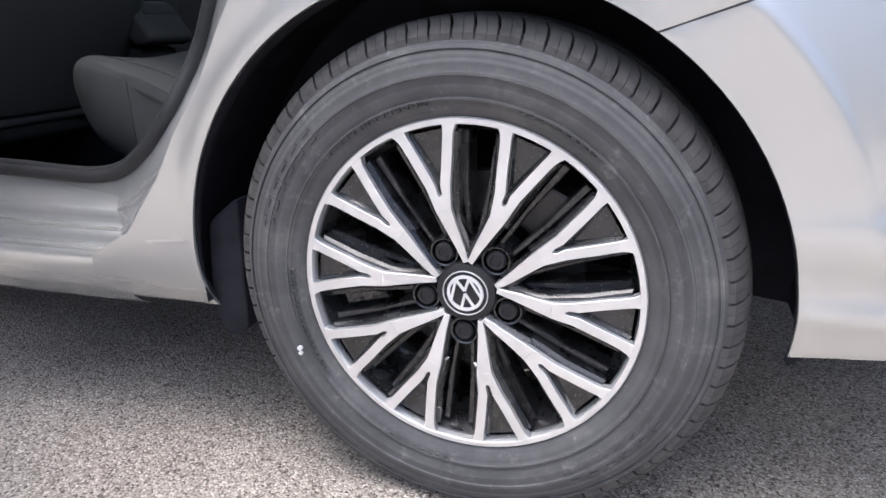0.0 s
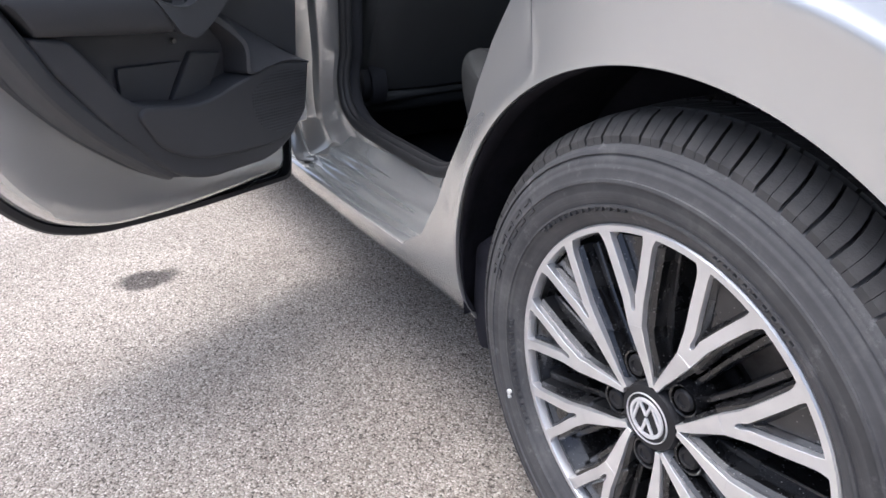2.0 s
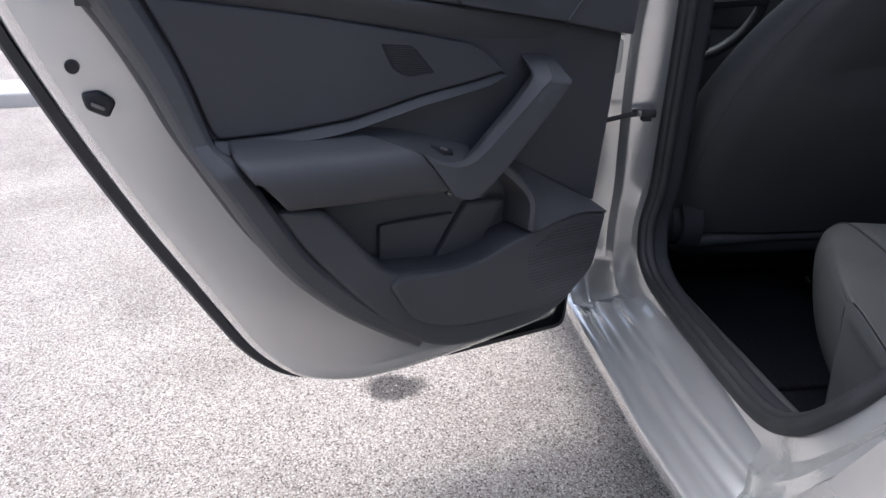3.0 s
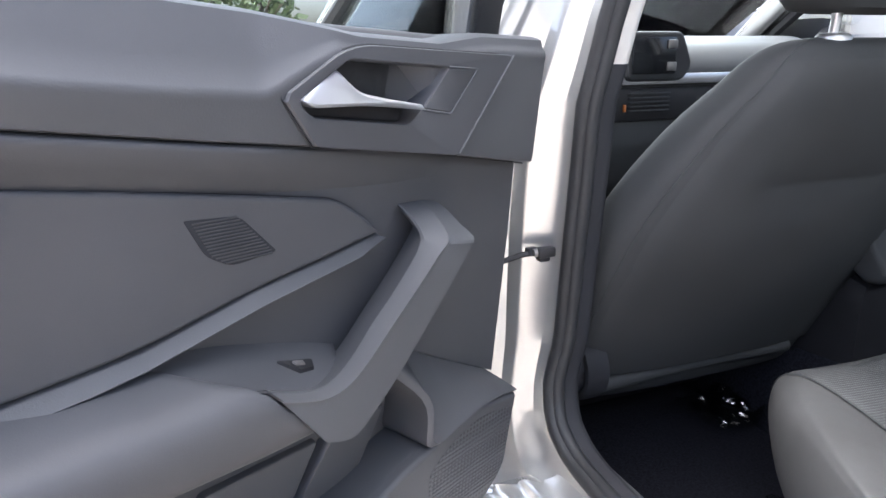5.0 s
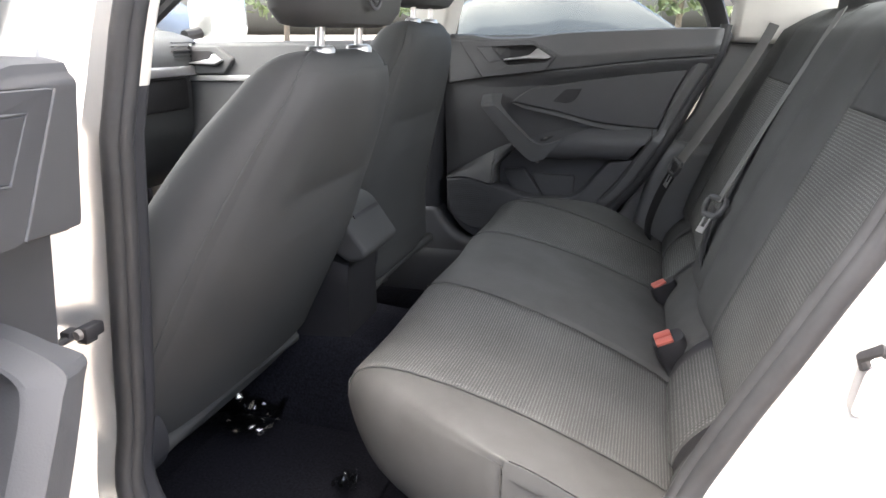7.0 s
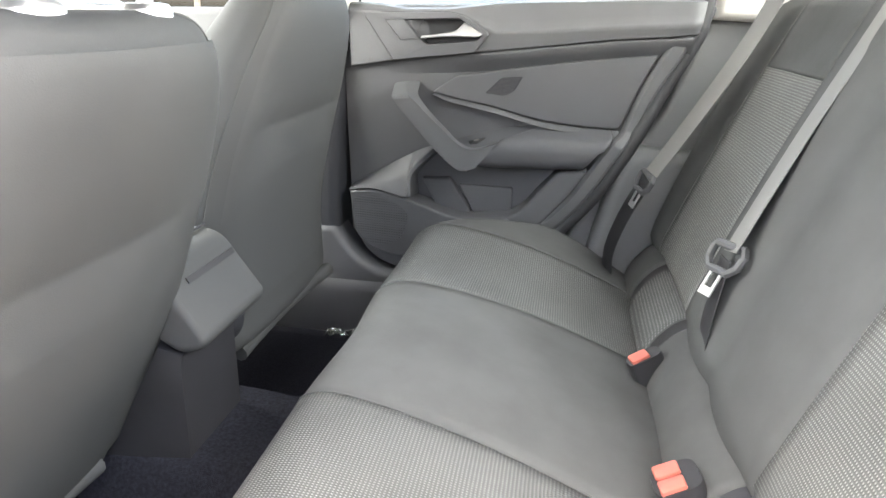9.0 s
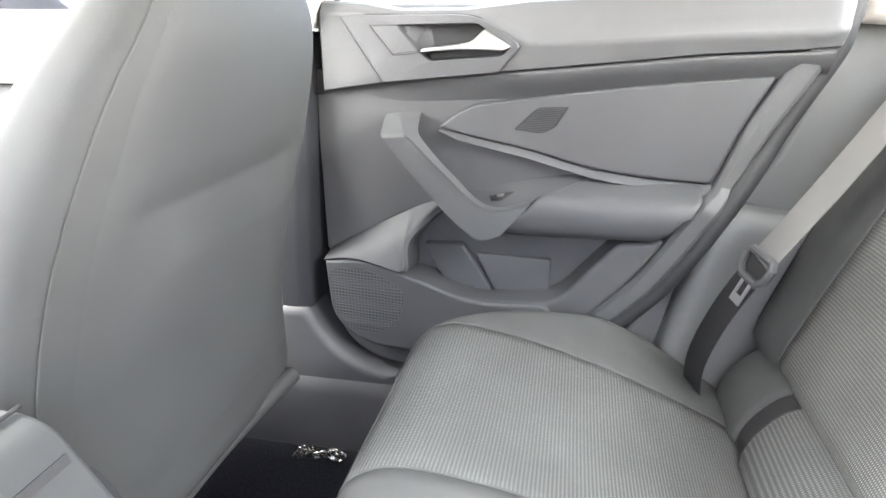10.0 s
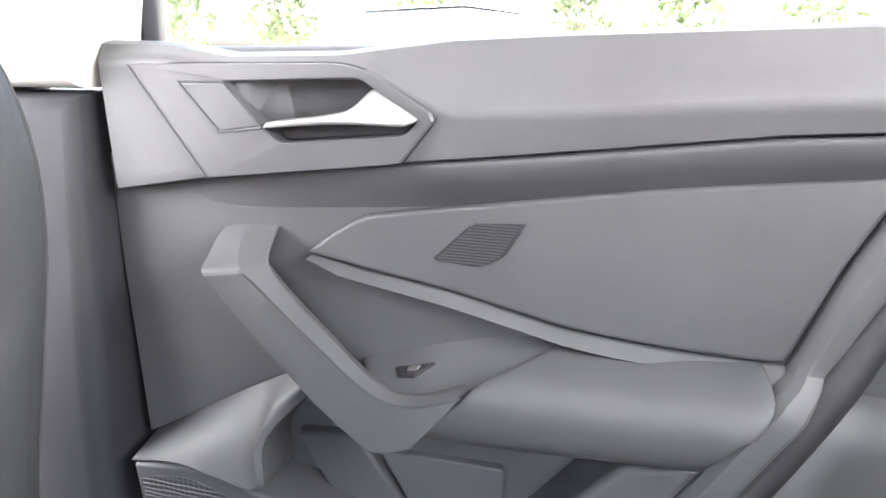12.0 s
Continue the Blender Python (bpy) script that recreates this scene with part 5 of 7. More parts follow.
    part("speaker_field", bm, PLASTIC, panel, "raised field round the loudspeaker")
    bm = bmesh.new()
    slab(bm, rounded([(0.246, 0.620), (0.316, 0.626), (0.372, 0.540), (0.290, 0.540)], 0.006, 3), 0.165, 0.190, pt, 0.006, 3)
    part("pocket_rib", bm, PLASTIC, panel, "slanting box inside the pocket")
    bm = bmesh.new()
    slab(bm, rounded([(0.334, 0.611), (0.463, 0.613), (0.462, 0.545), (0.377, 0.535)], 0.006, 3), 0.165, 0.184, pt, 0.003)
    part("pocket_pad", bm, PLASTIC, panel, "plain pad inside the pocket")
    bm = bmesh.new()
    slab(bm, rounded([(0.086, 0.572), (0.147, 0.582), (0.194, 0.566), (0.225, 0.545), (0.221, 0.515), (0.207, 0.478), (0.160, 0.456), (0.112, 0.466), (0.092, 0.490)], 0.02, 4), 0.24, 0.2461, pt, 0.0003)
    grille = part("speaker_grille", bm, GRILLE, panel, "perforated black speaker grille")
    for k in range(19):
        b = 0.476 + 0.0052 * k
        a0 = table(b, [(0.466, 0.112), (0.49, 0.094), (0.572, 0.090)])
        a1 = table(b, [(0.476, 0.196), (0.515, 0.217), (0.545, 0.220), (0.566, 0.190), (0.576, 0.155)])
        bm = bmesh.new()
        tube(bm, [pt(a0 + (a1 - a0) * q, b + 0.0006 * math.sin(14 * q + k), 0.2460) for q in np.linspace(0, 1, 9)], 0.0009, 5)
        part("grille_rib", bm, PLASTIC, grille)
    # tray with the window switch between the pull and the panel
    back_line = spline([(0.322, 0.716, 0.188), (0.36, 0.730, 0.188), (0.40, 0.742, 0.188), (0.45, 0.755, 0.188), (0.50, 0.760, 0.190), (0.54, 0.758, 0.192)], 4)
    front_line = spline([(0.345, 0.708, 0.236), (0.368, 0.702, 0.240), (0.40, 0.706, 0.243), (0.43, 0.718, 0.243), (0.49, 0.738, 0.235), (0.545, 0.746, 0.22)], 4)
    bm = bmesh.new()
    skin(bm, [[pt(p.x, p.y + 0.003, p.z - 0.004) for p in back_line]] + [[pt(*(p + (q - p) * k - Vector((0, 0.004 * math.sin(math.pi * k), 0)))) for p, q in zip(back_line, front_line)] for k in (0.0, 0.08, 0.3, 0.6, 0.9, 1.0)], wrap=False, caps=False)
    thicken(part("switch_tray", bm, PLASTIC, panel, "shallow tray behind the pull handle", angle=60), 0.003, -1)
    sw = lambda a, q, lift: pt(a, 0.7235 + 0.28 * (a - 0.375) - 0.014 * q + lift, 0.200 + 0.030 * q)
    bm = bmesh.new()
    slab(bm, rounded([(0.360, 0.2), (0.398, 0.2), (0.380, 0.55), (0.364, 0.5)], 0.003, 2), -0.004, 0.0015, sw, 0.0007)
    switch = part("window_switch", bm, BLACK, panel, "small window switch")
    bm = bmesh.new()
    slab(bm, rounded([(0.372, 0.30), (0.384, 0.30), (0.382, 0.42), (0.372, 0.42)], 0.002, 2), 0.000, 0.0035, sw, 0.001)
    part("switch_rocker", bm, STEEL, switch, "small metal-edged rocker")
    # armrest: flat top, rolled front edge, slanted ends
    bm = bmesh.new()
    prof = [(0.757, 0.186), (0.7555, 0.200), (0.749, 0.222), (0.744, 0.238), (0.739, 0.250), (0.732, 0.2575), (0.722, 0.2615), (0.708, 0.2625), (0.695, 0.261), (0.684, 0.2575), (0.676, 0.251), (0.670, 0.240), (0.668, 0.222), (0.670, 0.18)]
    rings = []
    for u in [0.0, 0.006, 0.02] + np.linspace(0.06, 0.95, 12).tolist() + [0.98, 0.994, 1.0]:
        ring = []
        for b, d in prof:
            front = table(d, [(0.19, 0.512), (0.238, 0.462), (0.2575, 0.434)]) if b > 0.73 else 0.388 + 0.87 * (b - 0.679)
            rear = 0.622 + 0.74 * (b - 0.683) if b < 0.745 else 0.668
            lift = 0.012 * max(0.0, u - 0.2) * (1 if b < 0.72 else 0.55)
            edge = 0.004 if u in (0.0, 1.0) else (0.0012 if u in (0.006, 0.994) else 0.0)
            ring.append(pt(front + (rear - front) * u, b + lift - (edge if b > 0.72 else -edge), d - edge))
        rings.append(ring)
    skin(bm, rings)
    part("armrest", bm, PLASTIC, panel, "padded charcoal armrest", angle=45)
    # pull: a wedge-shaped head, a slanting bar with a bevelled upper edge, then the join with the armrest
    ends = [((0.244, 0.842, 0.187), (0.214, 0.841, 0.188), (0.188, 0.837, 0.187)), ((0.2455, 0.835, 0.205), (0.216, 0.832, 0.216), (0.187, 0.829, 0.211)), ((0.247, 0.820, 0.229), (0.230, 0.817, 0.252), (0.193, 0.812, 0.246)), ((0.255, 0.806, 0.237), (0.246, 0.804, 0.2555), (0.205, 0.797, 0.249)), ((0.284, 0.774, 0.238), (0.276, 0.776, 0.256), (0.233, 0.765, 0.250)), ((0.312, 0.748, 0.238), (0.305, 0.750, 0.256), (0.262, 0.734, 0.250)), ((0.340, 0.722, 0.240), (0.335, 0.724, 0.257), (0.295, 0.699, 0.250)), ((0.366, 0.711, 0.244), (0.360, 0.711, 0.259), (0.325, 0.674, 0.251)), ((0.395, 0.7145, 0.248), (0.389, 0.711, 0.261), (0.352, 0.660, 0.253)), ((0.433, 0.7315, 0.252), (0.428, 0.725, 0.2625), (0.3845, 0.671, 0.256))]
    U, C, L = (spline([e[k] for e in ends], 5) for k in range(3))
    bm = bmesh.new()
    rings = []
    for u, c, l in zip(U, C, L):
        l = l + Vector((0, 0, 0.009 * min(1.0, max(0.0, (l.z - 0.235) / 0.01))))
        mid = (c * 0.55 + l * 0.45) + Vector((0, 0, 0.0015))
        du, dl = (u - c).normalized() * 0.003, (l - c).normalized() * 0.004
        rings.append([pt(*p) for p in (u.lerp(l, 0.42) - Vector((0, 0, u.lerp(l, 0.42).z - min(0.196, u.z - 0.001))), u.lerp(l, 0.10) - Vector((0, 0, 0.016)), u - Vector((0, 0, 0.002)), u - du * 0.6 + Vector((0, 0, 0.0006)), c + du - Vector((0, 0, 0.0003)), c + Vector((0, 0, 0.0008)), c + dl, mid, l - dl, l, l + dl * 0.5 - Vector((0, 0, 0.006)), Vector((l.x, l.y, min(0.19, l.z - 0.001))))])
    skin(bm, rings)
    part("pull_handle", bm, PLASTIC_SOFT, panel, "angled grey pull handle", angle=20)
    bm = bmesh.new()
    tube(bm, [pt(a, b, d) for a, b, d in ((0.386, 0.672, 0.2545), (0.398, 0.690, 0.2590), (0.413, 0.708, 0.2615), (0.428, 0.7255, 0.2605), (0.436, 0.7335, 0.2555), (0.466, 0.742, 0.2375))], 0.0010, 6)
    part("seam_line", bm, BLACK, panel, "thin dark seam")
    # rolled rim that runs down the panel's rear edge
    inside = [(0.762, 0.956), (0.745, 0.915), (0.714, 0.848), (0.689, 0.775), (0.681, 0.757), (0.664, 0.742), (0.640, 0.708), (0.616, 0.668), (0.581, 0.612), (0.515, 0.540), (0.44, 0.470), (0.40, 0.435)]
    outside = [(0.820, 0.962), (0.795, 0.915), (0.752, 0.838), (0.723, 0.772), (0.712, 0.750), (0.700, 0.728), (0.677, 0.688), (0.650, 0.640), (0.608, 0.578), (0.545, 0.511), (0.46, 0.444), (0.41, 0.412)]
    I, E = spline([(a, b, 0) for a, b in inside], 5), spline([(a, b, 0) for a, b in outside], 5)
    bm = bmesh.new()
    rings = []
    for k, (p, q) in enumerate(zip(I, E)):
        rise = table(p.y, [(0.43, 0.228), (0.52, 0.236), (0.66, 0.243), (0.74, 0.240), (0.765, 0.214), (0.94, 0.2085)])
        way = q - p
        ring = [(0.0, 0.185), (0.02, rise - 0.009), (0.05, rise - 0.006), (0.20, rise), (0.26, rise + 0.0005), (0.66, rise - 0.002), (0.78, rise - 0.006), (0.90, rise - 0.016), (0.98, rise - 0.032), (1.0, rise - 0.05), (1.02, 0.13)]
        rings.append([pt(p.x + way.x * f, p.y + way.y * f, d) for f, d in ring])
    skin(bm, rings, wrap=False, caps=False)
    part("panel_rim", bm, PLASTIC_SOFT, panel, "rolled edge of the door panel", angle=22)
    bm = bmesh.new()
    lathe(bm, [(0.0, 0.1765), (0.004, 0.1765), (0.005, 0.170)], 12, (0.352, 0, 0.648))
    if s < 0:
        for v in bm.verts:
            v.co.y *= -1
    part("panel_screw", bm, STEEL, panel, "small screw head in the pocket")
    return door


HINGE_L = Matrix.Translation((-1.178, -0.006, 0.679)) @ Matrix.Rotation(radians(-68.1), 4, "Z") @ Matrix.Rotation(radians(2.773), 4, Vector((-1.848, -2.068, 0))) @ Matrix.Translation((0, 0, -0.7))
rear_door(HINGE_L, 1, "rear door standing wide open, silver outside, charcoal inside")
rear_door(Matrix.Translation((-1.19, 2 * MID + 0.007, -0.006)), -1, "closed rear door with charcoal plastic panel")
# weatherstrip that shows behind the shut door's panel
bm = bmesh.new()
tube(bm, spline([(-1.204 + a, 2 * MID - d - 0.128 * (a - 0.42), b) for a, b, d in ((0.836, 1.02, 0.175), (0.830, 0.975, 0.18), (0.822, 0.94, 0.18), (0.772, 0.838, 0.183), (0.730, 0.748, 0.20), (0.670, 0.638, 0.205), (0.626, 0.574, 0.20), (0.562, 0.505, 0.195), (0.475, 0.436, 0.19))], 5), 0.0145, 10)
part("door_weatherstrip", bm, SEAL, car, "black weatherstrip behind the shut door")
# check strap from the pillar to the open door
bm = bmesh.new()
box(bm, (-1.085, 0.080, 0.697), (-1.071, 0.106, 0.711), 0.003)
box(bm, (-1.090, 0.084, 0.690), (-1.076, 0.100, 0.698), 0.002)
box(bm, (-1.096, 0.070, 0.699), (-1.083, 0.086, 0.709), 0.002)
strap = part("check_strap", bm, BLACK, car, "black door check strap")
bm = bmesh.new()
tube(bm, [(-1.082, 0.093, 0.704), (-1.090, 0.063, 0.700), (-1.098, 0.02, 0.688), (-1.105, -0.06, 0.674)], 0.0042, 8)
part("strap_arm", bm, BLACK, strap)
bm = bmesh.new()
lathe(bm, [(0.0, -0.003), (0.005, -0.003), (0.007, 0.01)], 14, (-1.080, 0.078, 0.704))
part("strap_bolt", bm, STEEL, strap)
# striker on the rear jamb
bm = bmesh.new()
slab(bm, rounded([(-0.362, 0.700), (-0.332, 0.700), (-0.326, 0.748), (-0.355, 0.748)], 0.01, 4), 0.157, 0.130, lambda a, b, d: (a, d, b), 0.003)
striker = part("door_striker", bm, CHROME, car, "bare steel door striker")
bm = bmesh.new()
tube(bm, [(-0.350, 0.147, 0.736), (-0.362, 0.122, 0.758), (-0.354, 0.112, 0.770), (-0.336, 0.122, 0.758)], 0.005, 8)
part("striker_loop", bm, BLACK, striker)
bm = bmesh.new()
lathe(bm, [(0.0, -0.004), (0.006, -0.004), (0.008, 0.0), (0.008, 0.01)], 14, (-0.344, 0.132, 0.718))
part("striker_bolt", bm, CHROME, striker)

# ---- front seats ----
def front_seat(dx, cy, dz, upright, low, wide, fold_z, pocket, round_side, roll, label):
    at = lambda x, y, z: (x + dx + upright * max(0.0, 0.97 - z) + low * 2.45 * max(0.0, 0.75 - z) ** 2, cy + y * (1 + (wide * min(1.0, max(0.0, (0.92 - z) / 0.2)) if y < 0 else 0.0)), z + dz)
    prof = [(0.375, -1.255, 0.045, 0.235), (0.39, -1.252, 0.060, 0.262), (0.44, -1.240, 0.072, 0.280), (0.54, -1.205, 0.082, 0.287), (0.66, -1.15, 0.088, 0.285), (0.77, -1.10, 0.085, 0.268), (0.86, -1.058, 0.076, 0.235), (0.92, -1.028, 0.064, 0.195), (0.955, -1.015, 0.05, 0.165), (0.972, -1.008, 0.032, 0.135), (0.978, -1.004, 0.012, 0.10)]
    fine = spline([(x, hx, hy) for z, x, hx, hy in prof], 3)
    zs = spline([(z, 0, 0) for z, *_ in prof], 3)
    shape = [(q.x, p.x, p.y, p.z) for p, q in zip(fine, zs)]

    def dent(y, z, hy):
        """How far the back is pressed in above the map pocket."""
        over = z - fold_z
        g = min(1.0, max(0.0, (pocket - abs(y) / hy) / 0.28))
        k = math.exp(-over / 0.055) if over > 0 else max(0.0, 1.0 + over / 0.09) ** 1.5
        return 0.013 * k * g * g * (3 - 2 * g)

    def softer(ring, x, hx, hy, z):
        """Rounds the rear corner on the inboard side, more towards the top."""
        k = round_side * min(1.0, max(0.0, (z - 0.60) / 0.15))
        out = []
        for px, py, pz in ring:
            if k and px > x and py > 0:
                f = 1 / max(1.0, math.hypot((px - x) / hx, py / hy))
                f = 1 + (f - 1) * k
                px, py = x + (px - x) * f, py * f
            out.append((px, py, pz))
        return out

    def level(z):
        return (z, *[float(np.interp(z, [r[0] for r in shape], [r[c] for r in shape])) for c in (1, 2, 3)])

    fine_levels = sorted([r[0] for r in shape] + [fold_z + d for d in (-0.07, -0.05, -0.03, -0.015, -0.006, 0.0, 0.006, 0.014, 0.026, 0.038)])
    bm = bmesh.new()
    rings = []
    for z, x, hx, hy in (level(q) for q in fine_levels):
        rings.append([at(px - (dent(py, pz, hy) * min(1.0, (px - x) / (0.5 * hx)) if px > x else 0.0), py, pz) for px, py, pz in softer(superring(x, 0, z, hx, hy, 3.2, 56), x, hx, hy, z)])
    skin(bm, rings)
    seat = tagged(part("bucket_seat", bm, LEATHERETTE), label, "car seat", "front seats")
    # moulded back cover with a pocket fold
    cover = [level(z) for z in sorted([0.445, 0.50, 0.56, 0.62, 0.68, 0.72] + [fold_z + d for d in (-0.07, -0.05, -0.03, -0.015, -0.006, 0.0, 0.006, 0.014, 0.026, 0.038)] + [0.84, 0.86, 0.88, 0.895, 0.91, 0.925, 0.94, 0.952])]
    bm = bmesh.new()
    rings = []
    for z, x, hx, hy in cover:
        fold = 0.007
        row = []
        for k in range(41):
            a = radians(-66 + 132 * k / 40)
            c, s = math.cos(a), math.sin(a)
            edge = 1 - abs(k - 20) / 20
            # the cover dips above the pocket's edge
            dip = dent(hy * 0.97 * math.copysign(abs(s) ** 0.72, s), z, hy)
            row.extend(at(*p) for p in softer([(x + (hx + fold * min(1, edge * 4) - dip) * abs(c) ** 0.6, hy * 0.97 * math.copysign(abs(s) ** 0.72, s), z)], x, hx + 0.004, hy, z))
        rings.append(row)
    skin(bm, rings, wrap=False, caps=False)
    thicken(part("seat_back_cover", bm, LEATHERETTE, seat, "dark vinyl seat-back cover with a map pocket", angle=60), 0.003, -1)
    # piping down both sides and over the top
    for sgn in (-1, 1):
        bm = bmesh.new()
        tube(bm, [at(*softer([(x + hx * 0.62, sgn * hy * 0.93, z)], x, hx, hy, z)[0]) for z, x, hx, hy in shape if z > 0.45], 0.0014, 6)
        part("seam", bm, CLOTH, seat, "stitched seam")
    bm = bmesh.new()
    tube(bm, [(roll[0].lerp(roll[1], k / 10)) + Vector((-0.010 * math.sin(math.pi * k / 10), 0, 0)) for k in range(11)], 0.014, 10)
    part("lower_roll", bm, LEATHERETTE, seat, "rolled lower edge of the seat back")
    # seat cushion, base and rails
    bm = bmesh.new()
    skin(bm, [[at(x, p[0], p[1]) for p in [(0.27 * a, 0.43 + 0.075 * b) for a, b in rounded([(-1, -1), (1, -1), (1, 0.8), (0.7, 1), (-0.7, 1), (-1, 0.8)], 0.25, 3)]] for x in (-1.76, -1.74, -1.6, -1.4, -1.30)])
    part("seat_cushion", bm, CLOTH, seat, "dark cloth front seat cushion")
    bm = bmesh.new()
    box(bm, at(-1.70, -0.23, 0.25), at(-1.38, 0.23, 0.37), 0.02)
    part("seat_base", bm, BLACK, seat, "black seat base")
    for y in (-0.2, 0.2):
        bm = bmesh.new()
        box(bm, at(-1.75, y - 0.02, 0.225), at(-1.42, y + 0.02, 0.255), 0.004)
        part("seat_rail", bm, BLACK, seat, "black seat rail")
    # recliner wheel
    bm = bmesh.new()
    lathe(bm, [(0.0, -0.028), (0.034, -0.028), (0.043, -0.023), (0.046, -0.012), (0.047, -0.004), (0.050, -0.004), (0.052, -0.010), (0.058, -0.008), (0.061, 0.0), (0.061, 0.03)], 36, at(-1.200, -0.257, 0.462))
    part("recliner_knob", bm, CONSOLE_DARK, seat, "round plastic recliner knob")
    # headrest on two chrome posts
    bm = bmesh.new()
    rows = [(1.008, 0.030, 0.105), (1.012, 0.045, 0.128), (1.03, 0.056, 0.145), (1.08, 0.060, 0.150), (1.14, 0.058, 0.146), (1.18, 0.046, 0.125), (1.195, 0.025, 0.09)]
    skin(bm, [[at(*p) for p in superring(-1.0 + 0.12 * (z - 1.0), 0, z, hx, hy, 3.4, 32)] for z, hx, hy in rows])
    head = part("headrest", bm, LEATHERETTE, seat, "dark padded headrest")
    bm = bmesh.new()
    for r in (0.024, 0.014):
        tube(bm, [at(-0.931, -0.03 + r * math.cos(a), 1.055 + r * math.sin(a)) for a in np.linspace(0, 2 * math.pi, 20, False)], 0.0025, 6, True)
    part("headrest_badge", bm, PLASTIC, head, "round moulded ring")
    for y in (-0.065, 0.065):
        bm = bmesh.new()
        tube(bm, [at(-1.0, y, 0.96), at(-0.995, y, 1.03)], 0.0065, 12)
        part("headrest_post", bm, CHROME, seat, "chrome headrest post")
        bm = bmesh.new()
        skin(bm, [[at(*p) for p in superring(-0.998, y, z, 0.017 * k, 0.024 * k, 2.6, 20)] for z, k in ((0.966, 1.0), (0.979, 1.0), (0.983, 0.85), (0.984, 0.6))])
        part("post_collar", bm, CHROME, seat, "chrome post collar")
    return seat


front_seat(0.03, 0.506, 0, -0.058, 0, 0.10, 0.785, 0.62, 0.9, (Vector((-1.174, 0.23, 0.425)), Vector((-1.174, 0.671, 0.431))), "driver seat in dark cloth with vinyl back")
front_seat(-0.075, 1.200, 0.05, 0.09, 0.28, 0.0, 0.755, 0.80, 0.0, (Vector((-1.155, 1.028, 0.405)), Vector((-1.122, 1.40, 0.432))), "front passenger seat in dark cloth with vinyl back")

# ---- rear bench ----
SEAT_MID = 0.845
LEFT, RIGHT = SEAT_MID - 0.632, SEAT_MID + 0.632


def ease(s):
    t = min(1.0, max(0.0, (s - 0.3) / 0.7))
    return t * t * (3 - 2 * t)


def cushion_point(y, s):
    """A point of the bench at a breadth y; s runs from the foot of the nose (0) over the top to the rear (1)."""
    k = abs(y - SEAT_MID) / (SEAT_MID - LEFT)
    prof = [(-0.775, 0.352), (-0.825, 0.368), (-0.880, 0.412), (-0.908, 0.485), (-0.905, 0.527), (-0.882, 0.550), (-0.84, 0.556), (-0.76, 0.543), (-0.66, 0.515), (-0.57, 0.481), (-0.49, 0.446), (-0.455, 0.425)]
    i = s * (len(prof) - 1)
    a = min(int(i), len(prof) - 2)
    f = i - a
    p0, p1, p2, p3 = (prof[min(max(a + d, 0), len(prof) - 1)] for d in (-1, 0, 1, 2))
    x, z = (0.5 * (2 * p1[c] + (p2[c] - p0[c]) * f + (2 * p0[c] - 5 * p1[c] + 4 * p2[c] - p3[c]) * f * f + (3 * p1[c] - p0[c] - 3 * p2[c] + p3[c]) * f ** 3) for c in (0, 1))
    top = min(1.0, max(0.0, (s - 0.3) / 0.15))
    dish = -0.014 * bump01(k, 0.55, 0.22) + 0.006 * bump01(k, 0.0, 0.2) - 0.03 * (max(0, k - 0.82) / 0.18) ** 2
    nose = 0.012 * bump01(k, 0.0, 0.18) + 0.25 * (max(0, k - 0.76) / 0.24) ** 2
    return (x + nose * (1 - 0.9 * ease(s)), y, z + 0.02 + dish * top)


def bench_piece(name, yl, yr, mat, label, s0=0.0, s1=1.0):
    """yl, yr: the piece's edges as functions of s."""
    bm = bmesh.new()

    def f(u, v):
        s = s0 + (s1 - s0) * v
        y = yl(s) + (yr(s) - yl(s)) * u
        x, yy, z = cushion_point(y, s)
        return (x, yy, z)

    surface(bm, f, 16, 40)
    return thicken(part(name, bm, mat, bench, label, angle=70), 0.02, -1)


bm = bmesh.new()
box(bm, (-0.77, LEFT + 0.10, 0.21), (-0.43, RIGHT - 0.10, 0.42), 0.01)
bench = tagged(part("rear_bench", bm, BLACK), "dark cloth rear bench seat with pale ribbed panels", "bench seat")
NOSE = 0.335
lf = lambda s: 0.342 - 0.004 * s
lr = lambda s: 0.680 - 0.07 * max(0, s - 0.4)
rl = lambda s: 2 * SEAT_MID - lr(s)
rr = lambda s: 2 * SEAT_MID - lf(s)
bench_piece("side_bolster", lambda s: LEFT, lf, CLOTH, "plain dark cloth bolster")
bench_piece("side_bolster", rr, lambda s: RIGHT, CLOTH, "plain dark cloth bolster")
for y in (LEFT, RIGHT):
    bm = bmesh.new()

    def flank(u, v, y=y):
        x, yy, z = cushion_point(y, 0.3 + 0.7 * u)
        return (x, y + (0.010 if y < MID else -0.010) * v, z + (0.25 - z) * v)

    surface(bm, flank, 40, 8)
    thicken(part("cushion_flank", bm, CLOTH, bench, "dark cloth side of the bench", angle=70), 0.006)
bench_piece("middle_cushion", lr, rl, CLOTH, "plain dark cloth middle seat")
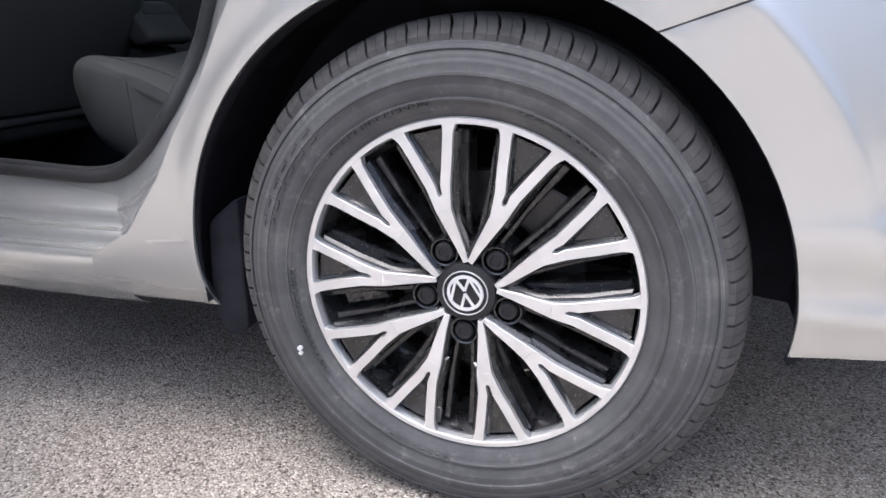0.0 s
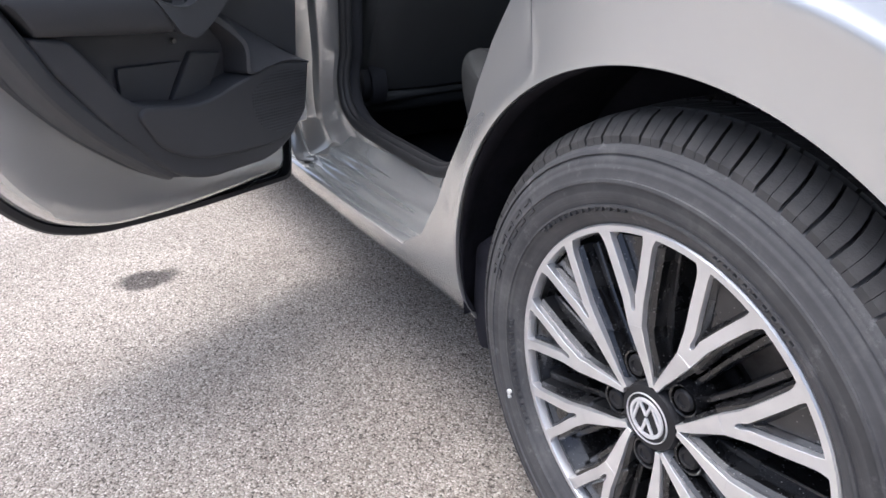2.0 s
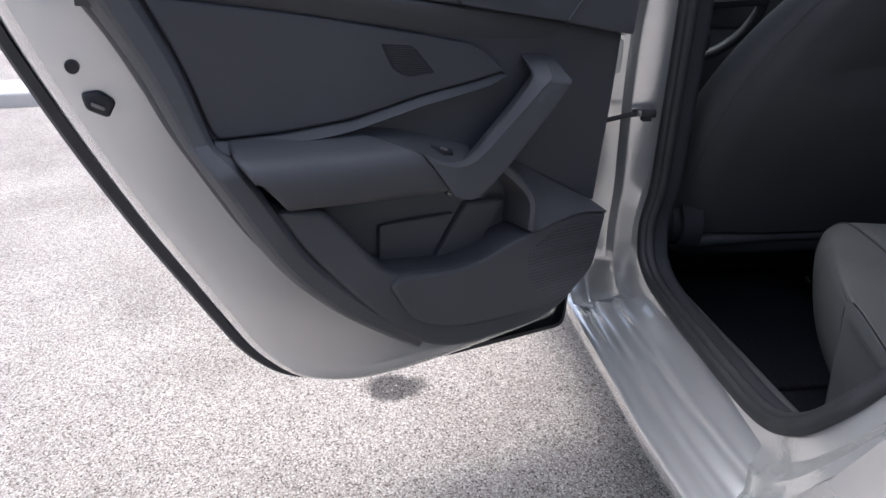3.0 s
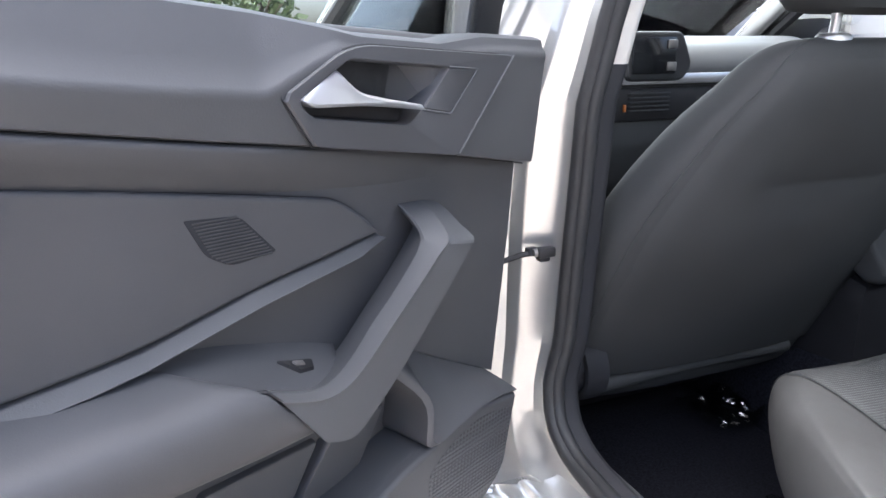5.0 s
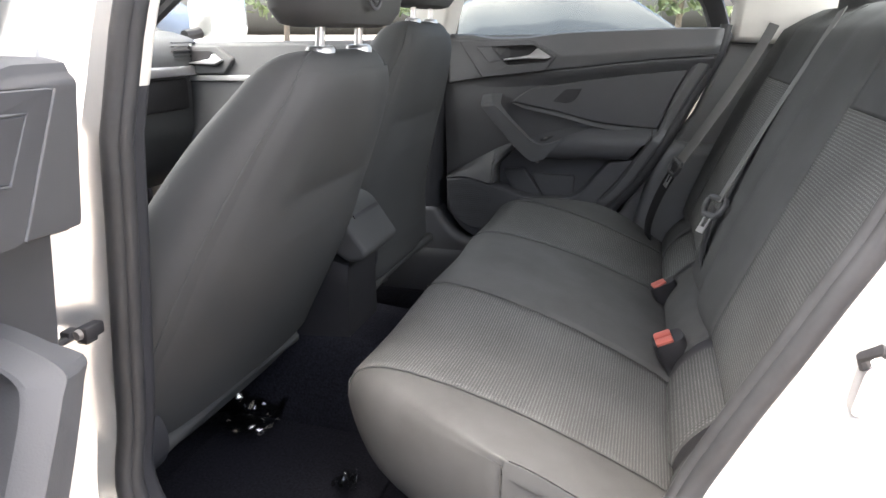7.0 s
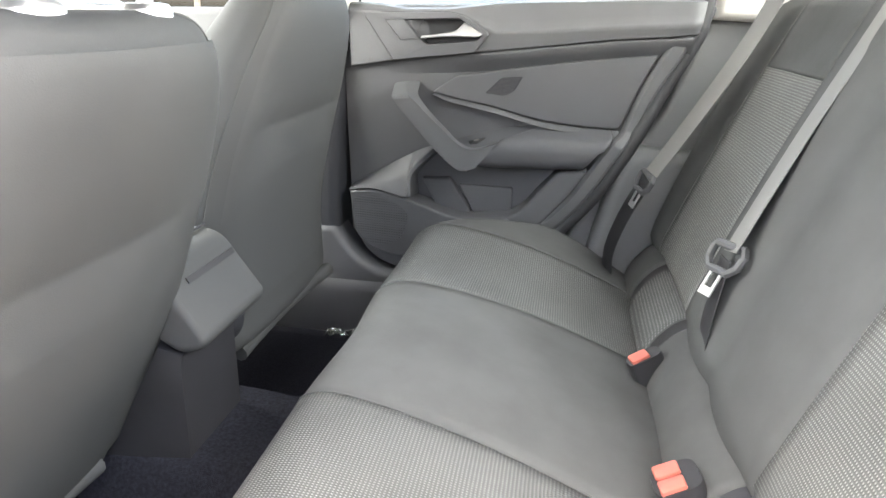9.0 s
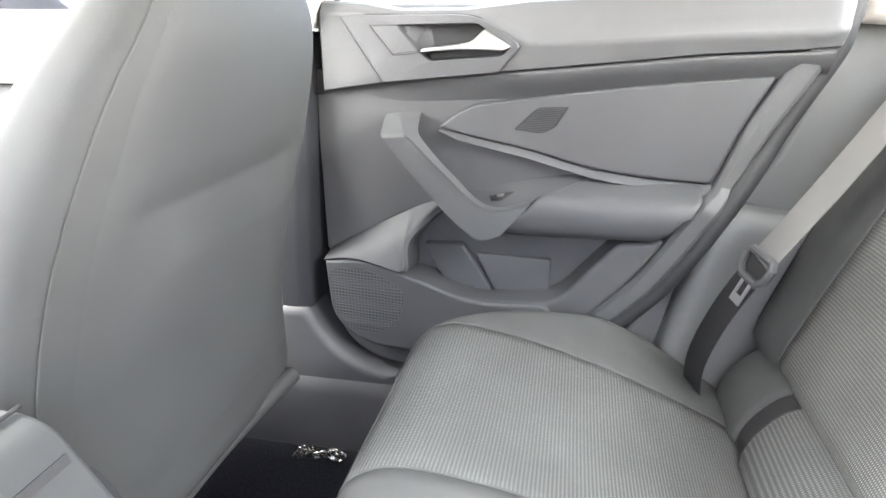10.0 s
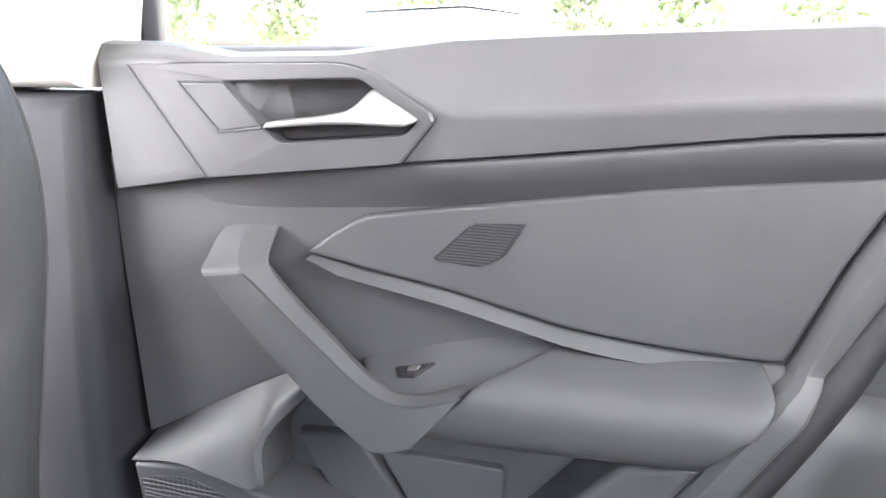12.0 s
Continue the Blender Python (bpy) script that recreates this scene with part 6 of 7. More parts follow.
for a, b in ((lf, lr), (rl, rr)):
    bench_piece("cushion_front", a, b, CLOTH, "plain dark cloth seat front", 0.0, NOSE)
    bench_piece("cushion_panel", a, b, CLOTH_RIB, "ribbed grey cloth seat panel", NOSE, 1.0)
    bm = bmesh.new()
    edge = [cushion_point(a(NOSE) + (b(NOSE) - a(NOSE)) * k / 20, NOSE) for k in range(21)]
    tube(bm, [(x, y, z + 0.0005) for x, y, z in edge], 0.0018, 6)
    part("stitching", bm, CLOTH_RIB, bench, "stitched seam across the seat front")
    for side_fn in (a, b):
        bm = bmesh.new()
        tube(bm, [(x, y, z + 0.0005) for x, y, z in (cushion_point(side_fn(s), s) for s in np.linspace(0.12, 1.0, 30))], 0.0014, 6)
        part("stitching", bm, CLOTH, bench, "stitched seam")


def back_point(y, s):
    """A point of the backrest's front; s from its foot (0) to its top edge (1)."""
    k = abs(y - SEAT_MID) / (SEAT_MID - LEFT)
    z = 0.505 + 0.53 * s
    x = -0.408 + 0.185 * s + 0.025 * s * s
    x -= 0.020 * (bump01(k, 0.95, 0.10) + bump01(k, 0.14, 0.13)) * math.sin(math.pi * min(1, s * 0.9 + 0.1)) ** 0.5
    x += 0.03 * max(0, 0.08 - s) / 0.08 + 0.05 * max(0, s - 0.93) / 0.07
    return (x, y, z)


def back_piece(name, yl, yr, mat, label, s0, s1):
    bm = bmesh.new()
    surface(bm, lambda u, v: back_point(yl(s0 + (s1 - s0) * v) + (yr(s0 + (s1 - s0) * v) - yl(s0 + (s1 - s0) * v)) * u, s0 + (s1 - s0) * v), 14, 26)
    return thicken(part(name, bm, mat, backrest, label, angle=70), 0.02, 1)


bm = bmesh.new()
slab(bm, [(-0.37, 0.42), (-0.20, 0.42), (0.02, 1.0), (-0.15, 1.0)], LEFT + 0.01, RIGHT - 0.01, lambda a, b, d: (a, d, b))
backrest = part("backrest", bm, BLACK, bench, "dark cloth backrest with pale ribbed panels")
bl = lambda s: 0.312 + 0.03 * s
br = lambda s: 0.632 - 0.01 * s
cl = lambda s: 2 * SEAT_MID - br(s)
cr = lambda s: 2 * SEAT_MID - bl(s)
back_piece("backrest_bolster", lambda s: LEFT, bl, CLOTH, "plain dark cloth bolster", 0.0, 1.0)
back_piece("backrest_bolster", cr, lambda s: RIGHT, CLOTH, "plain dark cloth bolster", 0.0, 1.0)
back_piece("backrest_middle", br, cl, CLOTH, "plain dark cloth middle backrest", 0.0, 1.0)
TOPS = 0.735
for a, b in ((bl, br), (cl, cr)):
    back_piece("backrest_panel", a, b, CLOTH_RIB_LIT, "ribbed grey cloth backrest panel", 0.0, TOPS)
    back_piece("backrest_top", a, b, CLOTH, "plain dark cloth above the panel", TOPS, 1.0)
    for fn in (a, b):
        bm = bmesh.new()
        tube(bm, [(x - 0.0005, y, z) for x, y, z in (back_point(fn(s), s) for s in np.linspace(0.02, 0.97, 24))], 0.0026, 6)
        part("stitching", bm, CLOTH, backrest, "stitched seam")
    bm = bmesh.new()
    tube(bm, [(x - 0.0005, y, z) for x, y, z in (back_point(a(TOPS) + (b(TOPS) - a(TOPS)) * k / 12, TOPS) for k in range(13))], 0.003, 6)
    part("stitching", bm, CLOTH, backrest, "stitched seam below the top")
for y in (0.50, 1.22):
    bm = bmesh.new()
    skin(bm, [superring(-0.13 + 0.1 * (z - 1.0), y, z, hx, hy, 3.4, 28) for z, hx, hy in ((1.0, 0.03, 0.11), (1.01, 0.042, 0.125), (1.08, 0.045, 0.13), (1.14, 0.035, 0.11), (1.15, 0.02, 0.08))])
    part("rear_headrest", bm, CLOTH, backrest, "dark padded rear headrest")
# rear shelf
bm = bmesh.new()
box(bm, (-0.12, 0.20, 0.975), (0.52, 2 * MID - 0.20, 1.0), 0.008)
part("rear_shelf", bm, CARPET, car, "dark parcel shelf")

# padded strips between cushion and backrest, with child-seat anchor slots between them
def strip(yl, yr, k, inset):
    """Rings across a strip that leans back from the cushion's rear edge to the backrest's foot."""
    prof = spline([(-0.452, 0.418, 0), (-0.472, 0.446, 0), (-0.466, 0.478, 0), (-0.445, 0.510, 0), (-0.420, 0.532, 0), (-0.396, 0.535, 0), (-0.372, 0.515, 0)], 4)
    mid = Vector((-0.39, 0.46, 0))
    return [[(mid.x + (p.x - mid.x) * q * k, y, mid.y + (p.y - mid.y) * q * k) for p in prof] for y, q in ((yl, 0.82), (yl + inset * 0.35, 0.95), (yl + inset, 1.0), (yr - inset, 1.0), (yr - inset * 0.35, 0.95), (yr, 0.82))]


SLOTS = (0.385, 0.640, 2 * SEAT_MID - 0.640, 2 * SEAT_MID - 0.385)
edges = (0.235, *SLOTS, 2 * SEAT_MID - 0.235)
for i, (a, b) in enumerate(zip(edges, edges[1:])):
    bm = bmesh.new()
    skin(bm, strip(a + (0.017 if i else 0.0), b - (0.017 if i < 4 else 0.0), 1.0, 0.012), wrap=False, caps=False)
    thicken(part("seat_strip", bm, CLOTH_RIB if i in (1, 3) else CLOTH, backrest, "ribbed cloth strip at the foot of the backrest" if i in (1, 3) else "plain cloth strip at the foot of the backrest", angle=60), 0.004, -1)
for y in SLOTS:
    bm = bmesh.new()
    skin(bm, strip(y - 0.02, y + 0.02, 0.93, 0.004), wrap=False, caps=False)
    thicken(part("anchor_surround", bm, BLACK, backrest, "black child-seat anchor slot"), 0.004, -1)


def buckle(x, y, z, yaw, label, pair=False):
    m = Matrix.Translation((x, y, z)) @ Matrix.Rotation(radians(yaw), 4, "Z") @ Matrix.Rotation(radians(-25), 4, "Y")
    bm = bmesh.new()
    w = 0.026 if pair else 0.014
    skin(bm, [superring(0, 0, q, 0.027 * k, w * k, 4, 20) for q, k in ((-0.055, 0.75), (-0.02, 0.95), (0.012, 1.0), (0.018, 0.95))])
    ob = tagged(part("belt_buckle", bm, BLACK, None, "", m), label, "belt buckle")
    for c in ((-0.0125, 0.0125) if pair else (0.0,)):
        bm = bmesh.new()
        box(bm, (-0.021, c - 0.0105, 0.014), (0.008, c + 0.0105, 0.023), 0.003)
        part("release_button", bm, RED, ob, "red release button")
    return ob


buckle(-0.468, 0.682, 0.496, 8, "pair of black belt buckles with red buttons", True)
buckle(-0.474, 0.980, 0.488, 20, "black belt buckle with a red button")


def belt(points, tongue, label, foot, face=(-1, 0, 0.35)):
    """Webbing through the points, with a tongue hanging on it, then down to the foot."""
    bm = bmesh.new()
    pts = spline(points, 6)
    tube(bm, pts, 0, flat=(0.047, 0.0018, face))
    b = tagged(part("seat_belt", bm, WEB), label, "seat belt", "rear seat belts")
    bm = bmesh.new()
    tube(bm, spline(foot, 5), 0, flat=(0.047, 0.0018, face))
    part("lap_webbing", bm, BLACK, b, "black lower webbing")
    t = Vector(tongue[0])
    d = Vector(tongue[1]).normalized()
    wide = Vector(tongue[2]).normalized()
    out = d.cross(wide).normalized()
    mm = Matrix((( *wide, 0), (*out, 0), (*d, 0), (0, 0, 0, 1))).transposed()
    mm.translation = t
    bm = bmesh.new()
    tube(bm, [(-0.029, 0, 0.0), (-0.031, 0, 0.016), (-0.026, 0, 0.024), (0.026, 0, 0.024), (0.031, 0, 0.016), (0.029, 0, 0.0), (0.018, 0, -0.011), (-0.018, 0, -0.011)], 0.0058, 8, True)
    grip = part("belt_tongue", bm, PLASTIC, b, "grey plastic belt tongue", mm)
    bm = bmesh.new()
    slab(bm, [(-0.012, -0.012), (-0.012, -0.048), (0.012, -0.048), (0.012, -0.012), (0.007, -0.012), (0.007, -0.036), (-0.007, -0.036), (-0.007, -0.012)], -0.0012, 0.0012, lambda a, c, q: (a, q, c))
    part("tongue_plate", bm, CHROME, grip, "bright steel tongue plate")
    return b


belt([(-0.275, 1.375, 1.02), (-0.315, 1.378, 0.93), (-0.385, 1.385, 0.80), (-0.452, 1.390, 0.685)], ((-0.463, 1.388, 0.668), (0.36, 0.02, 0.93), (0.25, -0.95, -0.12)), "grey seat belt hanging by the far door", [(-0.455, 1.392, 0.68), (-0.490, 1.405, 0.60), (-0.512, 1.415, 0.52), (-0.51, 1.42, 0.46)], (-0.9, -0.35, 0.3))
belt([(-0.220, 1.008, 1.04), (-0.256, 0.992, 0.97), (-0.325, 0.960, 0.84), (-0.398, 0.920, 0.695)], ((-0.406, 0.917, 0.680), (0.42, 0.25, 0.87), (0.42, -0.9, 0.05)), "grey middle seat belt across the backrest", [(-0.402, 0.920, 0.685), (-0.415, 0.912, 0.60), (-0.418, 0.905, 0.54), (-0.41, 0.90, 0.50)])

# ---- floor, tunnel, console ----
bm = bmesh.new()
box(bm, (-2.2, 0.16, 0.20), (-0.40, 2 * MID - 0.16, 0.222), 0.004)
part("cabin_floor", bm, CARPET, car, "black carpeted cabin floor")
bm = bmesh.new()
skin(bm, [[(x, 0.815 + a * 0.125, 0.215 + b * h) for a, b in rounded([(-1.15, 0), (-0.95, 0.8), (-0.8, 1.0), (0.8, 1.0), (0.95, 0.8), (1.15, 0)], 0.12, 3)] for x, h in ((-2.2, 0.20), (-1.1, 0.205), (-0.86, 0.185))])
part("floor_tunnel", bm, CARPET, car, "black carpeted floor tunnel")
bm = bmesh.new()
skin(bm, [[(x, 0.795 + a * w, z0 + (z1 - z0) * b) for a, b in rounded([(-1, 0), (1, 0), (1, 1), (-1, 1)], 0.2, 3)] for x, w, z0, z1 in ((-1.75, 0.085, 0.30, 0.56), (-1.30, 0.085, 0.30, 0.585), (-1.16, 0.080, 0.30, 0.585), (-1.10, 0.076, 0.31, 0.58), (-1.075, 0.072, 0.34, 0.57))])
console = tagged(part("centre_console", bm, BLACK), "dark centre console with padded armrest", "console")
bm = bmesh.new()
side_poly = [(-1.46, 0.625), (-1.46, 0.68), (-1.42, 0.693), (-1.105, 0.690), (-1.082, 0.680), (-1.026, 0.602), (-1.034, 0.586), (-1.065, 0.578), (-1.10, 0.60), (-1.20, 0.62)]
slab(bm, rounded(side_poly, 0.012, 3), 0.795, 0.795 - 0.088, lambda a, b, d: (a, d, b), 0.010, 3)
slab(bm, rounded(side_poly, 0.012, 3), 0.795, 0.795 + 0.086, lambda a, b, d: (a, d, b), 0.010, 3)
lid = part("console_armrest", bm, LEATHERETTE, console, "grey moulded console armrest end")
bm = bmesh.new()
tube(bm, [(-1.112, 0.709 + 0.170 * k / 6, 0.6925) for k in range(7)], 0.0022, 6)
part("lid_gap", bm, BLACK, console, "gap under the armrest lid")
bm = bmesh.new()
box(bm, (-0.0015, -0.060, -0.004), (0.0015, 0.060, 0.004))
part("console_slot", bm, BLACK, console, "narrow slot in the console end", Matrix.Translation((-1.0672, 0.807, 0.6605)) @ Matrix.Rotation(radians(-29), 4, "Y"))

# floor mats and the plastic film on them
for y0, y1, label in ((0.27, 0.70, "black carpet mat behind the driver seat"), (1.02, 1.46, "black carpet mat behind the passenger seat")):
    bm = bmesh.new()
    slab(bm, rounded([(-1.32, y0), (-0.93, y0), (-0.93, y1), (-1.32, y1)], 0.03, 3), 0.224, 0.232, lambda a, b, d: (a, b, d + 0.004 * noise.noise((a * 9, b * 9, 0))), 0.003)
    tagged(part("floor_mat", bm, CARPET), label, "floor mat")


def film(name, cx, cy, z, sx, sy, seed, label):
    """A crumpled piece of clear film lying on the mat."""
    bm = bmesh.new()

    def f(u, v):
        p = Vector(((u - 0.5) * sx, (v - 0.5) * sy, 0))
        h = 0.035 * abs(noise.noise((u * 3.3 + seed, v * 3.3, seed))) + 0.012 * abs(noise.noise((u * 7, v * 7 + seed, 2)))
        return (cx + p.x + 0.01 * noise.noise((u * 6, v * 6, seed + 3)), cy + p.y + 0.01 * noise.noise((u * 6, v * 6, seed + 7)), z + 0.004 + h)

    surface(bm, f, 22, 18)
    return tagged(part(name, bm, WRAP, smooth=False), label, "plastic film")


film("plastic_film", -1.265, 0.63, 0.252, 0.14, 0.14, 1.3, "crumpled clear plastic film on the floor mat")
film("plastic_film", -0.99, 0.50, 0.236, 0.035, 0.04, 4.1, "torn clear plastic film by the seat foot")
film("plastic_film", -1.105, 1.452, 0.236, 0.09, 0.022, 7.7, "strip of clear plastic film on the mat")

# ---- dashboard ----
bm = bmesh.new()
prof = [(-2.50, 0.90), (-2.48, 0.985), (-2.30, 1.012), (-2.08, 1.012), (-1.98, 0.985), (-1.955, 0.94), (-1.95, 0.90), (-1.975, 0.86), (-1.98, 0.70), (-2.06, 0.56), (-2.2, 0.48), (-2.5, 0.48)]
slab(bm, rounded(prof, 0.03, 3), 0.14, 2 * MID - 0.14, lambda a, b, d: (a, d, b))
dash = tagged(part("dashboard", bm, PLASTIC_SOFT), "grey two-tone dashboard with a centre screen", "dashboard")
bm = bmesh.new()
box(bm, (-1.968, 0.30, 0.875), (-1.944, 1.55, 0.905), 0.006)
part("dash_strip", bm, CHROME, dash, "pale trim strip across the dashboard")
bm = bmesh.new()
box(bm, (-1.985, 0.28, 0.77), (-1.962, 1.5, 0.868), 0.01)
part("dash_fascia", bm, BLACK, dash, "black lower dashboard fascia")
bm = bmesh.new()
slab(bm, rounded([(0.83, 0.885), (1.02, 0.885), (1.05, 0.93), (1.01, 1.02), (0.83, 1.02)], 0.02, 3), -1.97, -1.925, lambda a, b, d: (d, a, b), 0.008)
stack = part("screen_surround", bm, BLACK, dash, "black centre screen surround")
bm = bmesh.new()
box(bm, (-1.927, 0.84, 0.905), (-1.921, 0.985, 1.005), 0.002)
part("screen", bm, SCREEN, stack, "dark centre screen")
for z in (0.925, 0.985):
    bm = bmesh.new()
    box(bm, (-1.922, 0.955, z - 0.012), (-1.915, 0.985, z + 0.012), 0.002)
    part("screen_button", bm, STEEL, stack, "grey screen button")
bm = bmesh.new()
box(bm, (-1.965, 0.845, 0.80), (-1.955, 0.852, 0.82), 0.001)
part("hazard_button", bm, AMBER, dash, "small amber button")
for y in (0.93, 1.50):
    for k in range(5):
        bm = bmesh.new()
        zc = 0.80 if y < 1 else 0.925
        box(bm, (-1.962, y - 0.07, zc + k * 0.012), (-1.950, y + 0.07, zc + 0.004 + k * 0.012), 0.001)
        part("air_vent_slat", bm, PLASTIC, dash, "dark air-vent slat")
# far front door: panel, lever, mirror outside
flat = lambda a, b, d: (a, 2 * MID - d, b)
bm = bmesh.new()
slab(bm, rounded([(-2.1, 0.30), (-1.24, 0.30), (-1.22, 0.985), (-2.12, 0.975)], 0.03, 3), 0.09, 0.19, flat, 0.02, 3)
fpanel = part("front_door_panel", bm, PLASTIC, car, "charcoal front door panel")
bm = bmesh.new()
slab(bm, rounded([(-2.08, 0.875), (-2.08, 0.965), (-1.86, 0.965), (-1.80, 0.925), (-1.84, 0.88)], 0.01, 3), 0.18, 0.205, flat, 0.006)
part("handle_bezel", bm, PLASTIC_SOFT, fpanel, "plastic door-handle surround")
bm = bmesh.new()
slab(bm, rounded([(-1.99, 0.905), (-1.99, 0.95), (-1.88, 0.95), (-1.83, 0.92), (-1.86, 0.90)], 0.008, 3), 0.20, 0.2065, flat, 0.001)
part("handle_cup", bm, BLACK, fpanel, "dark handle recess")
bm = bmesh.new()
slab(bm, rounded([(-1.97, 0.912), (-1.88, 0.925), (-1.865, 0.942), (-1.835, 0.92), (-1.86, 0.907)], 0.004, 3), 0.205, 0.222, flat, 0.004)
part("door_handle", bm, CHROME, fpanel, "satin chrome door-release lever")
bm = bmesh.new()
slab(bm, [(-2.08, 0.855), (-1.25, 0.865), (-1.25, 0.882), (-2.08, 0.872)], 0.18, 0.20, flat, 0.004)
part("belt_moulding", bm, CHROME, fpanel, "pale strip on the front door")
bm = bmesh.new()
skin(bm, [[(x, 1.90 + a * w, 1.06 + b * h) for a, b in rounded([(-1, -1), (1, -0.8), (1, 0.9), (-1, 1)], 0.4, 3)] for x, w, h in ((-2.18, 0.03, 0.03), (-2.16, 0.09, 0.065), (-2.10, 0.115, 0.082), (-2.05, 0.118, 0.085), (-2.045, 0.11, 0.078))])
mirror = part("door_mirror", bm, PAINT, car, "silver door mirror")
bm = bmesh.new()
slab(bm, rounded([(1.80, 0.995), (1.99, 1.0), (2.0, 1.115), (1.80, 1.125)], 0.04, 4), -2.06, -2.043, lambda a, b, d: (d, a, b))
part("mirror_glass", bm, CHROME, mirror, "mirror glass")
bm = bmesh.new()
tube(bm, [(-2.12, 1.72, 0.995), (-2.10, 1.82, 1.01)], 0.02, 8)
part("mirror_foot", bm, BLACK, mirror)
# steering wheel
bm = bmesh.new()
m = Matrix.Translation((-1.80, 0.49, 0.86)) @ Matrix.Rotation(radians(-66), 4, "Y")
tube(bm, [m @ Vector((0.18 * math.cos(a), 0.18 * math.sin(a), 0)) for a in np.linspace(0, 2 * math.pi, 36, False)], 0.015, 10, True)
steer = tagged(part("steering_wheel", bm, BLACK), "black three-spoke steering wheel", "steering wheel")
bm = bmesh.new()
for a in (0, 180, 270):
    tube(bm, [m @ Vector((0.0, 0.0, -0.02)), m @ Vector((0.175 * math.sin(radians(a)), 0.175 * math.cos(radians(a)), 0))], 0.018, 8)
part("steering_spokes", bm, BLACK, steer)
# front belt by the near centre pillar, with its stalk
bm = bmesh.new()
tube(bm, spline([(-1.13, 0.255, 1.22), (-1.18, 0.245, 1.0), (-1.22, 0.235, 0.86), (-1.24, 0.225, 0.70), (-1.25, 0.21, 0.40)], 5), 0, flat=(0.045, 0.0018, (0, -1, 0.1)))
fb = tagged(part("front_seat_belt", bm, WEB), "grey front seat belt by the centre pillar", "seat belt")
bm = bmesh.new()
box(bm, (-1.235, 0.205, 0.79), (-1.195, 0.245, 0.825), 0.008)
part("belt_tongue", bm, BLACK, fb, "black belt tongue")

# ---- surroundings ----
LEAF = mottled(material("summer foliage", (0.07, 0.10, 0.04), 0.7), (0.07, 0.10, 0.04), 0.5, 1.6, 3)
BARK = mottled(material("bark", (0.12, 0.10, 0.08), 0.9), (0.12, 0.10, 0.08), 0.6, 1.4, 8)
CONCRETE = mottled(material("pale concrete", (0.5, 0.49, 0.46), 0.85), (0.5, 0.49, 0.46), 0.85, 1.1, 4, 120, 0.3, 0.002)
CONCRETE_GREY = mottled(material("grey moulded scoop", (0.3, 0.3, 0.31), 0.6), (0.3, 0.3, 0.31), 0.85, 1.1, 12)
DARK_GLASS = material("dark car glass", (0.03, 0.035, 0.04), 0.08)
BODY_WHITE = material("white car paint", (0.75, 0.75, 0.74), 0.3, 0.0, 1.0)
LAMP_RED = material("red tail lamp", (0.5, 0.03, 0.03), 0.2)


def tree(x, y, h, spread, seed):
    r = random.Random(seed)
    bm = bmesh.new()
    tube(bm, [(x, y, -0.1), (x + 0.1, y, h * 0.25), (x + r.uniform(-0.4, 0.4), y + r.uniform(-0.4, 0.4), h * 0.6), (x, y, h * 0.9)], [0.22, 0.17, 0.1, 0.03], 8)
    for _ in range(7):
        a, z = r.uniform(0, 6.28), h * r.uniform(0.3, 0.65)
        tube(bm, [(x, y, z), (x + spread * 0.3 * math.cos(a), y + spread * 0.3 * math.sin(a), z + h * 0.1), (x + spread * 0.7 * math.cos(a), y + spread * 0.7 * math.sin(a), z + h * 0.2)], [0.07, 0.05, 0.02], 6)
    trunk = tagged(part("tree", bm, BARK), "leafy green tree beyond the car park", "tree", "trees in the distance")
    bm = bmesh.new()
    for _ in range(520):
        a, k = r.uniform(0, 6.28), r.random() ** 0.5
        z = r.uniform(0.28, 1.0)
        w = spread * math.sin(math.pi * min(1, z * 0.86 + 0.12)) ** 0.7 * (0.75 + 0.5 * noise.noise((math.cos(a) * 1.5, math.sin(a) * 1.5, z * 4 + seed)))
        c = Vector((x + w * k * math.cos(a), y + w * k * math.sin(a), h * z))
        u, v = (Vector((r.gauss(0, 1), r.gauss(0, 1), r.gauss(0, 1))).normalized() * r.uniform(0.15, 0.42) for _ in range(2))
        q = [bm.verts.new(c + u * p + v * s) for p, s in ((-1, -0.4), (0.2, -1), (1, 0.3), (0.1, 1))]
        bm.faces.new(q)
    part("crown", bm, LEAF, trunk, "uneven crown of leaf clumps", smooth=False)


for i in range(16):
    t = random.Random(i)
    tree(-42 + t.uniform(-5, 5), -26 + 4.6 * i + t.uniform(-1, 1), t.uniform(5.0, 8.5), t.uniform(2.2, 3.6), i)
for i in range(6):
    t = random.Random(90 + i)
    tree(-22 + 7 * i + t.uniform(-2, 2), 44 + t.uniform(-4, 4), t.uniform(6, 9), t.uniform(2.5, 3.8), 90 + i)


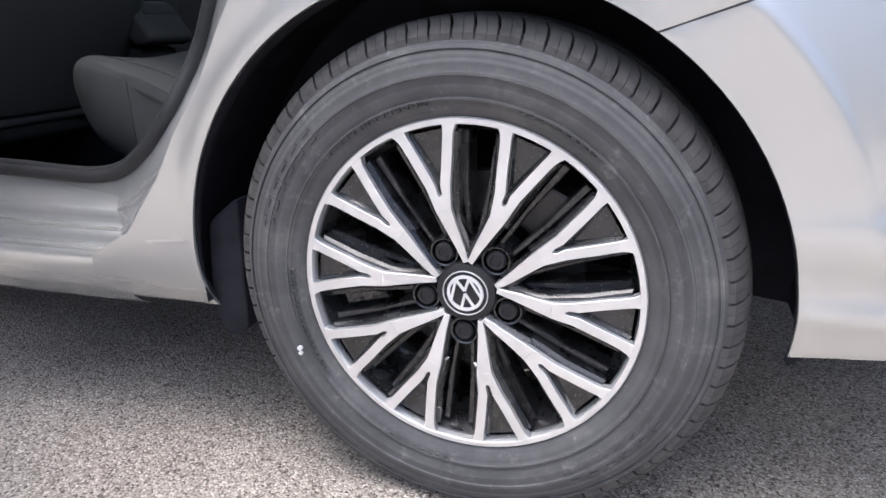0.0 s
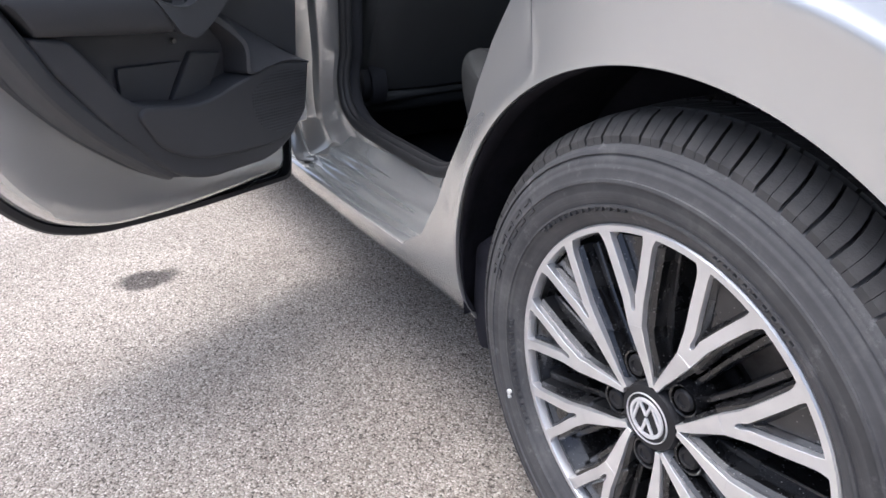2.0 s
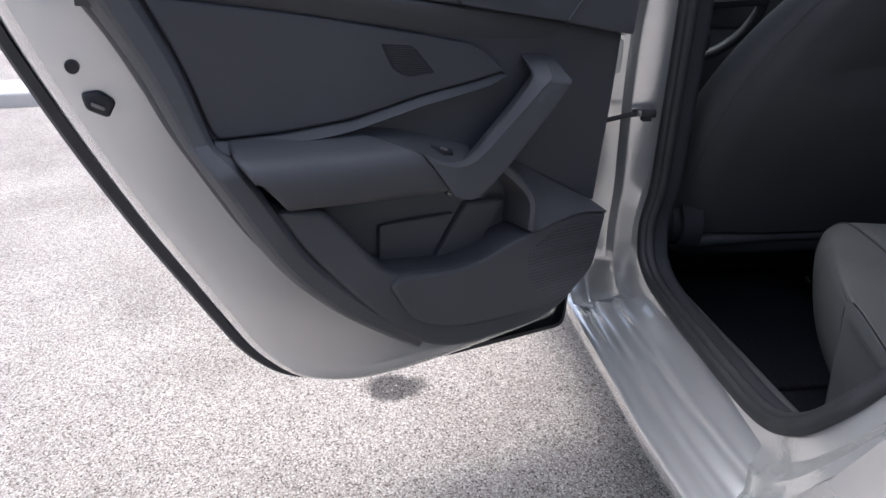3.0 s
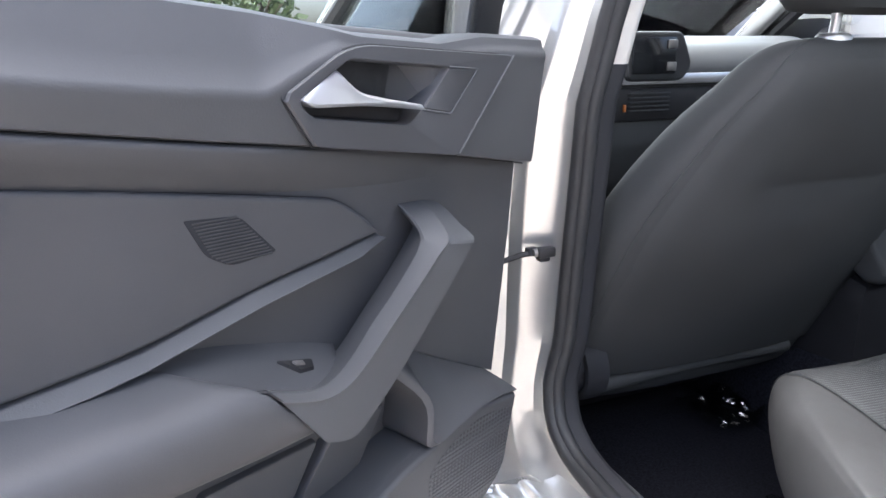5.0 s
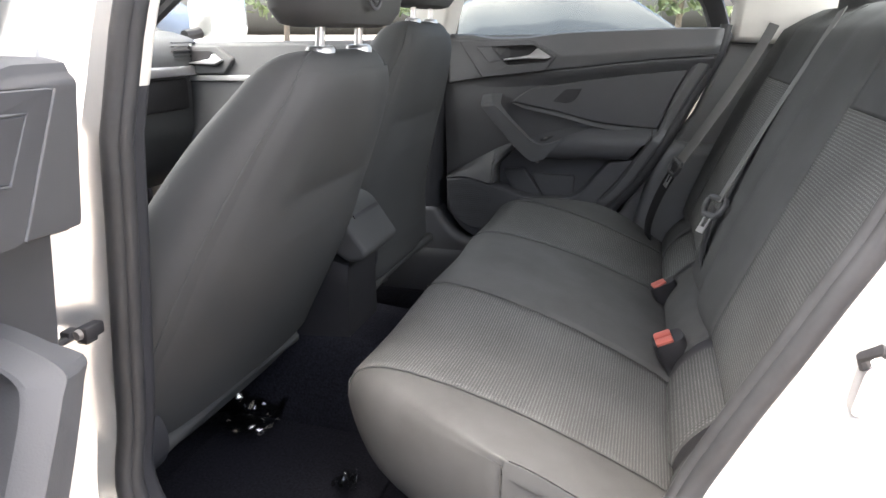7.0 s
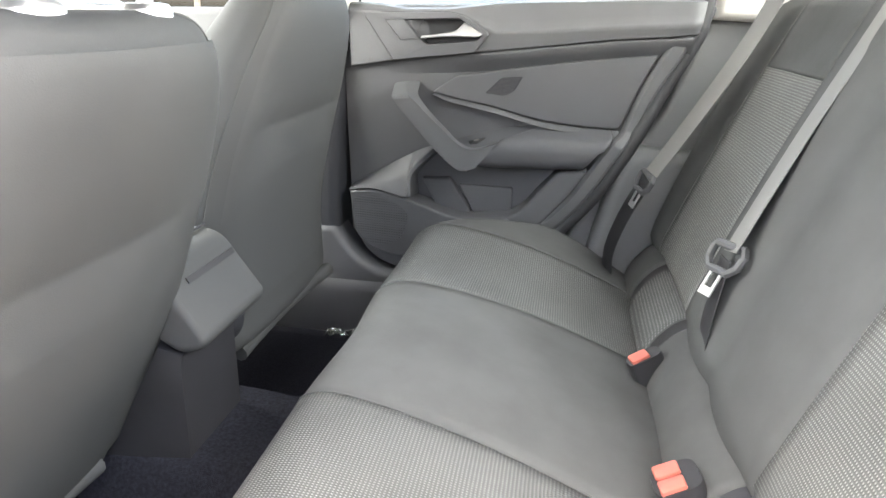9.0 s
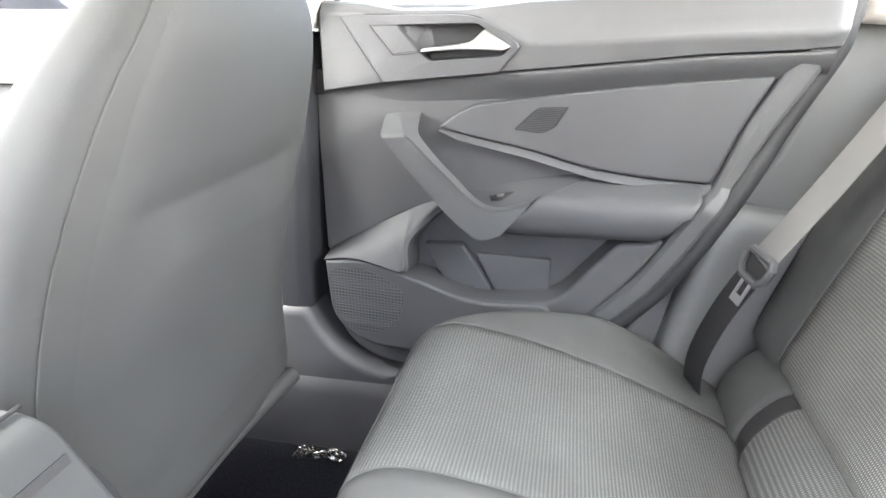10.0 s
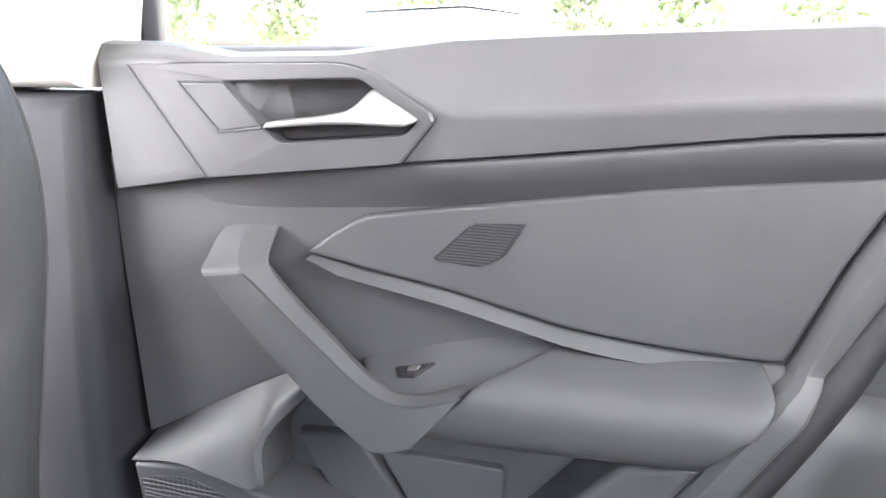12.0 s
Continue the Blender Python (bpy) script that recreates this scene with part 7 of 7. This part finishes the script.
def parked_car(x, y, yaw, paint, label):
    m = Matrix.Translation((x, y, 0)) @ Matrix.Rotation(radians(yaw), 4, "Z")
    bm = bmesh.new()
    stations = [(-2.25, 0.62, 0.30, 0.62), (-2.2, 0.80, 0.24, 0.74), (-1.6, 0.88, 0.2, 0.86), (-0.8, 0.9, 0.2, 0.95), (1.2, 0.9, 0.2, 0.99), (1.9, 0.87, 0.22, 0.98), (2.2, 0.80, 0.28, 0.92), (2.27, 0.65, 0.34, 0.75)]
    skin(bm, [[(sx, a * w, z0 + (z1 - z0) * b) for a, b in rounded([(-0.94, 0), (0.94, 0), (1, 0.55), (0.9, 1), (-0.9, 1), (-1, 0.55)], 0.12, 3)] for sx, w, z0, z1 in stations])
    ob = tagged(part("parked_car", bm, paint, None, "", m), label, "car", "parked cars")
    bm = bmesh.new()
    skin(bm, [[(sx, a * w, z0 + (z1 - z0) * b) for a, b in rounded([(-1, 0), (1, 0), (0.82, 1), (-0.82, 1)], 0.15, 3)] for sx, w, z0, z1 in ((-1.0, 0.80, 0.92, 0.96), (-0.35, 0.80, 0.92, 1.38), (0.2, 0.80, 0.92, 1.45), (1.0, 0.79, 0.93, 1.41), (1.75, 0.77, 0.95, 1.0))])
    part("cabin_glass", bm, DARK_GLASS, ob, "dark windows")
    bm = bmesh.new()
    skin(bm, [[(sx, a * w, z0 + 0.02 * b) for a, b in rounded([(-1, 0), (1, 0), (0.92, 1), (-0.92, 1)], 0.15, 3)] for sx, w, z0 in ((-0.3, 0.64, 1.372), (0.2, 0.66, 1.436), (1.02, 0.65, 1.396))])
    part("roof", bm, paint, ob)
    for sx in (-1.35, 1.35):
        for sy in (-0.82, 0.82):
            bm = bmesh.new()
            lathe(bm, [(0.0, -0.09), (0.2, -0.10), (0.3, -0.10), (0.325, -0.07), (0.325, 0.07), (0.3, 0.10), (0.0, 0.09)], 28, (sx, sy, 0.325))
            part("wheel", bm, TREAD, ob, "dark wheel")
    for sy in (-0.62, 0.62):
        bm = bmesh.new()
        box(bm, (2.15, sy - 0.16, 0.72), (2.262, sy + 0.16, 0.86), 0.03)
        part("tail_lamp", bm, LAMP_RED, ob, "red tail lamp")
    return ob


parked_car(-1.2, 7.2, 180, BODY_WHITE, "white parked sedan seen through the window")
parked_car(-7.2, 6.6, 0, BODY_WHITE, "white parked sedan with red tail lamps")
parked_car(4.6, 7.4, 180, BODY_WHITE, "white parked sedan across the lane")
# low kerb across the lot
bm = bmesh.new()
slab(bm, [(-6.1, -14), (-5.3, -14), (-5.3, -2.6), (-6.1, -2.6)], 0.0, 0.11, lambda a, b, d: (a - 0.2 * (b + 3.5), b, d), 0.03, 3)
tagged(part("kerb", bm, CONCRETE), "pale concrete kerb at the edge of the lot", "kerb", kind="structure")


# grey scoop on a wire stand, left on the asphalt behind the open door
bm = bmesh.new()
base = Vector((-2.97, -1.25, 0.0))
skin(bm, [[base + Vector((0.05 * math.cos(a) - 0.02, y, z + 0.02 * math.sin(a) * k)) for a in np.linspace(0, math.pi, 9)] for y, z, k in ((-0.07, 0.15, 0.3), (-0.04, 0.10, 0.7), (0.0, 0.062, 1.0), (0.12, 0.055, 1.0), (0.22, 0.06, 0.8))], wrap=False, caps=False)
scoop = tagged(thicken(part("scoop", bm, CONCRETE_GREY), 0.004), "grey plastic scoop on a thin wire stand", "scoop")
bm = bmesh.new()
tube(bm, [base + Vector(p) for p in ((0.03, 0.0, 0.065), (0.03, 0.0, 0.006), (0.03, 0.2, 0.006), (-0.07, 0.2, 0.006), (-0.07, 0.0, 0.006), (-0.07, 0.0, 0.065))], 0.004, 8)
part("wire_stand", bm, STEEL, scoop, "thin metal wire stand")
